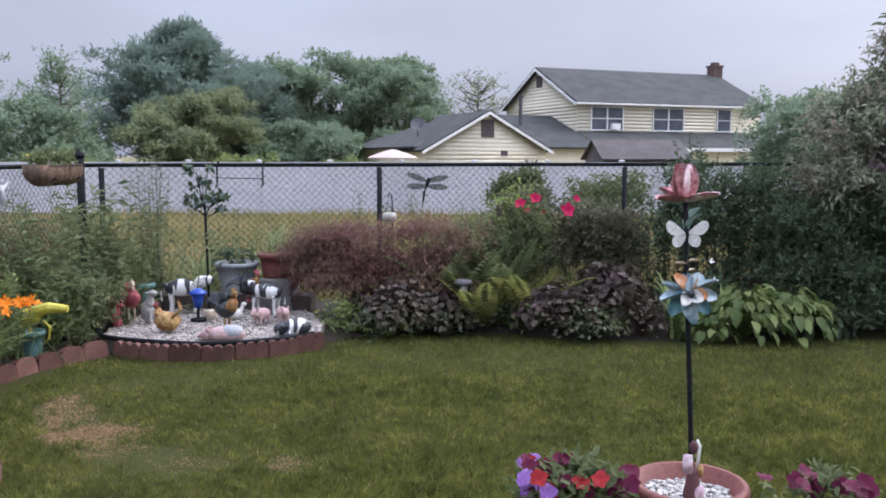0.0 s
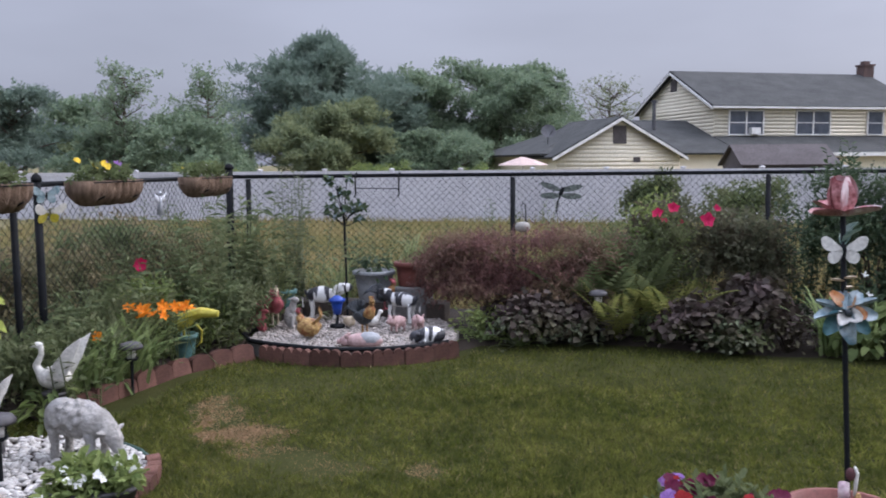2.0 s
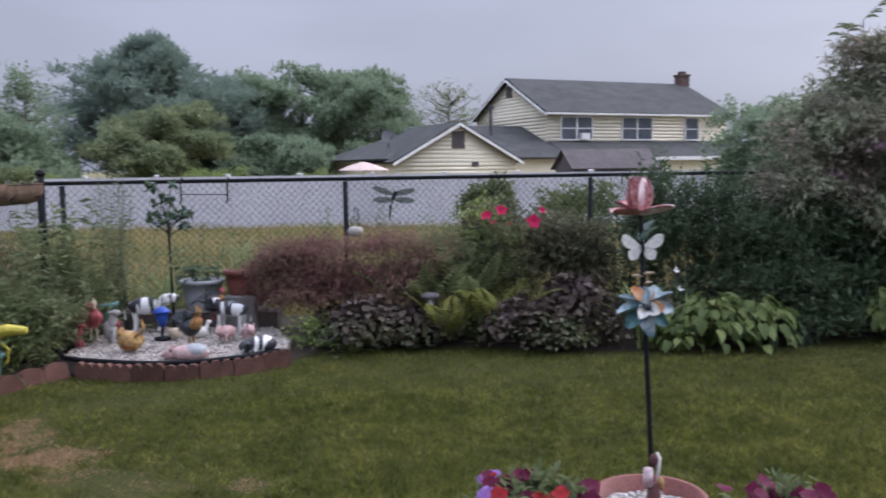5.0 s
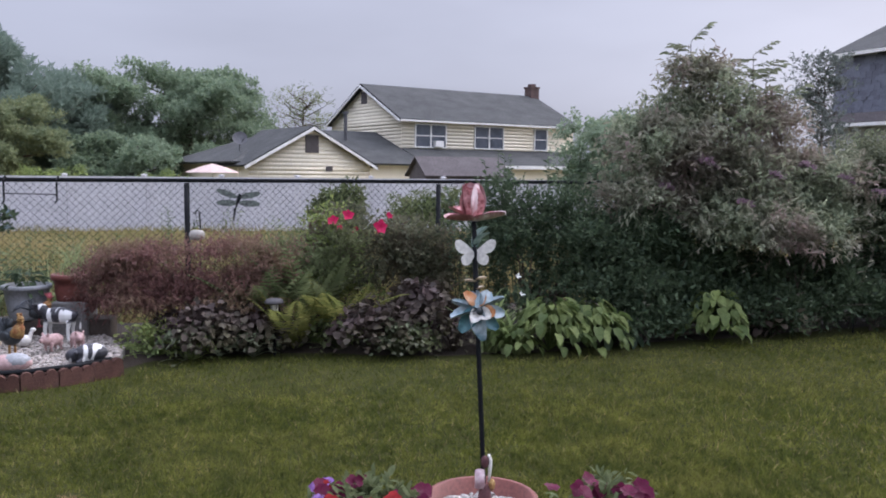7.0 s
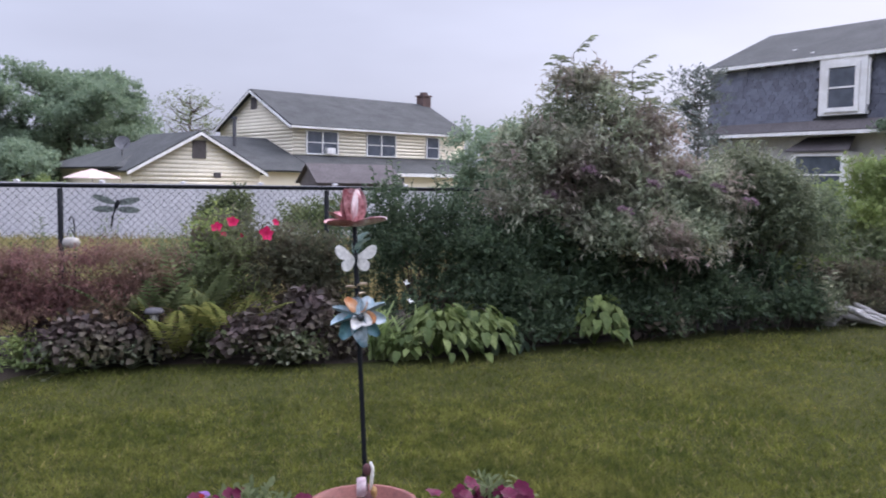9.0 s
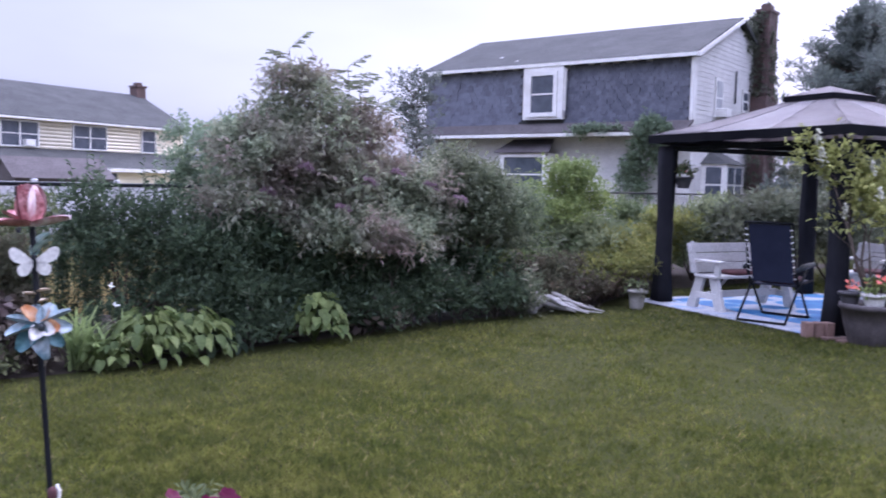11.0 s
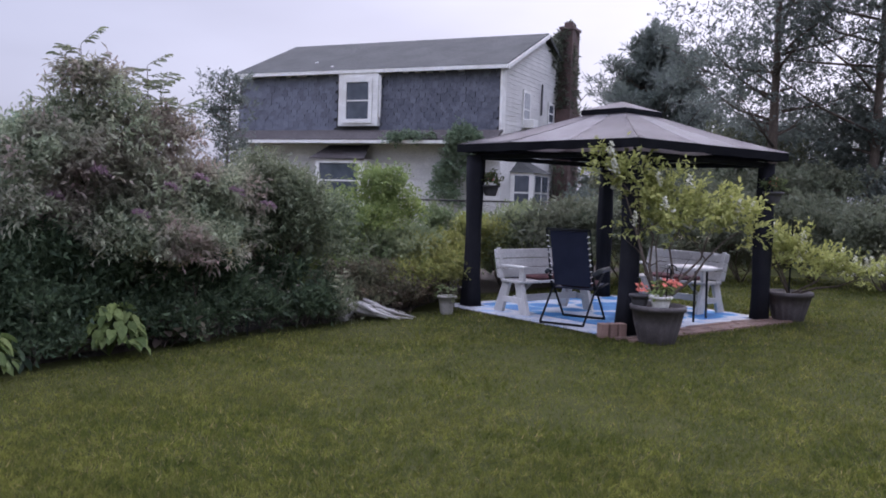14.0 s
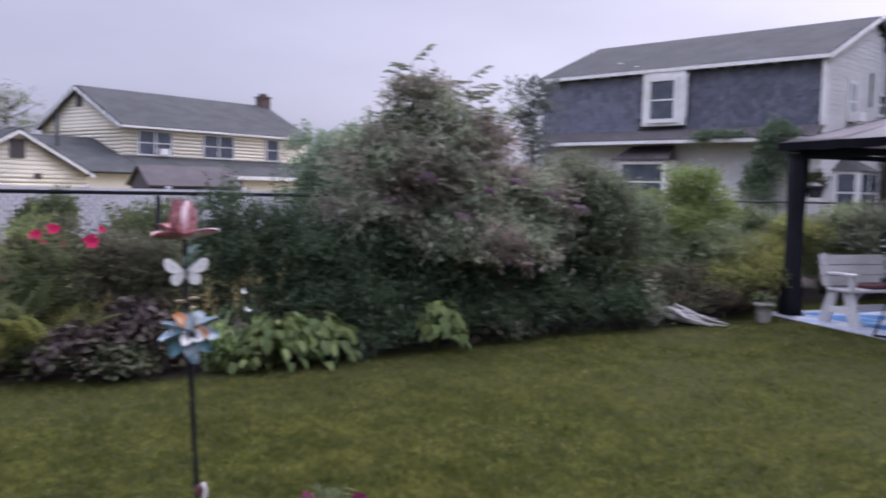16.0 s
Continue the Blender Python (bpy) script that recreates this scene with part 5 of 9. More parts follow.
bush("spirea", "fine-leaved green spirea shrub", (-0.02, 8.25, 0.05), [((0, 0, 0.5), (0.4, 0.35, 0.4)), ((0.35, 0, 0.6), (0.32, 0.3, 0.36))], 0.04, 1100, M["green"], 48, 0.35, per=6, twig=0.12, split=8)
bush("rose_mallow", "tall hibiscus bush with crimson flowers", (0.72, 8.6, 0.05), [((0, 0, 0.76), (0.46, 0.38, 0.28)), ((0.2, -0.1, 0.48), (0.42, 0.35, 0.28)), ((-0.35, 0, 0.82), (0.28, 0.28, 0.26))], 0.065, 1000, M["hibiscus"], 49, 0.42, per=6, r0=0.009, stems=22, split=8)
bush("hibiscus_bush", "dark bronze-leaved hibiscus beside the flowering one", (1.12, 8.5, 0.05), [((0, 0, 0.66), (0.36, 0.32, 0.32)), ((0.1, -0.05, 0.42), (0.36, 0.3, 0.28))], 0.06, 800, M["hibiscus"], 52, 0.45, per=6, r0=0.008, stems=14, split=8)
bush("light_shrub", "light green small-leaved shrub in the border", (0.32, 8.45, 0.05), [((-0.05, 0, 0.68), (0.26, 0.24, 0.36)), ((0.05, 0, 0.42), (0.32, 0.28, 0.28))], 0.05, 620, M["yellow_green"], 53, 0.5, per=5, r0=0.008, stems=12, split=7)
RM = thing("hibiscus_bloom", "large crimson hibiscus flowers on the bush", "flower", (0, 0, 0))
petals("flower", [(0.3, 8.26, 1.13), (0.44, 8.24, 1.18)], 0.07, 5, M["red"], RM, 3, 0.75, 0.9)
petals("flower", [(0.74, 8.18, 1.08)], 0.085, 5, M["red"], RM, 4, 0.6, 0.95, (0.1, -1, 0.4))
petals("flower", [(0.83, 8.28, 1.18), (0.52, 8.3, 1.04), (0.36, 8.22, 1.07)], 0.045, 5, M["red"], RM, 5, 0.7, 0.9)
bush("leafy_shrub", "mid-green shrub with small leaves", (0.15, 9.1, 0.05), [((0, 0, 0.5), (0.35, 0.3, 0.42)), ((0.15, 0, 0.8), (0.25, 0.25, 0.3))], 0.05, 420, M["green"], 50, 0.5, split=8)
for k, (x, y, n, rad, hh, mat, lf) in enumerate(((2.22, 7.52, 190, 0.34, 0.36, "hosta", 0.13), (2.62, 7.62, 200, 0.34, 0.34, "hosta", 0.13), (2.92, 7.78, 90, 0.22, 0.24, "dark_shrub", 0.12), (1.9, 7.42, 60, 0.2, 0.16, "hosta", 0.1), (3.93, 7.84, 110, 0.3, 0.36, "hosta", 0.14))):
    rosette("hosta", "broad-leaved green hosta clump at the lawn's edge", (x, y, 0.05), n, lf, M[mat], 60 + k, rad, hh, 0.62, droop=0.9, wild=0.45)
rosette("hosta", "small hosta with yellow-edged leaves", (3.98, 7.88, 0.2), 24, 0.15, M["yellow_green"], 68, 0.2, 0.26, 0.45, droop=0.6)
tuft("daylily_clump", "pale arching strap leaves of a lily clump", (1.9, 7.5, 0.05), 55, 0.46, 0.036, M["lily_leaf"], 69, 0.9)
tuft("daylily_clump", "arching green daylily leaves", (1.7, 7.55, 0.05), 50, 0.55, 0.03, M["lily_leaf"], 70, 0.5)
rosette("coral_bells", "low dark purple mound under the shrub", (4.75, 8.1, 0.05), 140, 0.09, M["heuchera"], 71, 0.3, 0.24, 0.9)
bush("low_shrub", "low dark green plants under the large shrub", (3.4, 8.0, 0.05), [((0, 0, 0.3), (0.6, 0.3, 0.3)), ((0.9, 0.15, 0.25), (0.5, 0.3, 0.25)), ((2.0, 0.35, 0.3), (0.6, 0.3, 0.3))], 0.08, 1800, M["dark_shrub"], 72)
for k, (x, y, h, m) in enumerate(((3.2, 7.78, 0.34, "dark_shrub"), (4.55, 8.0, 0.3, "dark_shrub"), (5.1, 8.08, 0.4, "dark_shrub"), (5.85, 8.22, 0.36, "dark_shrub"), (6.5, 8.28, 0.42, "dark_shrub"), (6.85, 8.34, 0.34, "bush_green"))):
    bush("edge_plant", "low dark leafy plant at the bed's edge", (x, y, 0.02), [((0, 0, h * 0.45), (0.34, 0.2, h * 0.5)), ((0.15, 0.1, h * 0.6), (0.28, 0.2, h * 0.4))], 0.07, 420, M[m], 400 + k, 0.4, stems=5, r0=0.007)
for k, (x, y, h, mat, lf) in enumerate(((7.3, 9.6, 1.35, "yellow_green", 0.1), (8.1, 9.9, 1.2, "light", 0.1), (8.9, 9.4, 1.0, "olive", 0.1), (9.6, 10.3, 0.95, "olive", 0.09), (10.8, 10.6, 1.25, "weed", 0.1), (12.2, 10.8, 1.2, "light", 0.1),
                                        (13.6, 11.0, 1.3, "olive", 0.1), (7.9, 8.95, 0.5, "hibiscus", 0.09), (8.5, 8.8, 0.34, "hibiscus", 0.08), (9.0, 9.0, 0.8, "fern", 0.1))):
    bush("border_shrub", "loose green shrub in the border by the fence", (x, y, 0.05), [((0, 0, h * 0.5), (0.6, 0.5, h * 0.42)), ((0.3, 0.1, h * 0.72), (0.45, 0.4, h * 0.3)), ((-0.3, -0.1, h * 0.3), (0.55, 0.45, h * 0.3))], lf * 0.8, 1250, M[mat], 80 + k, 0.42)

# left border: weeds, lilies and reeds along the side fence
for k, (x, y, h, mat, n, lf) in enumerate(((-3.75, 6.9, 1.15, "weed", 26, 0.13), (-3.92, 6.3, 0.95, "weed", 30, 0.11), (-3.85, 5.8, 0.8, "green", 26, 0.1), (-3.9, 5.3, 0.75, "weed", 30, 0.1), (-3.75, 4.85, 0.6, "green", 24, 0.09),
                                           (-3.55, 7.35, 0.95, "weed", 30, 0.1), (-3.45, 6.75, 0.75, "green", 24, 0.11), (-3.85, 7.7, 1.3, "weed", 20, 0.12), (-3.4, 7.85, 1.3, "weed", 24, 0.13))):
    shoots("weed_clump", "tall leafy green garden plants by the fence", (x, y, 0.05), n, h, M[mat], 100 + k, lf, 0.2)
shoots("tall_aster", "tall bushy dark green stems before the fence", (-3.3, 8.3, 0.05), 16, 1.72, M["bush_green"], 120, 0.085, 0.075, 0.2, LANCE, 0.03)
tuft("reed_clump", "upright pale green reed leaves", (-3.72, 8.1, 0.05), 60, 1.1, 0.022, M["reed"], 121, 0.22)
tuft("reed_clump", "upright pale green reed leaves", (-3.35, 7.9, 0.2), 50, 0.6, 0.02, M["reed"], 122, 0.4)
tuft("reed_clump", "pale green grass clump by the fence", (-2.9, 8.45, 0.05), 70, 0.7, 0.018, M["reed"], 123, 0.45)
tuft("reed_clump", "pale green grass clump by the fence", (-2.3, 8.55, 0.05), 70, 0.75, 0.018, M["reed"], 124, 0.45)
for k, (x, y) in enumerate(((-3.62, 5.88), (-3.56, 5.62), (-3.75, 6.25), (-3.58, 5.36), (-3.62, 5.1), (-3.68, 5.72))):
    tuft("daylily", "clump of arching daylily leaves", (x, y, 0.05), 58, 0.56, 0.026, M["lily_leaf"], 130 + k, 0.75)
DL = thing("daylily_bloom", "bright orange daylily flowers on stems", "flower", (0, 0, 0))
g8 = np.random.default_rng(81)
for cx, cy, cz, n in ((-3.5, 5.92, 0.5, 5), (-3.39, 6.04, 0.5, 6), (-3.55, 5.75, 0.52, 4), (-3.62, 5.3, 0.44, 2)):
    for _ in range(n):
        p = (cx + g8.normal(0, 0.05), cy + g8.normal(0, 0.06), cz + g8.uniform(-0.02, 0.05))
        petals("flower", [p], 0.058, 6, M["orange"], DL, int(g8.integers(1000)), 0.5, 0.5)
        bm = bmesh.new()
        tube(bm, [(cx + g8.normal(0, 0.1), cy + g8.normal(0.1, 0.1), 0.03), (p[0] + g8.normal(0, 0.05), p[1] + 0.05, 0.3), p], [0.004, 0.003, 0.0025], 5)
        part("stem", bm, M["weed"], DL)
RB = thing("red_bloom", "single crimson flower in the side border", "flower", (0, 0, 0))
petals("flower", [(-3.85, 6.3, 0.82)], 0.06, 9, M["red"], RB, 9, 0.4, 0.8, (0.5, -1, 0.3))


# dry field behind the fence
def field_grass():
    rng = np.random.default_rng(12)
    n = 130000
    d = 0.15 + 21 * rng.random(n) ** 1.5
    s = rng.uniform(-5, 18, n) * (1 + 0.06 * d)
    x = FENCE_P.x + FENCE_D.x * s + FENCE_N.x * d
    y = FENCE_P.y + FENCE_D.y * s + FENCE_N.y * d
    ok = y < 28.6
    x, y, d = x[ok], y[ok], d[ok]
    q = np.clip(d / 14, 0, 1)
    z = -0.42 * q * q * (3 - 2 * q) - 0.02
    n = len(x)
    hump = 0.8 + 0.35 * np.sin(0.9 * x + 1.3 * np.sin(0.7 * y)) * np.sin(0.8 * y)
    L = (0.45 + 0.12 * np.clip(3 - d, 0, 2)) * rng.uniform(0.45, 1.15, n) * hump
    D = np.stack([rng.normal(0, 0.3, n), rng.normal(0, 0.3, n), np.ones(n)], 1)
    tagged(leaves("field_grass", np.stack([x, y, z], 1), D, sphere_dirs(rng, n), L, 0.009 + 0.0011 * d, BLADE, M["field_grass"]), "tall dry grass and weeds of the field", "grass", kind="stuff")


field_grass()
gw = np.random.default_rng(66)
for k in range(26):
    x = -3.4 + 7.5 * gw.random()
    y = 9.3 + 0.27 * (x + 3.4) + gw.uniform(0.2, 3.5)
    shoots("field_weed", "tall thin weed standing in the dry field", (x, y, ground_z(x, y)), int(gw.integers(4, 10)), gw.uniform(0.75, 1.15), M[("reed", "dry_weed", "weed")[k % 3]], 900 + k, 0.09, 0.08, 0.25)
for k, (x, y, w, h, lab) in enumerate(((0.55, 17.5, 0.7, 1.55, "green shrub in the field before the white fence"), (2.75, 20.0, 1.15, 1.5, "broad green shrub in the field"), (-9.0, 31.5, 1.3, 2.1, "yellow-green bush over the white fence"),
                                       (-5.2, 31.5, 1.1, 2.0, "yellow-green bush over the white fence"), (-16.0, 31.0, 1.6, 2.2, "yellow-green bush over the white fence"))):
    z = ground_z(x, y)
    bush("field_shrub", lab, (x, y, z), [((0, 0, h * 0.45), (w * 0.8, w * 0.7, h * 0.45)), ((w * 0.4, 0, h * 0.65), (w * 0.55, w * 0.5, h * 0.33)), ((-w * 0.4, 0, h * 0.6), (w * 0.55, w * 0.5, h * 0.33))], 0.1, 1000, M["yellow_green" if k > 1 else "green"], 140 + k, 0.5)
for k, (x, y, h, m) in enumerate(((-3.0, 9.3, 1.0, "weed"), (-2.2, 9.6, 0.9, "green"), (-0.4, 10.2, 0.8, "green"), (0.4, 10.3, 1.0, "weed"), (1.8, 10.8, 0.9, "weed"), (-5.2, 8.0, 1.2, "dry_weed"), (-5.0, 6.8, 1.1, "weed"), (-5.3, 5.6, 1.2, "dry_weed"), (-5.6, 9.2, 1.2, "weed"), (-6.6, 7.4, 1.3, "dry_weed"))):
    shoots("field_weed", "tall green weeds growing behind the fence", (x, y, ground_z(x, y)), 30, h, M[m], 160 + k, 0.1, 0.35)

for k, (x, y, h) in enumerate(((1.75, 8.6, 1.62), (2.1, 8.75, 1.75), (2.45, 8.7, 1.72), (2.8, 8.7, 1.6), (1.5, 8.5, 1.25))):
    shoots("upright_shrub", "upright leafy stems of the dark shrub", (x, y, 0.05), 13, h, M["dark_shrub"], 180 + k, 0.07, 0.14, 0.45, OVAL, 0.03)
for k, (x, y, h) in enumerate(((5.3, 8.4, 0.75), (3.3, 8.25, 0.7), (6.0, 8.5, 0.8), (7.1, 8.7, 0.85))):
    shoots("border_plant", "grey-green leafy stems at the shrub's foot", (x, y, 0.05), 16, h, M["buddleia"], 190 + k, 0.13, 0.3, 0.26)

for k, (x, y, h, m) in enumerate(((11.0, 9.9, 1.15, "fern"), (12.0, 10.0, 1.3, "olive"), (13.0, 9.9, 1.1, "yellow_green"), (14.2, 10.3, 1.3, "olive"), (10.1, 9.5, 0.9, "fern"), (15.6, 10.6, 1.3, "light"), (9.9, 10.6, 1.0, "olive"))):
    bush("border_shrub", "yellow-green border shrub behind the pavilion", (x, y, 0.05), [((0, 0, h * 0.5), (0.6, 0.45, h * 0.42)), ((0.3, 0.1, h * 0.72), (0.42, 0.4, h * 0.3)), ((-0.3, -0.1, h * 0.35), (0.5, 0.45, h * 0.3))], 0.08, 1050, M[m], 320 + k, 0.4)
for k, (x, y, h, m) in enumerate(((-4.7, 7.6, 0.9, "dry_weed"), (-4.8, 6.7, 0.95, "weed"), (-4.75, 5.9, 0.9, "dry_weed"), (-4.9, 5.1, 0.9, "green"), (-5.8, 8.4, 1.0, "dry_weed"), (-6.2, 6.3, 1.1, "weed"), (-4.9, 8.9, 0.8, "dry_weed"))):
    bush("field_thicket", "dense green weeds beyond the side fence", (x, y, 0.0), [((0, 0, h * 0.45), (0.6, 0.55, h * 0.42)), ((0.1, 0.3, h * 0.65), (0.45, 0.45, h * 0.3))], 0.09, 750, M[m], 340 + k, 0.26, LANCE, split=7)
for k, (x, y, h, m) in enumerate(((-3.78, 5.95, 0.3, "green"), (-3.75, 5.55, 0.36, "weed"), (-3.85, 5.1, 0.4, "green"), (-3.95, 4.75, 0.4, "weed"), (-3.6, 6.65, 0.4, "yellow_green"), (-3.35, 6.9, 0.45, "weed"), (-3.92, 6.25, 0.55, "yellow_green"), (-3.9, 5.7, 0.55, "weed"))):
    bush("border_plant", "leafy green plants filling the side border", (x, y, 0.03), [((0, 0, h * 0.45), (0.26, 0.3, h * 0.45)), ((0.05, 0.15, h * 0.65), (0.2, 0.22, h * 0.35))], 0.07, 330, M[m], 360 + k, 0.3, LANCE, stems=5, r0=0.008)


# ---- corner bed with animal figures ----
M.update(
    white_stone=surface("cast_stone", (0.22, 0.207, 0.19), (0.34, 0.327, 0.305), 14.0, 0.85, 45.0, 1.0, 0.012, stain=(0.26, 0.26, 0.26)),
    swan_white=surface("white_resin", (0.58, 0.56, 0.515), (0.68, 0.66, 0.61), 6.0, 0.45, 60.0, 0.15, 0.002),
    teal=surface("teal_plastic", (0.07, 0.15, 0.14), (0.1, 0.2, 0.185), 5.0, 0.45, 60.0, 0.1, 0.001),
    grey_pot=surface("grey_plastic", (0.22, 0.23, 0.24), (0.3, 0.31, 0.32), 4.0, 0.5, 60.0, 0.1, 0.001),
    dark_pot=surface("dark_grey_resin", (0.05, 0.047, 0.05), (0.085, 0.08, 0.082), 5.0, 0.6, 50.0, 0.2, 0.002),
    blue=surface("cobalt_enamel", (0.01, 0.045, 0.27), (0.016, 0.065, 0.34), 5.0, 0.3, 60.0, 0.1, 0.001),
    yellow_paint=surface("yellow_paint", (0.34, 0.3, 0.03), (0.48, 0.42, 0.07), 8.0, 0.4, 60.0, 0.1, 0.001),
    pink_cloth=surface("faded_pink_cloth", (0.42, 0.32, 0.29), (0.5, 0.39, 0.35), 3.0, 0.9, 60.0, 0.1, 0.001),
    maroon_cloth=surface("maroon_cloth", (0.07, 0.03, 0.032), (0.12, 0.05, 0.05), 6.0, 0.9, 90.0, 0.3, 0.003),
    canvas_light=surface("pale_taupe_canvas", (0.3, 0.275, 0.275), (0.37, 0.345, 0.34), 2.0, 0.85, 120.0, 0.2, 0.002),
    pink=surface("pink_resin", (0.32, 0.2, 0.19), (0.46, 0.32, 0.3), 22.0, 0.6, 60.0, 0.2, 0.002),
    red_resin=surface("red_resin", (0.24, 0.05, 0.06), (0.38, 0.1, 0.11), 14.0, 0.55, 60.0, 0.3, 0.003),
    gold_resin=surface("golden_resin", (0.2, 0.09, 0.03), (0.5, 0.34, 0.13), 34.0, 0.6, 70.0, 1.0, 0.012, stain=(0.24, 0.06, 0.025)),
    black_resin=surface("black_resin", (0.015, 0.02, 0.022), (0.04, 0.045, 0.05), 14.0, 0.4, 60.0, 0.3, 0.003),
    tan_resin=surface("tan_resin", (0.42, 0.33, 0.22), (0.6, 0.52, 0.4), 18.0, 0.6, 60.0, 0.3, 0.003),
    coir=surface("coconut_fibre", (0.12, 0.08, 0.054), (0.25, 0.17, 0.12), 10.0, 0.95, 45.0, 1.0, 0.02, stretch=(3, 3, 0.6)),
    timber=surface("dark_timber", (0.05, 0.04, 0.035), (0.1, 0.08, 0.065), 4.0, 0.85, 40.0, 0.5, 0.004),
    magnolia=surface("rose_enamel", (0.2, 0.035, 0.04), (0.55, 0.28, 0.28), 30.0, 0.35, 60.0, 0.1, 0.001, stretch=(1, 1, 1)),
    magnolia_pale=surface("white_rose_enamel", (0.36, 0.1, 0.11), (0.72, 0.6, 0.6), 32.0, 0.35, 60.0, 0.1, 0.001, stretch=(1, 1, 0.4)),
    dragonfly_wing=surface("patina_metal", (0.03, 0.036, 0.034), (0.2, 0.23, 0.2), 30.0, 0.5, 60.0, 0.1, 0.001),
    petal_blue=surface("pale_blue_enamel", (0.075, 0.14, 0.16), (0.31, 0.365, 0.38), 22.0, 0.35, 60.0, 0.1, 0.001),
    petal_pale=surface("white_blue_enamel", (0.2, 0.3, 0.34), (0.5, 0.56, 0.57), 26.0, 0.35, 60.0, 0.1, 0.001),
    petal_teal=surface("teal_enamel", (0.03, 0.1, 0.12), (0.14, 0.27, 0.29), 18.0, 0.35, 60.0, 0.1, 0.001),
    petal_orange=surface("orange_enamel", (0.42, 0.14, 0.03), (0.6, 0.4, 0.24), 22.0, 0.35, 60.0, 0.1, 0.001),
    leaf_green=surface("green_enamel", (0.06, 0.17, 0.13), (0.45, 0.55, 0.5), 16.0, 0.35, 60.0, 0.1, 0.001),
    gnome=surface("painted_resin", (0.3, 0.16, 0.2), (0.6, 0.5, 0.5), 20.0, 0.5, 60.0, 0.2, 0.002),
    frosted=surface("frosted_glass", (0.6, 0.58, 0.54), (0.75, 0.73, 0.7), 6.0, 0.25, 60.0, 0.05, 0.001),
    lime_leaf=leafy("coleus_leaves", (0.2, 0.26, 0.05), (0.34, 0.38, 0.09), (0.2, 0.28, 0.06)),
)


def cow_material(name, cut, legs=True):
    m, nt, bs = nodes_of(name)
    n = noise_of(nt, 7.0, 1.0, stretch=(2.4, 0.8, 0.6))
    col = ramp(nt, n, [(cut, (0.6, 0.6, 0.58)), (cut + 0.03, (0.02, 0.02, 0.025))])
    tc = nt.nodes.new("ShaderNodeTexCoord")
    xyz = nt.nodes.new("ShaderNodeSeparateXYZ")
    nt.links.new(tc.outputs["Object"], xyz.inputs[0])
    col = mixc(nt, ramp(nt, xyz.outputs["Z"], [(0.15, (1, 1, 1)), (0.17, (0, 0, 0))]), col, (0.58, 0.57, 0.54)) if legs else col
    nt.links.new(col, bs.inputs["Base Color"])
    bs.inputs["Roughness"].default_value = 0.55
    return m


M["hide"] = cow_material("black_white_hide", 0.5)
M["dark_hide"] = cow_material("black_hide_white_bands", 0.42)
M["calf_hide"] = cow_material("calf_hide", 0.42, False)


def statue(name, label, at, turn, build, mats, voxel=0.0, category="statue", tilt=0.0):
    """A figure as one mesh; build(bm, use) shapes it, use(i) picks the paint for what follows."""
    bm = bmesh.new()
    state = {"n": 0}

    def use(i):
        for f in list(bm.faces)[state["n"]:]:
            f.material_index = state["i"] if "i" in state else 0
        state["n"], state["i"] = len(bm.faces), i
    use(0)
    build(bm, use)
    use(0)
    ob = part(name, bm, mats[0], None, smooth=True)
    for m in mats[1:]:
        ob.data.materials.append(m)
    ob.matrix_basis = pose(*at, tilt, 0, turn)
    if voxel:
        mod = ob.modifiers.new("melt", "REMESH")
        mod.mode, mod.voxel_size, mod.use_smooth_shade = "VOXEL", voxel, True
        sm = ob.modifiers.new("soften", "SMOOTH")
        sm.iterations = 3
    return tagged(ob, label, category)


def four_legs(bm, l, w, h, r):
    for x in (-l, l):
        for y in (-w, w):
            tube(bm, [(x, y, h), (x + 0.01, y, h * 0.5), (x, y, 0.0)], [r * 1.4, r, r * 1.1], 8)


def cow(bm, use):
    four_legs(bm, 0.105, 0.04, 0.17, 0.016)
    blob(bm, (0, 0, 0.215), (0.165, 0.068, 0.075))
    blob(bm, (0.16, 0, 0.26), (0.06, 0.045, 0.055))
    blob(bm, (0.225, 0, 0.275), (0.055, 0.036, 0.04))
    for s in (1, -1):
        blob(bm, (0.2, 0.055 * s, 0.31), (0.014, 0.035, 0.014), 8)
    tube(bm, [(-0.16, 0, 0.26), (-0.19, 0, 0.18), (-0.185, 0, 0.1)], [0.01, 0.007, 0.012], 6)


def calf_lying(bm, use):
    blob(bm, (0, 0, 0.055), (0.12, 0.065, 0.06))
    blob(bm, (0.115, 0.0, 0.05), (0.05, 0.042, 0.04))
    for s in (1, -1):
        blob(bm, (0.1, 0.055 * s, 0.075), (0.012, 0.03, 0.012), 8)
        tube(bm, [(0.05, 0.05 * s, 0.03), (0.1, 0.07 * s, 0.015)], 0.016, 6)


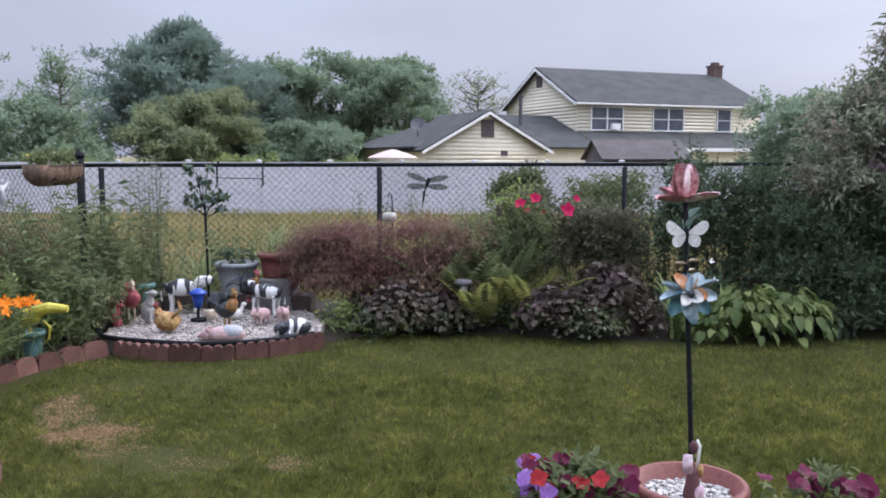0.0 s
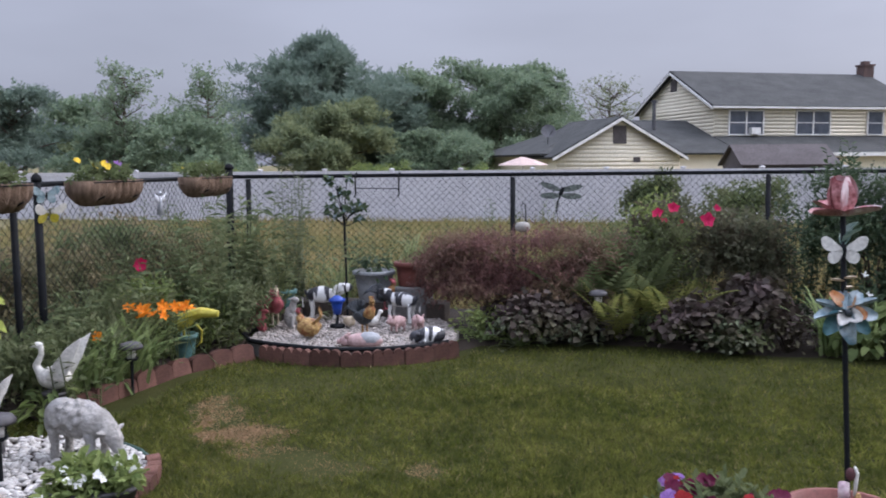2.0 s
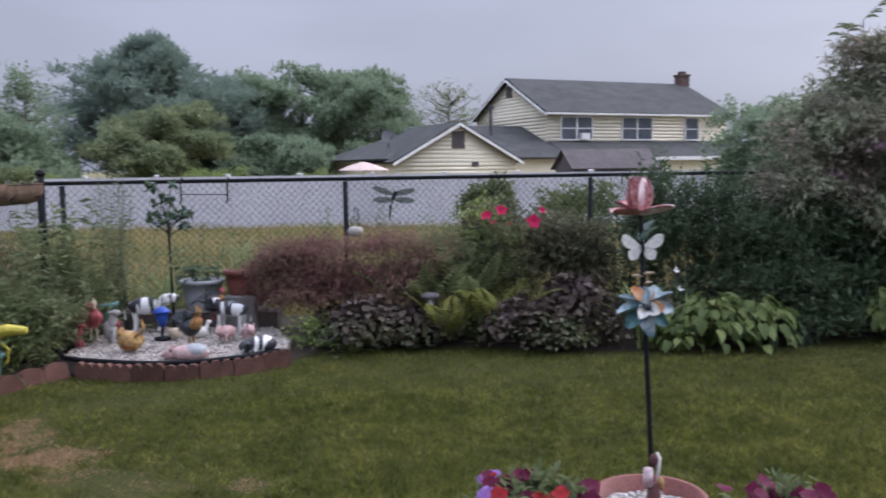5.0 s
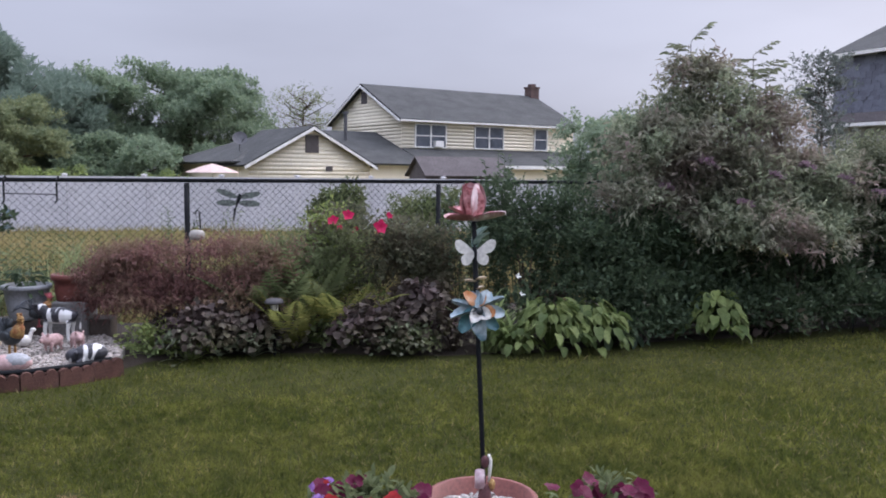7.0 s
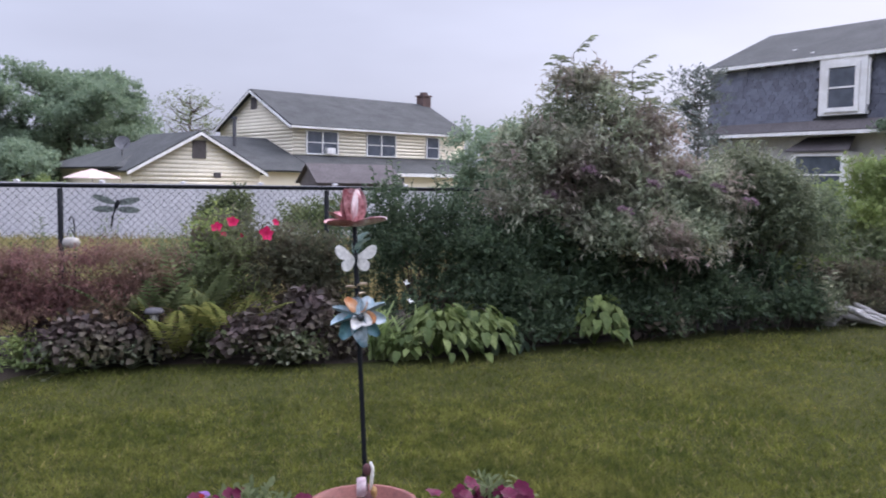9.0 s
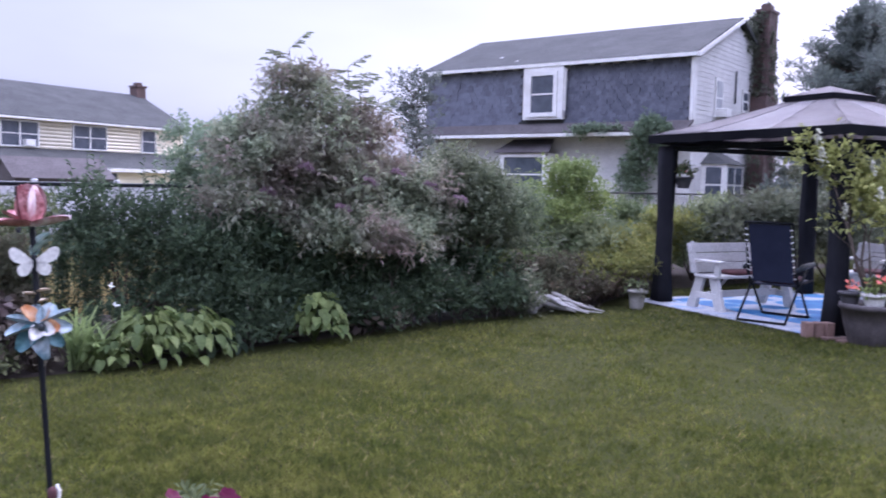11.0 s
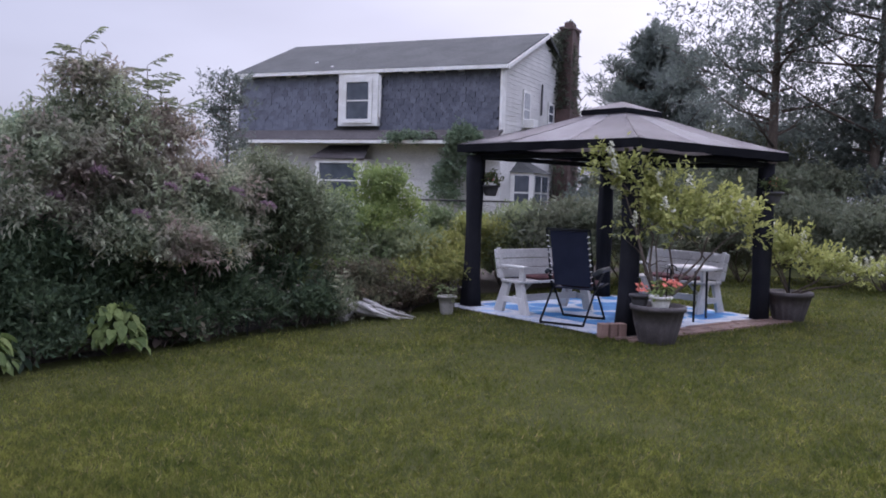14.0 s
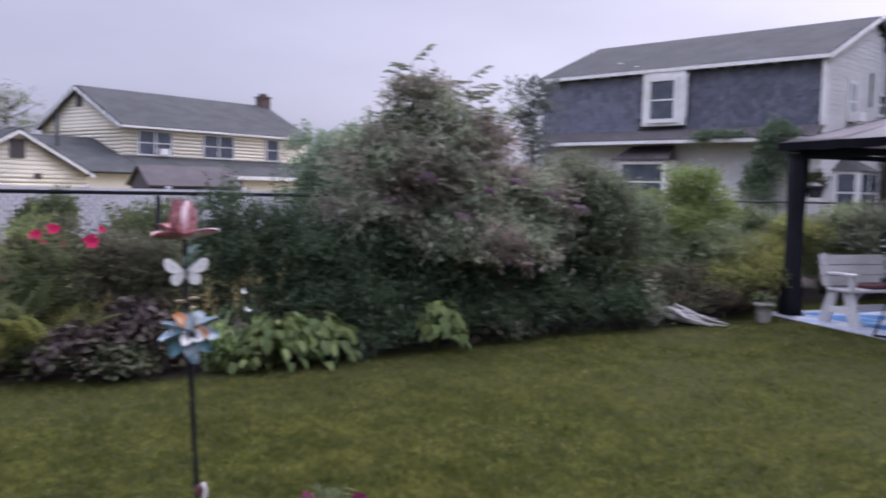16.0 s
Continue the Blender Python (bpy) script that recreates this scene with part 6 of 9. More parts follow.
def rooster(bm, use):
    use(2)
    for s in (1, -1):
        tube(bm, [(0, 0.02 * s, 0.0), (0, 0.02 * s, 0.09)], 0.008, 6)
        tube(bm, [(0.03, 0.02 * s, 0.004), (-0.02, 0.02 * s, 0.006)], 0.006, 5)
    use(0)
    blob(bm, (0, 0, 0.135), (0.085, 0.055, 0.06), m=pose(0, 0, 0, 0, -20, 0))
    use(1)
    tube(bm, [(0.045, 0, 0.15), (0.075, 0, 0.205), (0.085, 0, 0.25)], [0.048, 0.034, 0.022], 10)
    use(0)
    for s in (1, -1):
        blob(bm, (-0.015, 0.05 * s, 0.14), (0.06, 0.014, 0.035), 10)
    for k in range(7):
        a = radians(20 + 15 * k)
        tube(bm, [(-0.06, 0.008 * (k - 4), 0.16), (-0.06 - 0.09 * math.cos(a), 0.01 * (k - 4), 0.17 + 0.08 * math.sin(a)), (-0.09 - 0.13 * math.cos(a), 0.012 * (k - 4), 0.12 + 0.09 * math.sin(a))], [0.014, 0.014, 0.004], 6)
    use(2)
    blob(bm, (0.088, 0, 0.262), (0.024, 0.017, 0.022), 10)
    tube(bm, [(0.105, 0, 0.262), (0.128, 0, 0.256)], [0.008, 0.001], 6)
    for k in range(4):
        blob(bm, (0.1 - 0.014 * k, 0, 0.288 - 0.002 * k), (0.008, 0.004, 0.013), 6)
    blob(bm, (0.104, 0, 0.236), (0.008, 0.008, 0.015), 6)


def hen(bm, use):
    use(0)
    blob(bm, (0, 0, 0.085), (0.11, 0.08, 0.085))
    tube(bm, [(0.06, 0, 0.12), (0.09, 0, 0.18), (0.095, 0, 0.205)], [0.045, 0.032, 0.022], 10)
    for k in range(7):
        tube(bm, [(-0.06, 0.012 * (k - 3), 0.12), (-0.1 - 0.01 * k, 0.02 * (k - 3), 0.2), (-0.07 - 0.012 * k, 0.026 * (k - 3), 0.27)], [0.014, 0.009, 0.002], 5)
    for s in (1, -1):
        blob(bm, (-0.02, 0.075 * s, 0.09), (0.07, 0.014, 0.045), 10)
    use(1)
    blob(bm, (0.1, 0, 0.22), (0.02, 0.015, 0.02), 8)
    tube(bm, [(0.115, 0, 0.22), (0.135, 0, 0.214)], [0.007, 0.001], 5)
    for k in range(3):
        blob(bm, (0.108 - 0.013 * k, 0, 0.242), (0.007, 0.004, 0.01), 6)


def pig(bm, use):
    four_legs(bm, 0.05, 0.03, 0.06, 0.014)
    blob(bm, (0, 0, 0.085), (0.09, 0.052, 0.052))
    blob(bm, (0.085, 0, 0.1), (0.042, 0.04, 0.04))
    tube(bm, [(0.115, 0, 0.095), (0.14, 0, 0.095)], [0.018, 0.017], 8)
    for s in (1, -1):
        blob(bm, (0.085, 0.03 * s, 0.142), (0.014, 0.012, 0.018), 6)


def sow_lying(bm, use):
    use(0)
    blob(bm, (0, 0, 0.06), (0.16, 0.085, 0.065))
    blob(bm, (-0.15, 0, 0.055), (0.06, 0.05, 0.045))
    tube(bm, [(-0.19, 0, 0.05), (-0.225, 0, 0.05)], [0.022, 0.02], 8)
    use(1)
    blob(bm, (0.04, 0.0, 0.075), (0.11, 0.082, 0.06))
    use(0)
    for s in (1, -1):
        blob(bm, (-0.14, 0.04 * s, 0.1), (0.02, 0.014, 0.02), 6)


def duck(bm, use):
    blob(bm, (0, 0, 0.05), (0.075, 0.042, 0.048))
    tube(bm, [(0.05, 0, 0.06), (0.07, 0, 0.11), (0.08, 0, 0.13)], [0.022, 0.015, 0.016], 8)
    blob(bm, (0.085, 0, 0.135), (0.026, 0.018, 0.018), 8)
    tube(bm, [(-0.05, 0, 0.06), (-0.1, 0, 0.1)], [0.02, 0.004], 6)


def lamb_sitting(bm, use):
    blob(bm, (0, 0, 0.1), (0.06, 0.055, 0.1))
    tube(bm, [(0.03, 0, 0.16), (0.045, 0, 0.24)], [0.04, 0.03], 8)
    blob(bm, (0.07, 0, 0.265), (0.048, 0.03, 0.03))
    for s in (1, -1):
        tube(bm, [(0.05, 0.03 * s, 0.12), (0.06, 0.03 * s, 0.0)], 0.015, 6)
        blob(bm, (0.04, 0.045 * s, 0.275), (0.012, 0.024, 0.01), 6)


def grazing_lamb(bm, use):
    four_legs(bm, 0.145, 0.055, 0.19, 0.026)
    blob(bm, (0, 0, 0.26), (0.215, 0.1, 0.105), 20)
    blob(bm, (-0.12, 0, 0.27), (0.11, 0.1, 0.11), 16)
    blob(bm, (0.13, 0, 0.25), (0.11, 0.095, 0.1), 16)
    tube(bm, [(0.17, 0, 0.27), (0.24, 0, 0.22), (0.27, 0, 0.17)], [0.075, 0.06, 0.055], 12)
    blob(bm, (0.285, 0.0, 0.165), (0.055, 0.05, 0.06), 14)
    tube(bm, [(0.29, 0, 0.15), (0.315, 0, 0.085)], [0.045, 0.03], 12)
    curl = np.random.default_rng(15)       # the curls of its fleece
    for d in sphere_dirs(curl, 190):
        blob(bm, (0.2 * d[0] - 0.01, 0.105 * d[1], 0.26 + 0.108 * d[2]), (curl.uniform(0.014, 0.024),) * 3, 6)
    for s in (1, -1):
        blob(bm, (0.255, 0.075 * s, 0.215), (0.02, 0.045, 0.014), 8, pose(0, 0, 0, 20 * s, 0, 0))
    tube(bm, [(-0.21, 0, 0.3), (-0.25, 0, 0.22), (-0.245, 0, 0.15)], [0.025, 0.025, 0.018], 8)


BED_Z = 0.13
statue("cow_figure", "small black-and-white standing cow figure on the pebbles", (-2.86, 7.86, BED_Z), 12, cow, [M["hide"]], 0.008).scale = (1.05, 1.05, 1.1)
statue("cow_figure", "small black-and-white cow figure turned aside", (-2.05, 7.8, BED_Z), 165, cow, [M["dark_hide"]], 0.008)
statue("calf_figure", "small lying black-and-white calf figure", (-1.58, 6.92, BED_Z - 0.01), 200, calf_lying, [M["calf_hide"]], 0.006).scale = (1.1, 1.2, 1.3)
statue("rooster_figure", "black and golden rooster figure on the pebbles", (-2.22, 7.14, BED_Z), -35, rooster, [M["black_resin"], M["gold_resin"], M["gold_resin"]]).scale = (1.2, 1.2, 1.2)
statue("rooster_figure", "yellow rooster figure behind the others", (-2.25, 7.9, BED_Z + 0.1), 20, rooster, [M["black_resin"], M["gold_resin"], M["red_resin"]])
statue("rooster_figure", "tall red rooster figure among flower pots", (-3.12, 7.3, BED_Z + 0.04), -60, rooster, [M["red_resin"], M["red_resin"], M["tan_resin"]]).scale = (1.25, 1.25, 1.25)
statue("hen_figure", "golden-brown hen figure with upright tail", (-2.68, 6.98, BED_Z), 170, hen, [M["gold_resin"], M["red_resin"]]).scale = (1.0, 1.0, 1.0)
statue("lamb_figure", "grey sitting lamb figure beside the rooster", (-3.0, 7.35, BED_Z), -20, lamb_sitting, [M["white_stone"]], 0.008)
statue("pig_figure", "small pink pig figure on the pebbles", (-1.98, 7.38, BED_Z), -120, pig, [M["pink"]], 0.006)
statue("pig_figure", "small pink pig figure on the pebbles", (-1.82, 7.45, BED_Z), -60, pig, [M["pink"]], 0.006)
statue("sow_figure", "pink and grey sow figure lying at the edge", (-2.1, 6.72, BED_Z - 0.02), 4, sow_lying, [M["pink"], M["grey_pot"]])
statue("duck_figure", "white duck figure on the pebbles", (-2.28, 7.55, BED_Z), 20, duck, [M["swan_white"]], 0.006)
statue("duck_figure", "tan duck figure on the pebbles", (-2.48, 7.5, BED_Z), -30, duck, [M["tan_resin"]], 0.006)
statue("rabbit_figure", "small brown figure among the flower pots", (-3.2, 7.15, BED_Z), 0, lamb_sitting, [M["red_resin"]], 0.008).scale = (0.7, 0.7, 0.7)


def pot(name, label, at, r0, r1, h, mat, rim=0.02, flutes=0, category="plant pot", fill=True, deep=0.05):
    """A tapered pot with a rim and earth in it."""
    t = thing(name, label, category, at)
    bm = bmesh.new()
    n = 96 if flutes else 24
    lathe(bm, [(r0 * 0.95, 0), (r0, 0.01), (r0 + (r1 - r0) * 0.5, h * 0.5), (r1 - 0.008, h - rim * 2), (r1 + 0.012, h - rim * 2), (r1 + 0.016, h - rim * 0.4), (r1 + 0.006, h), (r1 - 0.016, h), (r1 - 0.022, h - deep), (0.02, h - deep)], n, wobble=0.05 if flutes else 0, flutes=flutes)
    if flutes:
        for v in bm.verts:
            if v.co.z > h - rim * 2.5:
                a = math.atan2(v.co.y, v.co.x)
                v.co.x, v.co.y = v.co.x / (1 + 0.05 * math.cos(a * flutes)), v.co.y / (1 + 0.05 * math.cos(a * flutes))
    part("body", bm, mat, t, smooth=True)
    if fill:
        bm = bmesh.new()
        lathe(bm, [(r1 - 0.024, h - deep - 0.01), (r1 - 0.03, h - deep + 0.015), (0.02, h - deep + 0.025)], 20)
        part("earth", bm, M["soil"], t)
    return t


# pebbles of the corner bed
def pebble_field(name, label, inside, box, n, z, size, seed, parent=None, mat="pebble_mix"):
    rng = np.random.default_rng(seed)
    ico = bmesh.new()
    bmesh.ops.create_icosphere(ico, subdivisions=1, radius=1.0)
    v0 = np.array([tuple(v.co) for v in ico.verts])
    f0 = np.array([[v.index for v in f.verts] for f in ico.faces])
    ico.free()
    pts = []
    while len(pts) < n:
        x, y = rng.uniform(box[0], box[1]), rng.uniform(box[2], box[3])
        if inside(x, y):
            pts.append((x, y, z + rng.uniform(-0.006, 0.01)))
    P = np.array(pts)
    S = size * rng.uniform(0.5, 1.3, (n, 1, 1)) * np.array([1.2, 0.9, 0.6])
    a = rng.uniform(0, 6.28, n)
    R = np.zeros((n, 3, 3))
    R[:, 0, 0], R[:, 0, 1], R[:, 1, 0], R[:, 1, 1], R[:, 2, 2] = np.cos(a), -np.sin(a), np.sin(a), np.cos(a), 1
    V = np.einsum("nij,nkj->nki", R, v0[None] * S * (1 + 0.15 * rng.normal(size=(n, len(v0), 1)))) + P[:, None]
    F = f0[None] + (np.arange(n) * len(v0))[:, None, None]
    ob = np_mesh(name, V.reshape(-1, 3), F.reshape(-1, 3), M[mat], parent)
    return tagged(ob, label, "pebbles", kind="stuff")


def pebble_material(name, shades):
    m, nt, bs = nodes_of(name)
    geo = nt.nodes.new("ShaderNodeNewGeometry")
    col = ramp(nt, geo.outputs["Random Per Island"], shades)
    n = noise_of(nt, 60.0, 3.0)
    col = mixc(nt, 1.0, col, ramp(nt, n, [(0.3, (0.8, 0.8, 0.8)), (0.7, (1.1, 1.1, 1.1))]), "MULTIPLY")
    nt.links.new(col, bs.inputs["Base Color"])
    bs.inputs["Roughness"].default_value = 0.65
    return m


M["pebble_mix"] = pebble_material("mixed_pale_pebbles", [(0.0, (0.16, 0.135, 0.115)), (0.2, (0.27, 0.238, 0.21)), (1.0, (0.4, 0.36, 0.325))])
M["marble"] = pebble_material("white_marble_pebbles", [(0.0, (0.2, 0.18, 0.16)), (0.12, (0.33, 0.315, 0.29)), (1.0, (0.5, 0.485, 0.455))])
CORNER = [(-3.2, 6.85), (-2.95, 6.68), (-2.54, 6.57), (-2.25, 6.54), (-1.92, 6.62), (-1.64, 6.77), (-1.42, 7.0), (-1.45, 7.5), (-1.75, 8.1), (-2.9, 8.25), (-3.3, 7.6)]


def in_poly(poly):
    def f(x, y):
        c = False
        for (x0, y0), (x1, y1) in zip(poly, poly[1:] + poly[:1]):
            if (y0 > y) != (y1 > y) and x < (x1 - x0) * (y - y0) / (y1 - y0) + x0:
                c = not c
        return c
    return f


bm = bmesh.new()
solid(bm, [(x, y, -0.05) for x, y in CORNER], (0, 0, 0.16))
tagged(part("pebble_base", bm, M["pebble"], None), "raised gravel base of the corner bed", "gravel bed", kind="structure")
pebble_field("pebbles", "white marble pebbles covering the corner bed", in_poly(CORNER), (-3.35, -1.4, 6.5, 8.3), 5200, 0.113, 0.0145, 3)

M["old_stone"] = surface("old_stone", (0.13, 0.125, 0.12), (0.22, 0.21, 0.2), 6.0, 0.9, 40.0, 0.5, 0.006, stain=(0.1, 0.1, 0.085))
# back ledge, pots and plinths in the corner
bm = bmesh.new()
block(bm, (-3.3, 8.08, 0.0), (-1.7, 8.36, 0.26), bevel=0.01)
tagged(part("timber_ledge", bm, M["timber"], None), "dark timber ledge at the back of the bed", "ledge")
pot("flower_pot", "large grey plastic planter with dark leaves", (-2.44, 8.2, 0.26), 0.15, 0.2, 0.31, M["grey_pot"])
rosette("potted_plant", "dark leafy plant in the grey planter", (-2.44, 8.2, 0.54), 60, 0.09, M["dark_shrub"], 200, 0.17, 0.14, 0.5, OVAL)
bm = bmesh.new()
block(bm, (-2.2, 8.05, 0.1), (-1.88, 8.4, 0.42), bevel=0.012)
tagged(part("stone_plinth", bm, M["old_stone"], None), "weathered grey stone block under a pot", "plinth")
pot("terracotta_pot", "terracotta pot on a stone block", (-2.06, 8.22, 0.42), 0.13, 0.16, 0.24, M["terracotta"], 0.025)
tuft("potted_grass", "thin green stems in the terracotta pot", (-2.06, 8.22, 0.62), 40, 0.4, 0.012, M["reed"], 201, 0.45)
pot("teal_pot", "teal plastic pot with reed leaves", (-3.28, 7.9, 0.2), 0.09, 0.12, 0.2, M["teal"])
bm = bmesh.new()
block(bm, (-3.42, 7.75, 0.0), (-3.14, 8.04, 0.2), bevel=0.012)
tagged(part("stone_plinth", bm, M["timber"], None), "dark block under the teal pot", "plinth")
pot("red_pot", "small red clay pot", (-3.35, 7.45, 0.14), 0.09, 0.12, 0.2, M["red_resin"])
rosette("potted_plant", "green leaves beside the red pot", (-3.3, 7.2, 0.1), 40, 0.1, M["green"], 202, 0.14, 0.16, 0.5, OVAL)


def flower_tree():
    t = thing("metal_flower_tree", "dark metal garden stake topped by leaves and blue flowers", "garden stake", (-2.66, 7.95, 0.1))
    bm = bmesh.new()
    tube(bm, [(0.02, 0, -0.1), (0.01, 0, 0.6), (0, 0, 1.02)], 0.012, 8)
    part("pole", bm, M["black_metal"], t)
    rng = random.Random(7)
    tips = []
    for k in range(16):
        bm = bmesh.new()
        a, r = rng.uniform(0, 6.28), rng.uniform(0.1, 0.21)
        tip = Vector((r * math.cos(a), r * math.sin(a) * 0.6, rng.uniform(0.98, 1.4)))
        tube(bm, [(0, 0, 0.9 + 0.01 * k), (tip.x * 0.5, tip.y * 0.5, tip.z - 0.05), tip], [0.006, 0.004, 0.003], 5)
        part("branch", bm, M["black_metal"], t)
        tips.append(tip)
    g = np.random.default_rng(9)
    P = np.array([tuple(tp) for tp in tips for _ in range(9)])
    D = g.normal(size=P.shape)
    leaves("leaf_spray", P, D, sphere_dirs(g, len(P)), np.full(len(P), 0.07), np.full(len(P), 0.042), OVAL, M["dark_shrub"], t)
    petals("flower", [tuple(tp) for tp in tips], 0.03, 6, M["petal_blue"], t, 3, 0.3, 0.7)
    return t


flower_tree()


def blue_lantern():
    t = thing("bird_feeder", "small cobalt-blue lantern on the pebbles", "lantern", (-2.58, 7.46, BED_Z))
    bm = bmesh.new()
    lathe(bm, [(0.07, 0), (0.07, 0.02), (0.015, 0.03), (0.012, 0.12)], 16)
    part("stand", bm, M["black_metal"], t, smooth=True)
    bm = bmesh.new()
    lathe(bm, [(0.035, 0.12), (0.05, 0.2), (0.056, 0.24)], 16)
    part("cup", bm, M["blue"], t, smooth=True)
    bm = bmesh.new()
    lathe(bm, [(0.078, 0.24), (0.078, 0.255), (0.03, 0.29), (0.005, 0.295)], 16)
    part("roof", bm, M["blue"], t, smooth=True)


blue_lantern()


# scalloped brick edging
def scallop_mesh(w, h, d, lobes):
    bm = bmesh.new()
    pts = [(0, 0, 0)]
    for k in range(lobes):
        for j in range(7):
            a = math.pi * (1 - j / 6)
            pts.append((w * (k + 0.5 + 0.48 * math.cos(a)) / lobes, 0, h * 0.75 + h * 0.25 * math.sin(a)))
    pts.append((w, 0, 0))
    solid(bm, pts, (0, d, 0))
    bmesh.ops.recalc_face_normals(bm, faces=bm.faces[:])
    me = bpy.data.meshes.new("brick")
    bm.to_mesh(me)
    bm.free()
    me.materials.append(M["brick"])
    return me


def edging(name, label, line, w, h, d, lobes, gap=0.008, seed=1, lean=0.0, jitter=2.0):
    t = thing(name, label, "edging", kind="structure")
    me = scallop_mesh(w, h, d, lobes)
    rng = random.Random(seed)
    L = [Vector((*p, 0)) for p in line]
    lens = [(b - a).length for a, b in zip(L, L[1:])]
    s, total = 0.0, sum(lens)

    def point(s):
        for a, b, l in zip(L, L[1:], lens):
            if s <= l:
                return a.lerp(b, s / l)
            s -= l
        return L[-1]
    while s + w * 0.6 < total:
        a, b = point(s), point(min(s + w, total))
        dr = b - a
        ob = new("brick", me)
        ob.parent = t
        ob.matrix_basis = pose(a.x, a.y, -0.02 + rng.uniform(-0.008, 0.008), lean + rng.uniform(-jitter, jitter), rng.uniform(-jitter, jitter), math.degrees(math.atan2(dr.y, dr.x)))
        s += w + gap
    return t


edging("brick_edging", "scalloped red concrete edging of the corner bed", [(-2.98, 6.6), (-2.54, 6.46), (-2.25, 6.44), (-1.92, 6.51), (-1.62, 6.67), (-1.38, 6.92)], 0.255, 0.155, 0.05, 3)
bm = bmesh.new()
tube(bm, [(x, y, 0.132) for x, y in ((-3.3, 7.5), (-3.28, 6.95), (-3.12, 6.74), (-2.95, 6.655), (-2.54, 6.545), (-2.25, 6.52), (-1.92, 6.595), (-1.66, 6.74), (-1.44, 6.97))], 0.02, 6)
tagged(part("plastic_edging", bm, M["black_metal"], None, smooth=True), "dark plastic edging strip inside the red bricks", "edging")
edging("brick_edging", "row of leaning red edging bricks along the border", [(-3.52, 4.9), (-3.45, 5.3), (-3.34, 6.05), (-3.12, 6.5), (-2.99, 6.66)], 0.2, 0.15, 0.07, 1, 0.003, 5, -8, 4)

# yellow fish planter ornament and green pot in the border
def bird(bm, use):
    blob(bm, (-0.06, 0, 0.02), (0.125, 0.05, 0.07), 14, pose(0, 0, 0, 0, -24, 0))
    blob(bm, (-0.15, 0, -0.04), (0.055, 0.04, 0.055), 12)
    tube(bm, [(-0.02, 0, 0.06), (0.1, 0, 0.095), (0.24, 0, 0.085)], [0.052, 0.046, 0.03], 8)
    tube(bm, [(0.06, -0.02, 0.0), (0.11, -0.03, -0.05), (0.1, -0.03, -0.14), (0.06, -0.03, -0.18)], [0.012, 0.014, 0.011, 0.005], 6)
    tube(bm, [(-0.05, 0, -0.02), (-0.05, 0, -0.1)], 0.014, 6)


statue("garden_bird", "yellow painted bird ornament perched on a green pot", (-3.44, 6.31, 0.345), 8, bird, [M["yellow_paint"]], 0.006)
pot("green_pot", "green plastic pot in the border", (-3.5, 6.33, 0.04), 0.07, 0.095, 0.22, M["teal"])


M["hydrangea_leaf"] = leafy("hydrangea_leaves", (0.22, 0.24, 0.07), (0.42, 0.425, 0.15), (0.28, 0.3, 0.1))
M["dark_green"] = surface("dark_green_plastic", (0.012, 0.04, 0.03), (0.02, 0.055, 0.042), 5.0, 0.5, 60.0, 0.1, 0.001)

# ---- pebble bed with the lamb ----
NEAR_C, NEAR_R = (-3.15, 3.7), (0.85, 0.72)


M["field_rock"] = surface("weathered_rock", (0.22, 0.195, 0.17), (0.33, 0.3, 0.265), 7.0, 0.9, 40.0, 1.0, 0.01, stain=(0.17, 0.15, 0.135))
M["old_white"] = surface("weathered_white_resin", (0.25, 0.235, 0.205), (0.34, 0.325, 0.29), 5.0, 0.7, 50.0, 0.2, 0.002, stain=(0.3, 0.28, 0.23))


def in_near(x, y):
    return ((x - NEAR_C[0]) / (NEAR_R[0] - 0.08)) ** 2 + ((y - NEAR_C[1]) / (NEAR_R[1] - 0.08)) ** 2 < 1


bm = bmesh.new()
solid(bm, [(NEAR_C[0] + (NEAR_R[0] - 0.05) * math.cos(a * 0.2618), NEAR_C[1] + (NEAR_R[1] - 0.05) * math.sin(a * 0.2618), -0.04) for a in range(24)], (0, 0, 0.075))
tagged(part("pebble_base", bm, M["soil"], None), "dark soil under the round pebble bed", "soil", kind="structure")
pebble_field("pebbles", "white marble pebbles of the round bed", in_near, (-4.0, -2.3, 2.95, 4.45), 3600, 0.045, 0.018, 6, mat="marble")
ring = [(NEAR_C[0] + NEAR_R[0] * math.cos(radians(a)), NEAR_C[1] + NEAR_R[1] * math.sin(radians(a))) for a in range(-60, 50, 11)]
edging("brick_edging", "ring of small red edging bricks round the pebbles", ring, 0.1, 0.1, 0.07, 1, 0.006, 9, 0, 3)
bm = bmesh.new()
tube(bm, [(NEAR_C[0] + (NEAR_R[0] - 0.05) * math.cos(radians(a)), NEAR_C[1] + (NEAR_R[1] - 0.05) * math.sin(radians(a)), 0.04) for a in range(-60, 100, 10)], 0.018, 8)
tagged(part("plastic_edging", bm, M["dark_green"], None, smooth=True), "green plastic edging strip inside the bricks", "edging")
statue("lamb_statue", "white cast-stone grazing lamb on the pebbles", (-2.88, 4.02, 0.05), -12, grazing_lamb, [M["white_stone"]], 0.009).scale = (0.9, 0.9, 0.86)


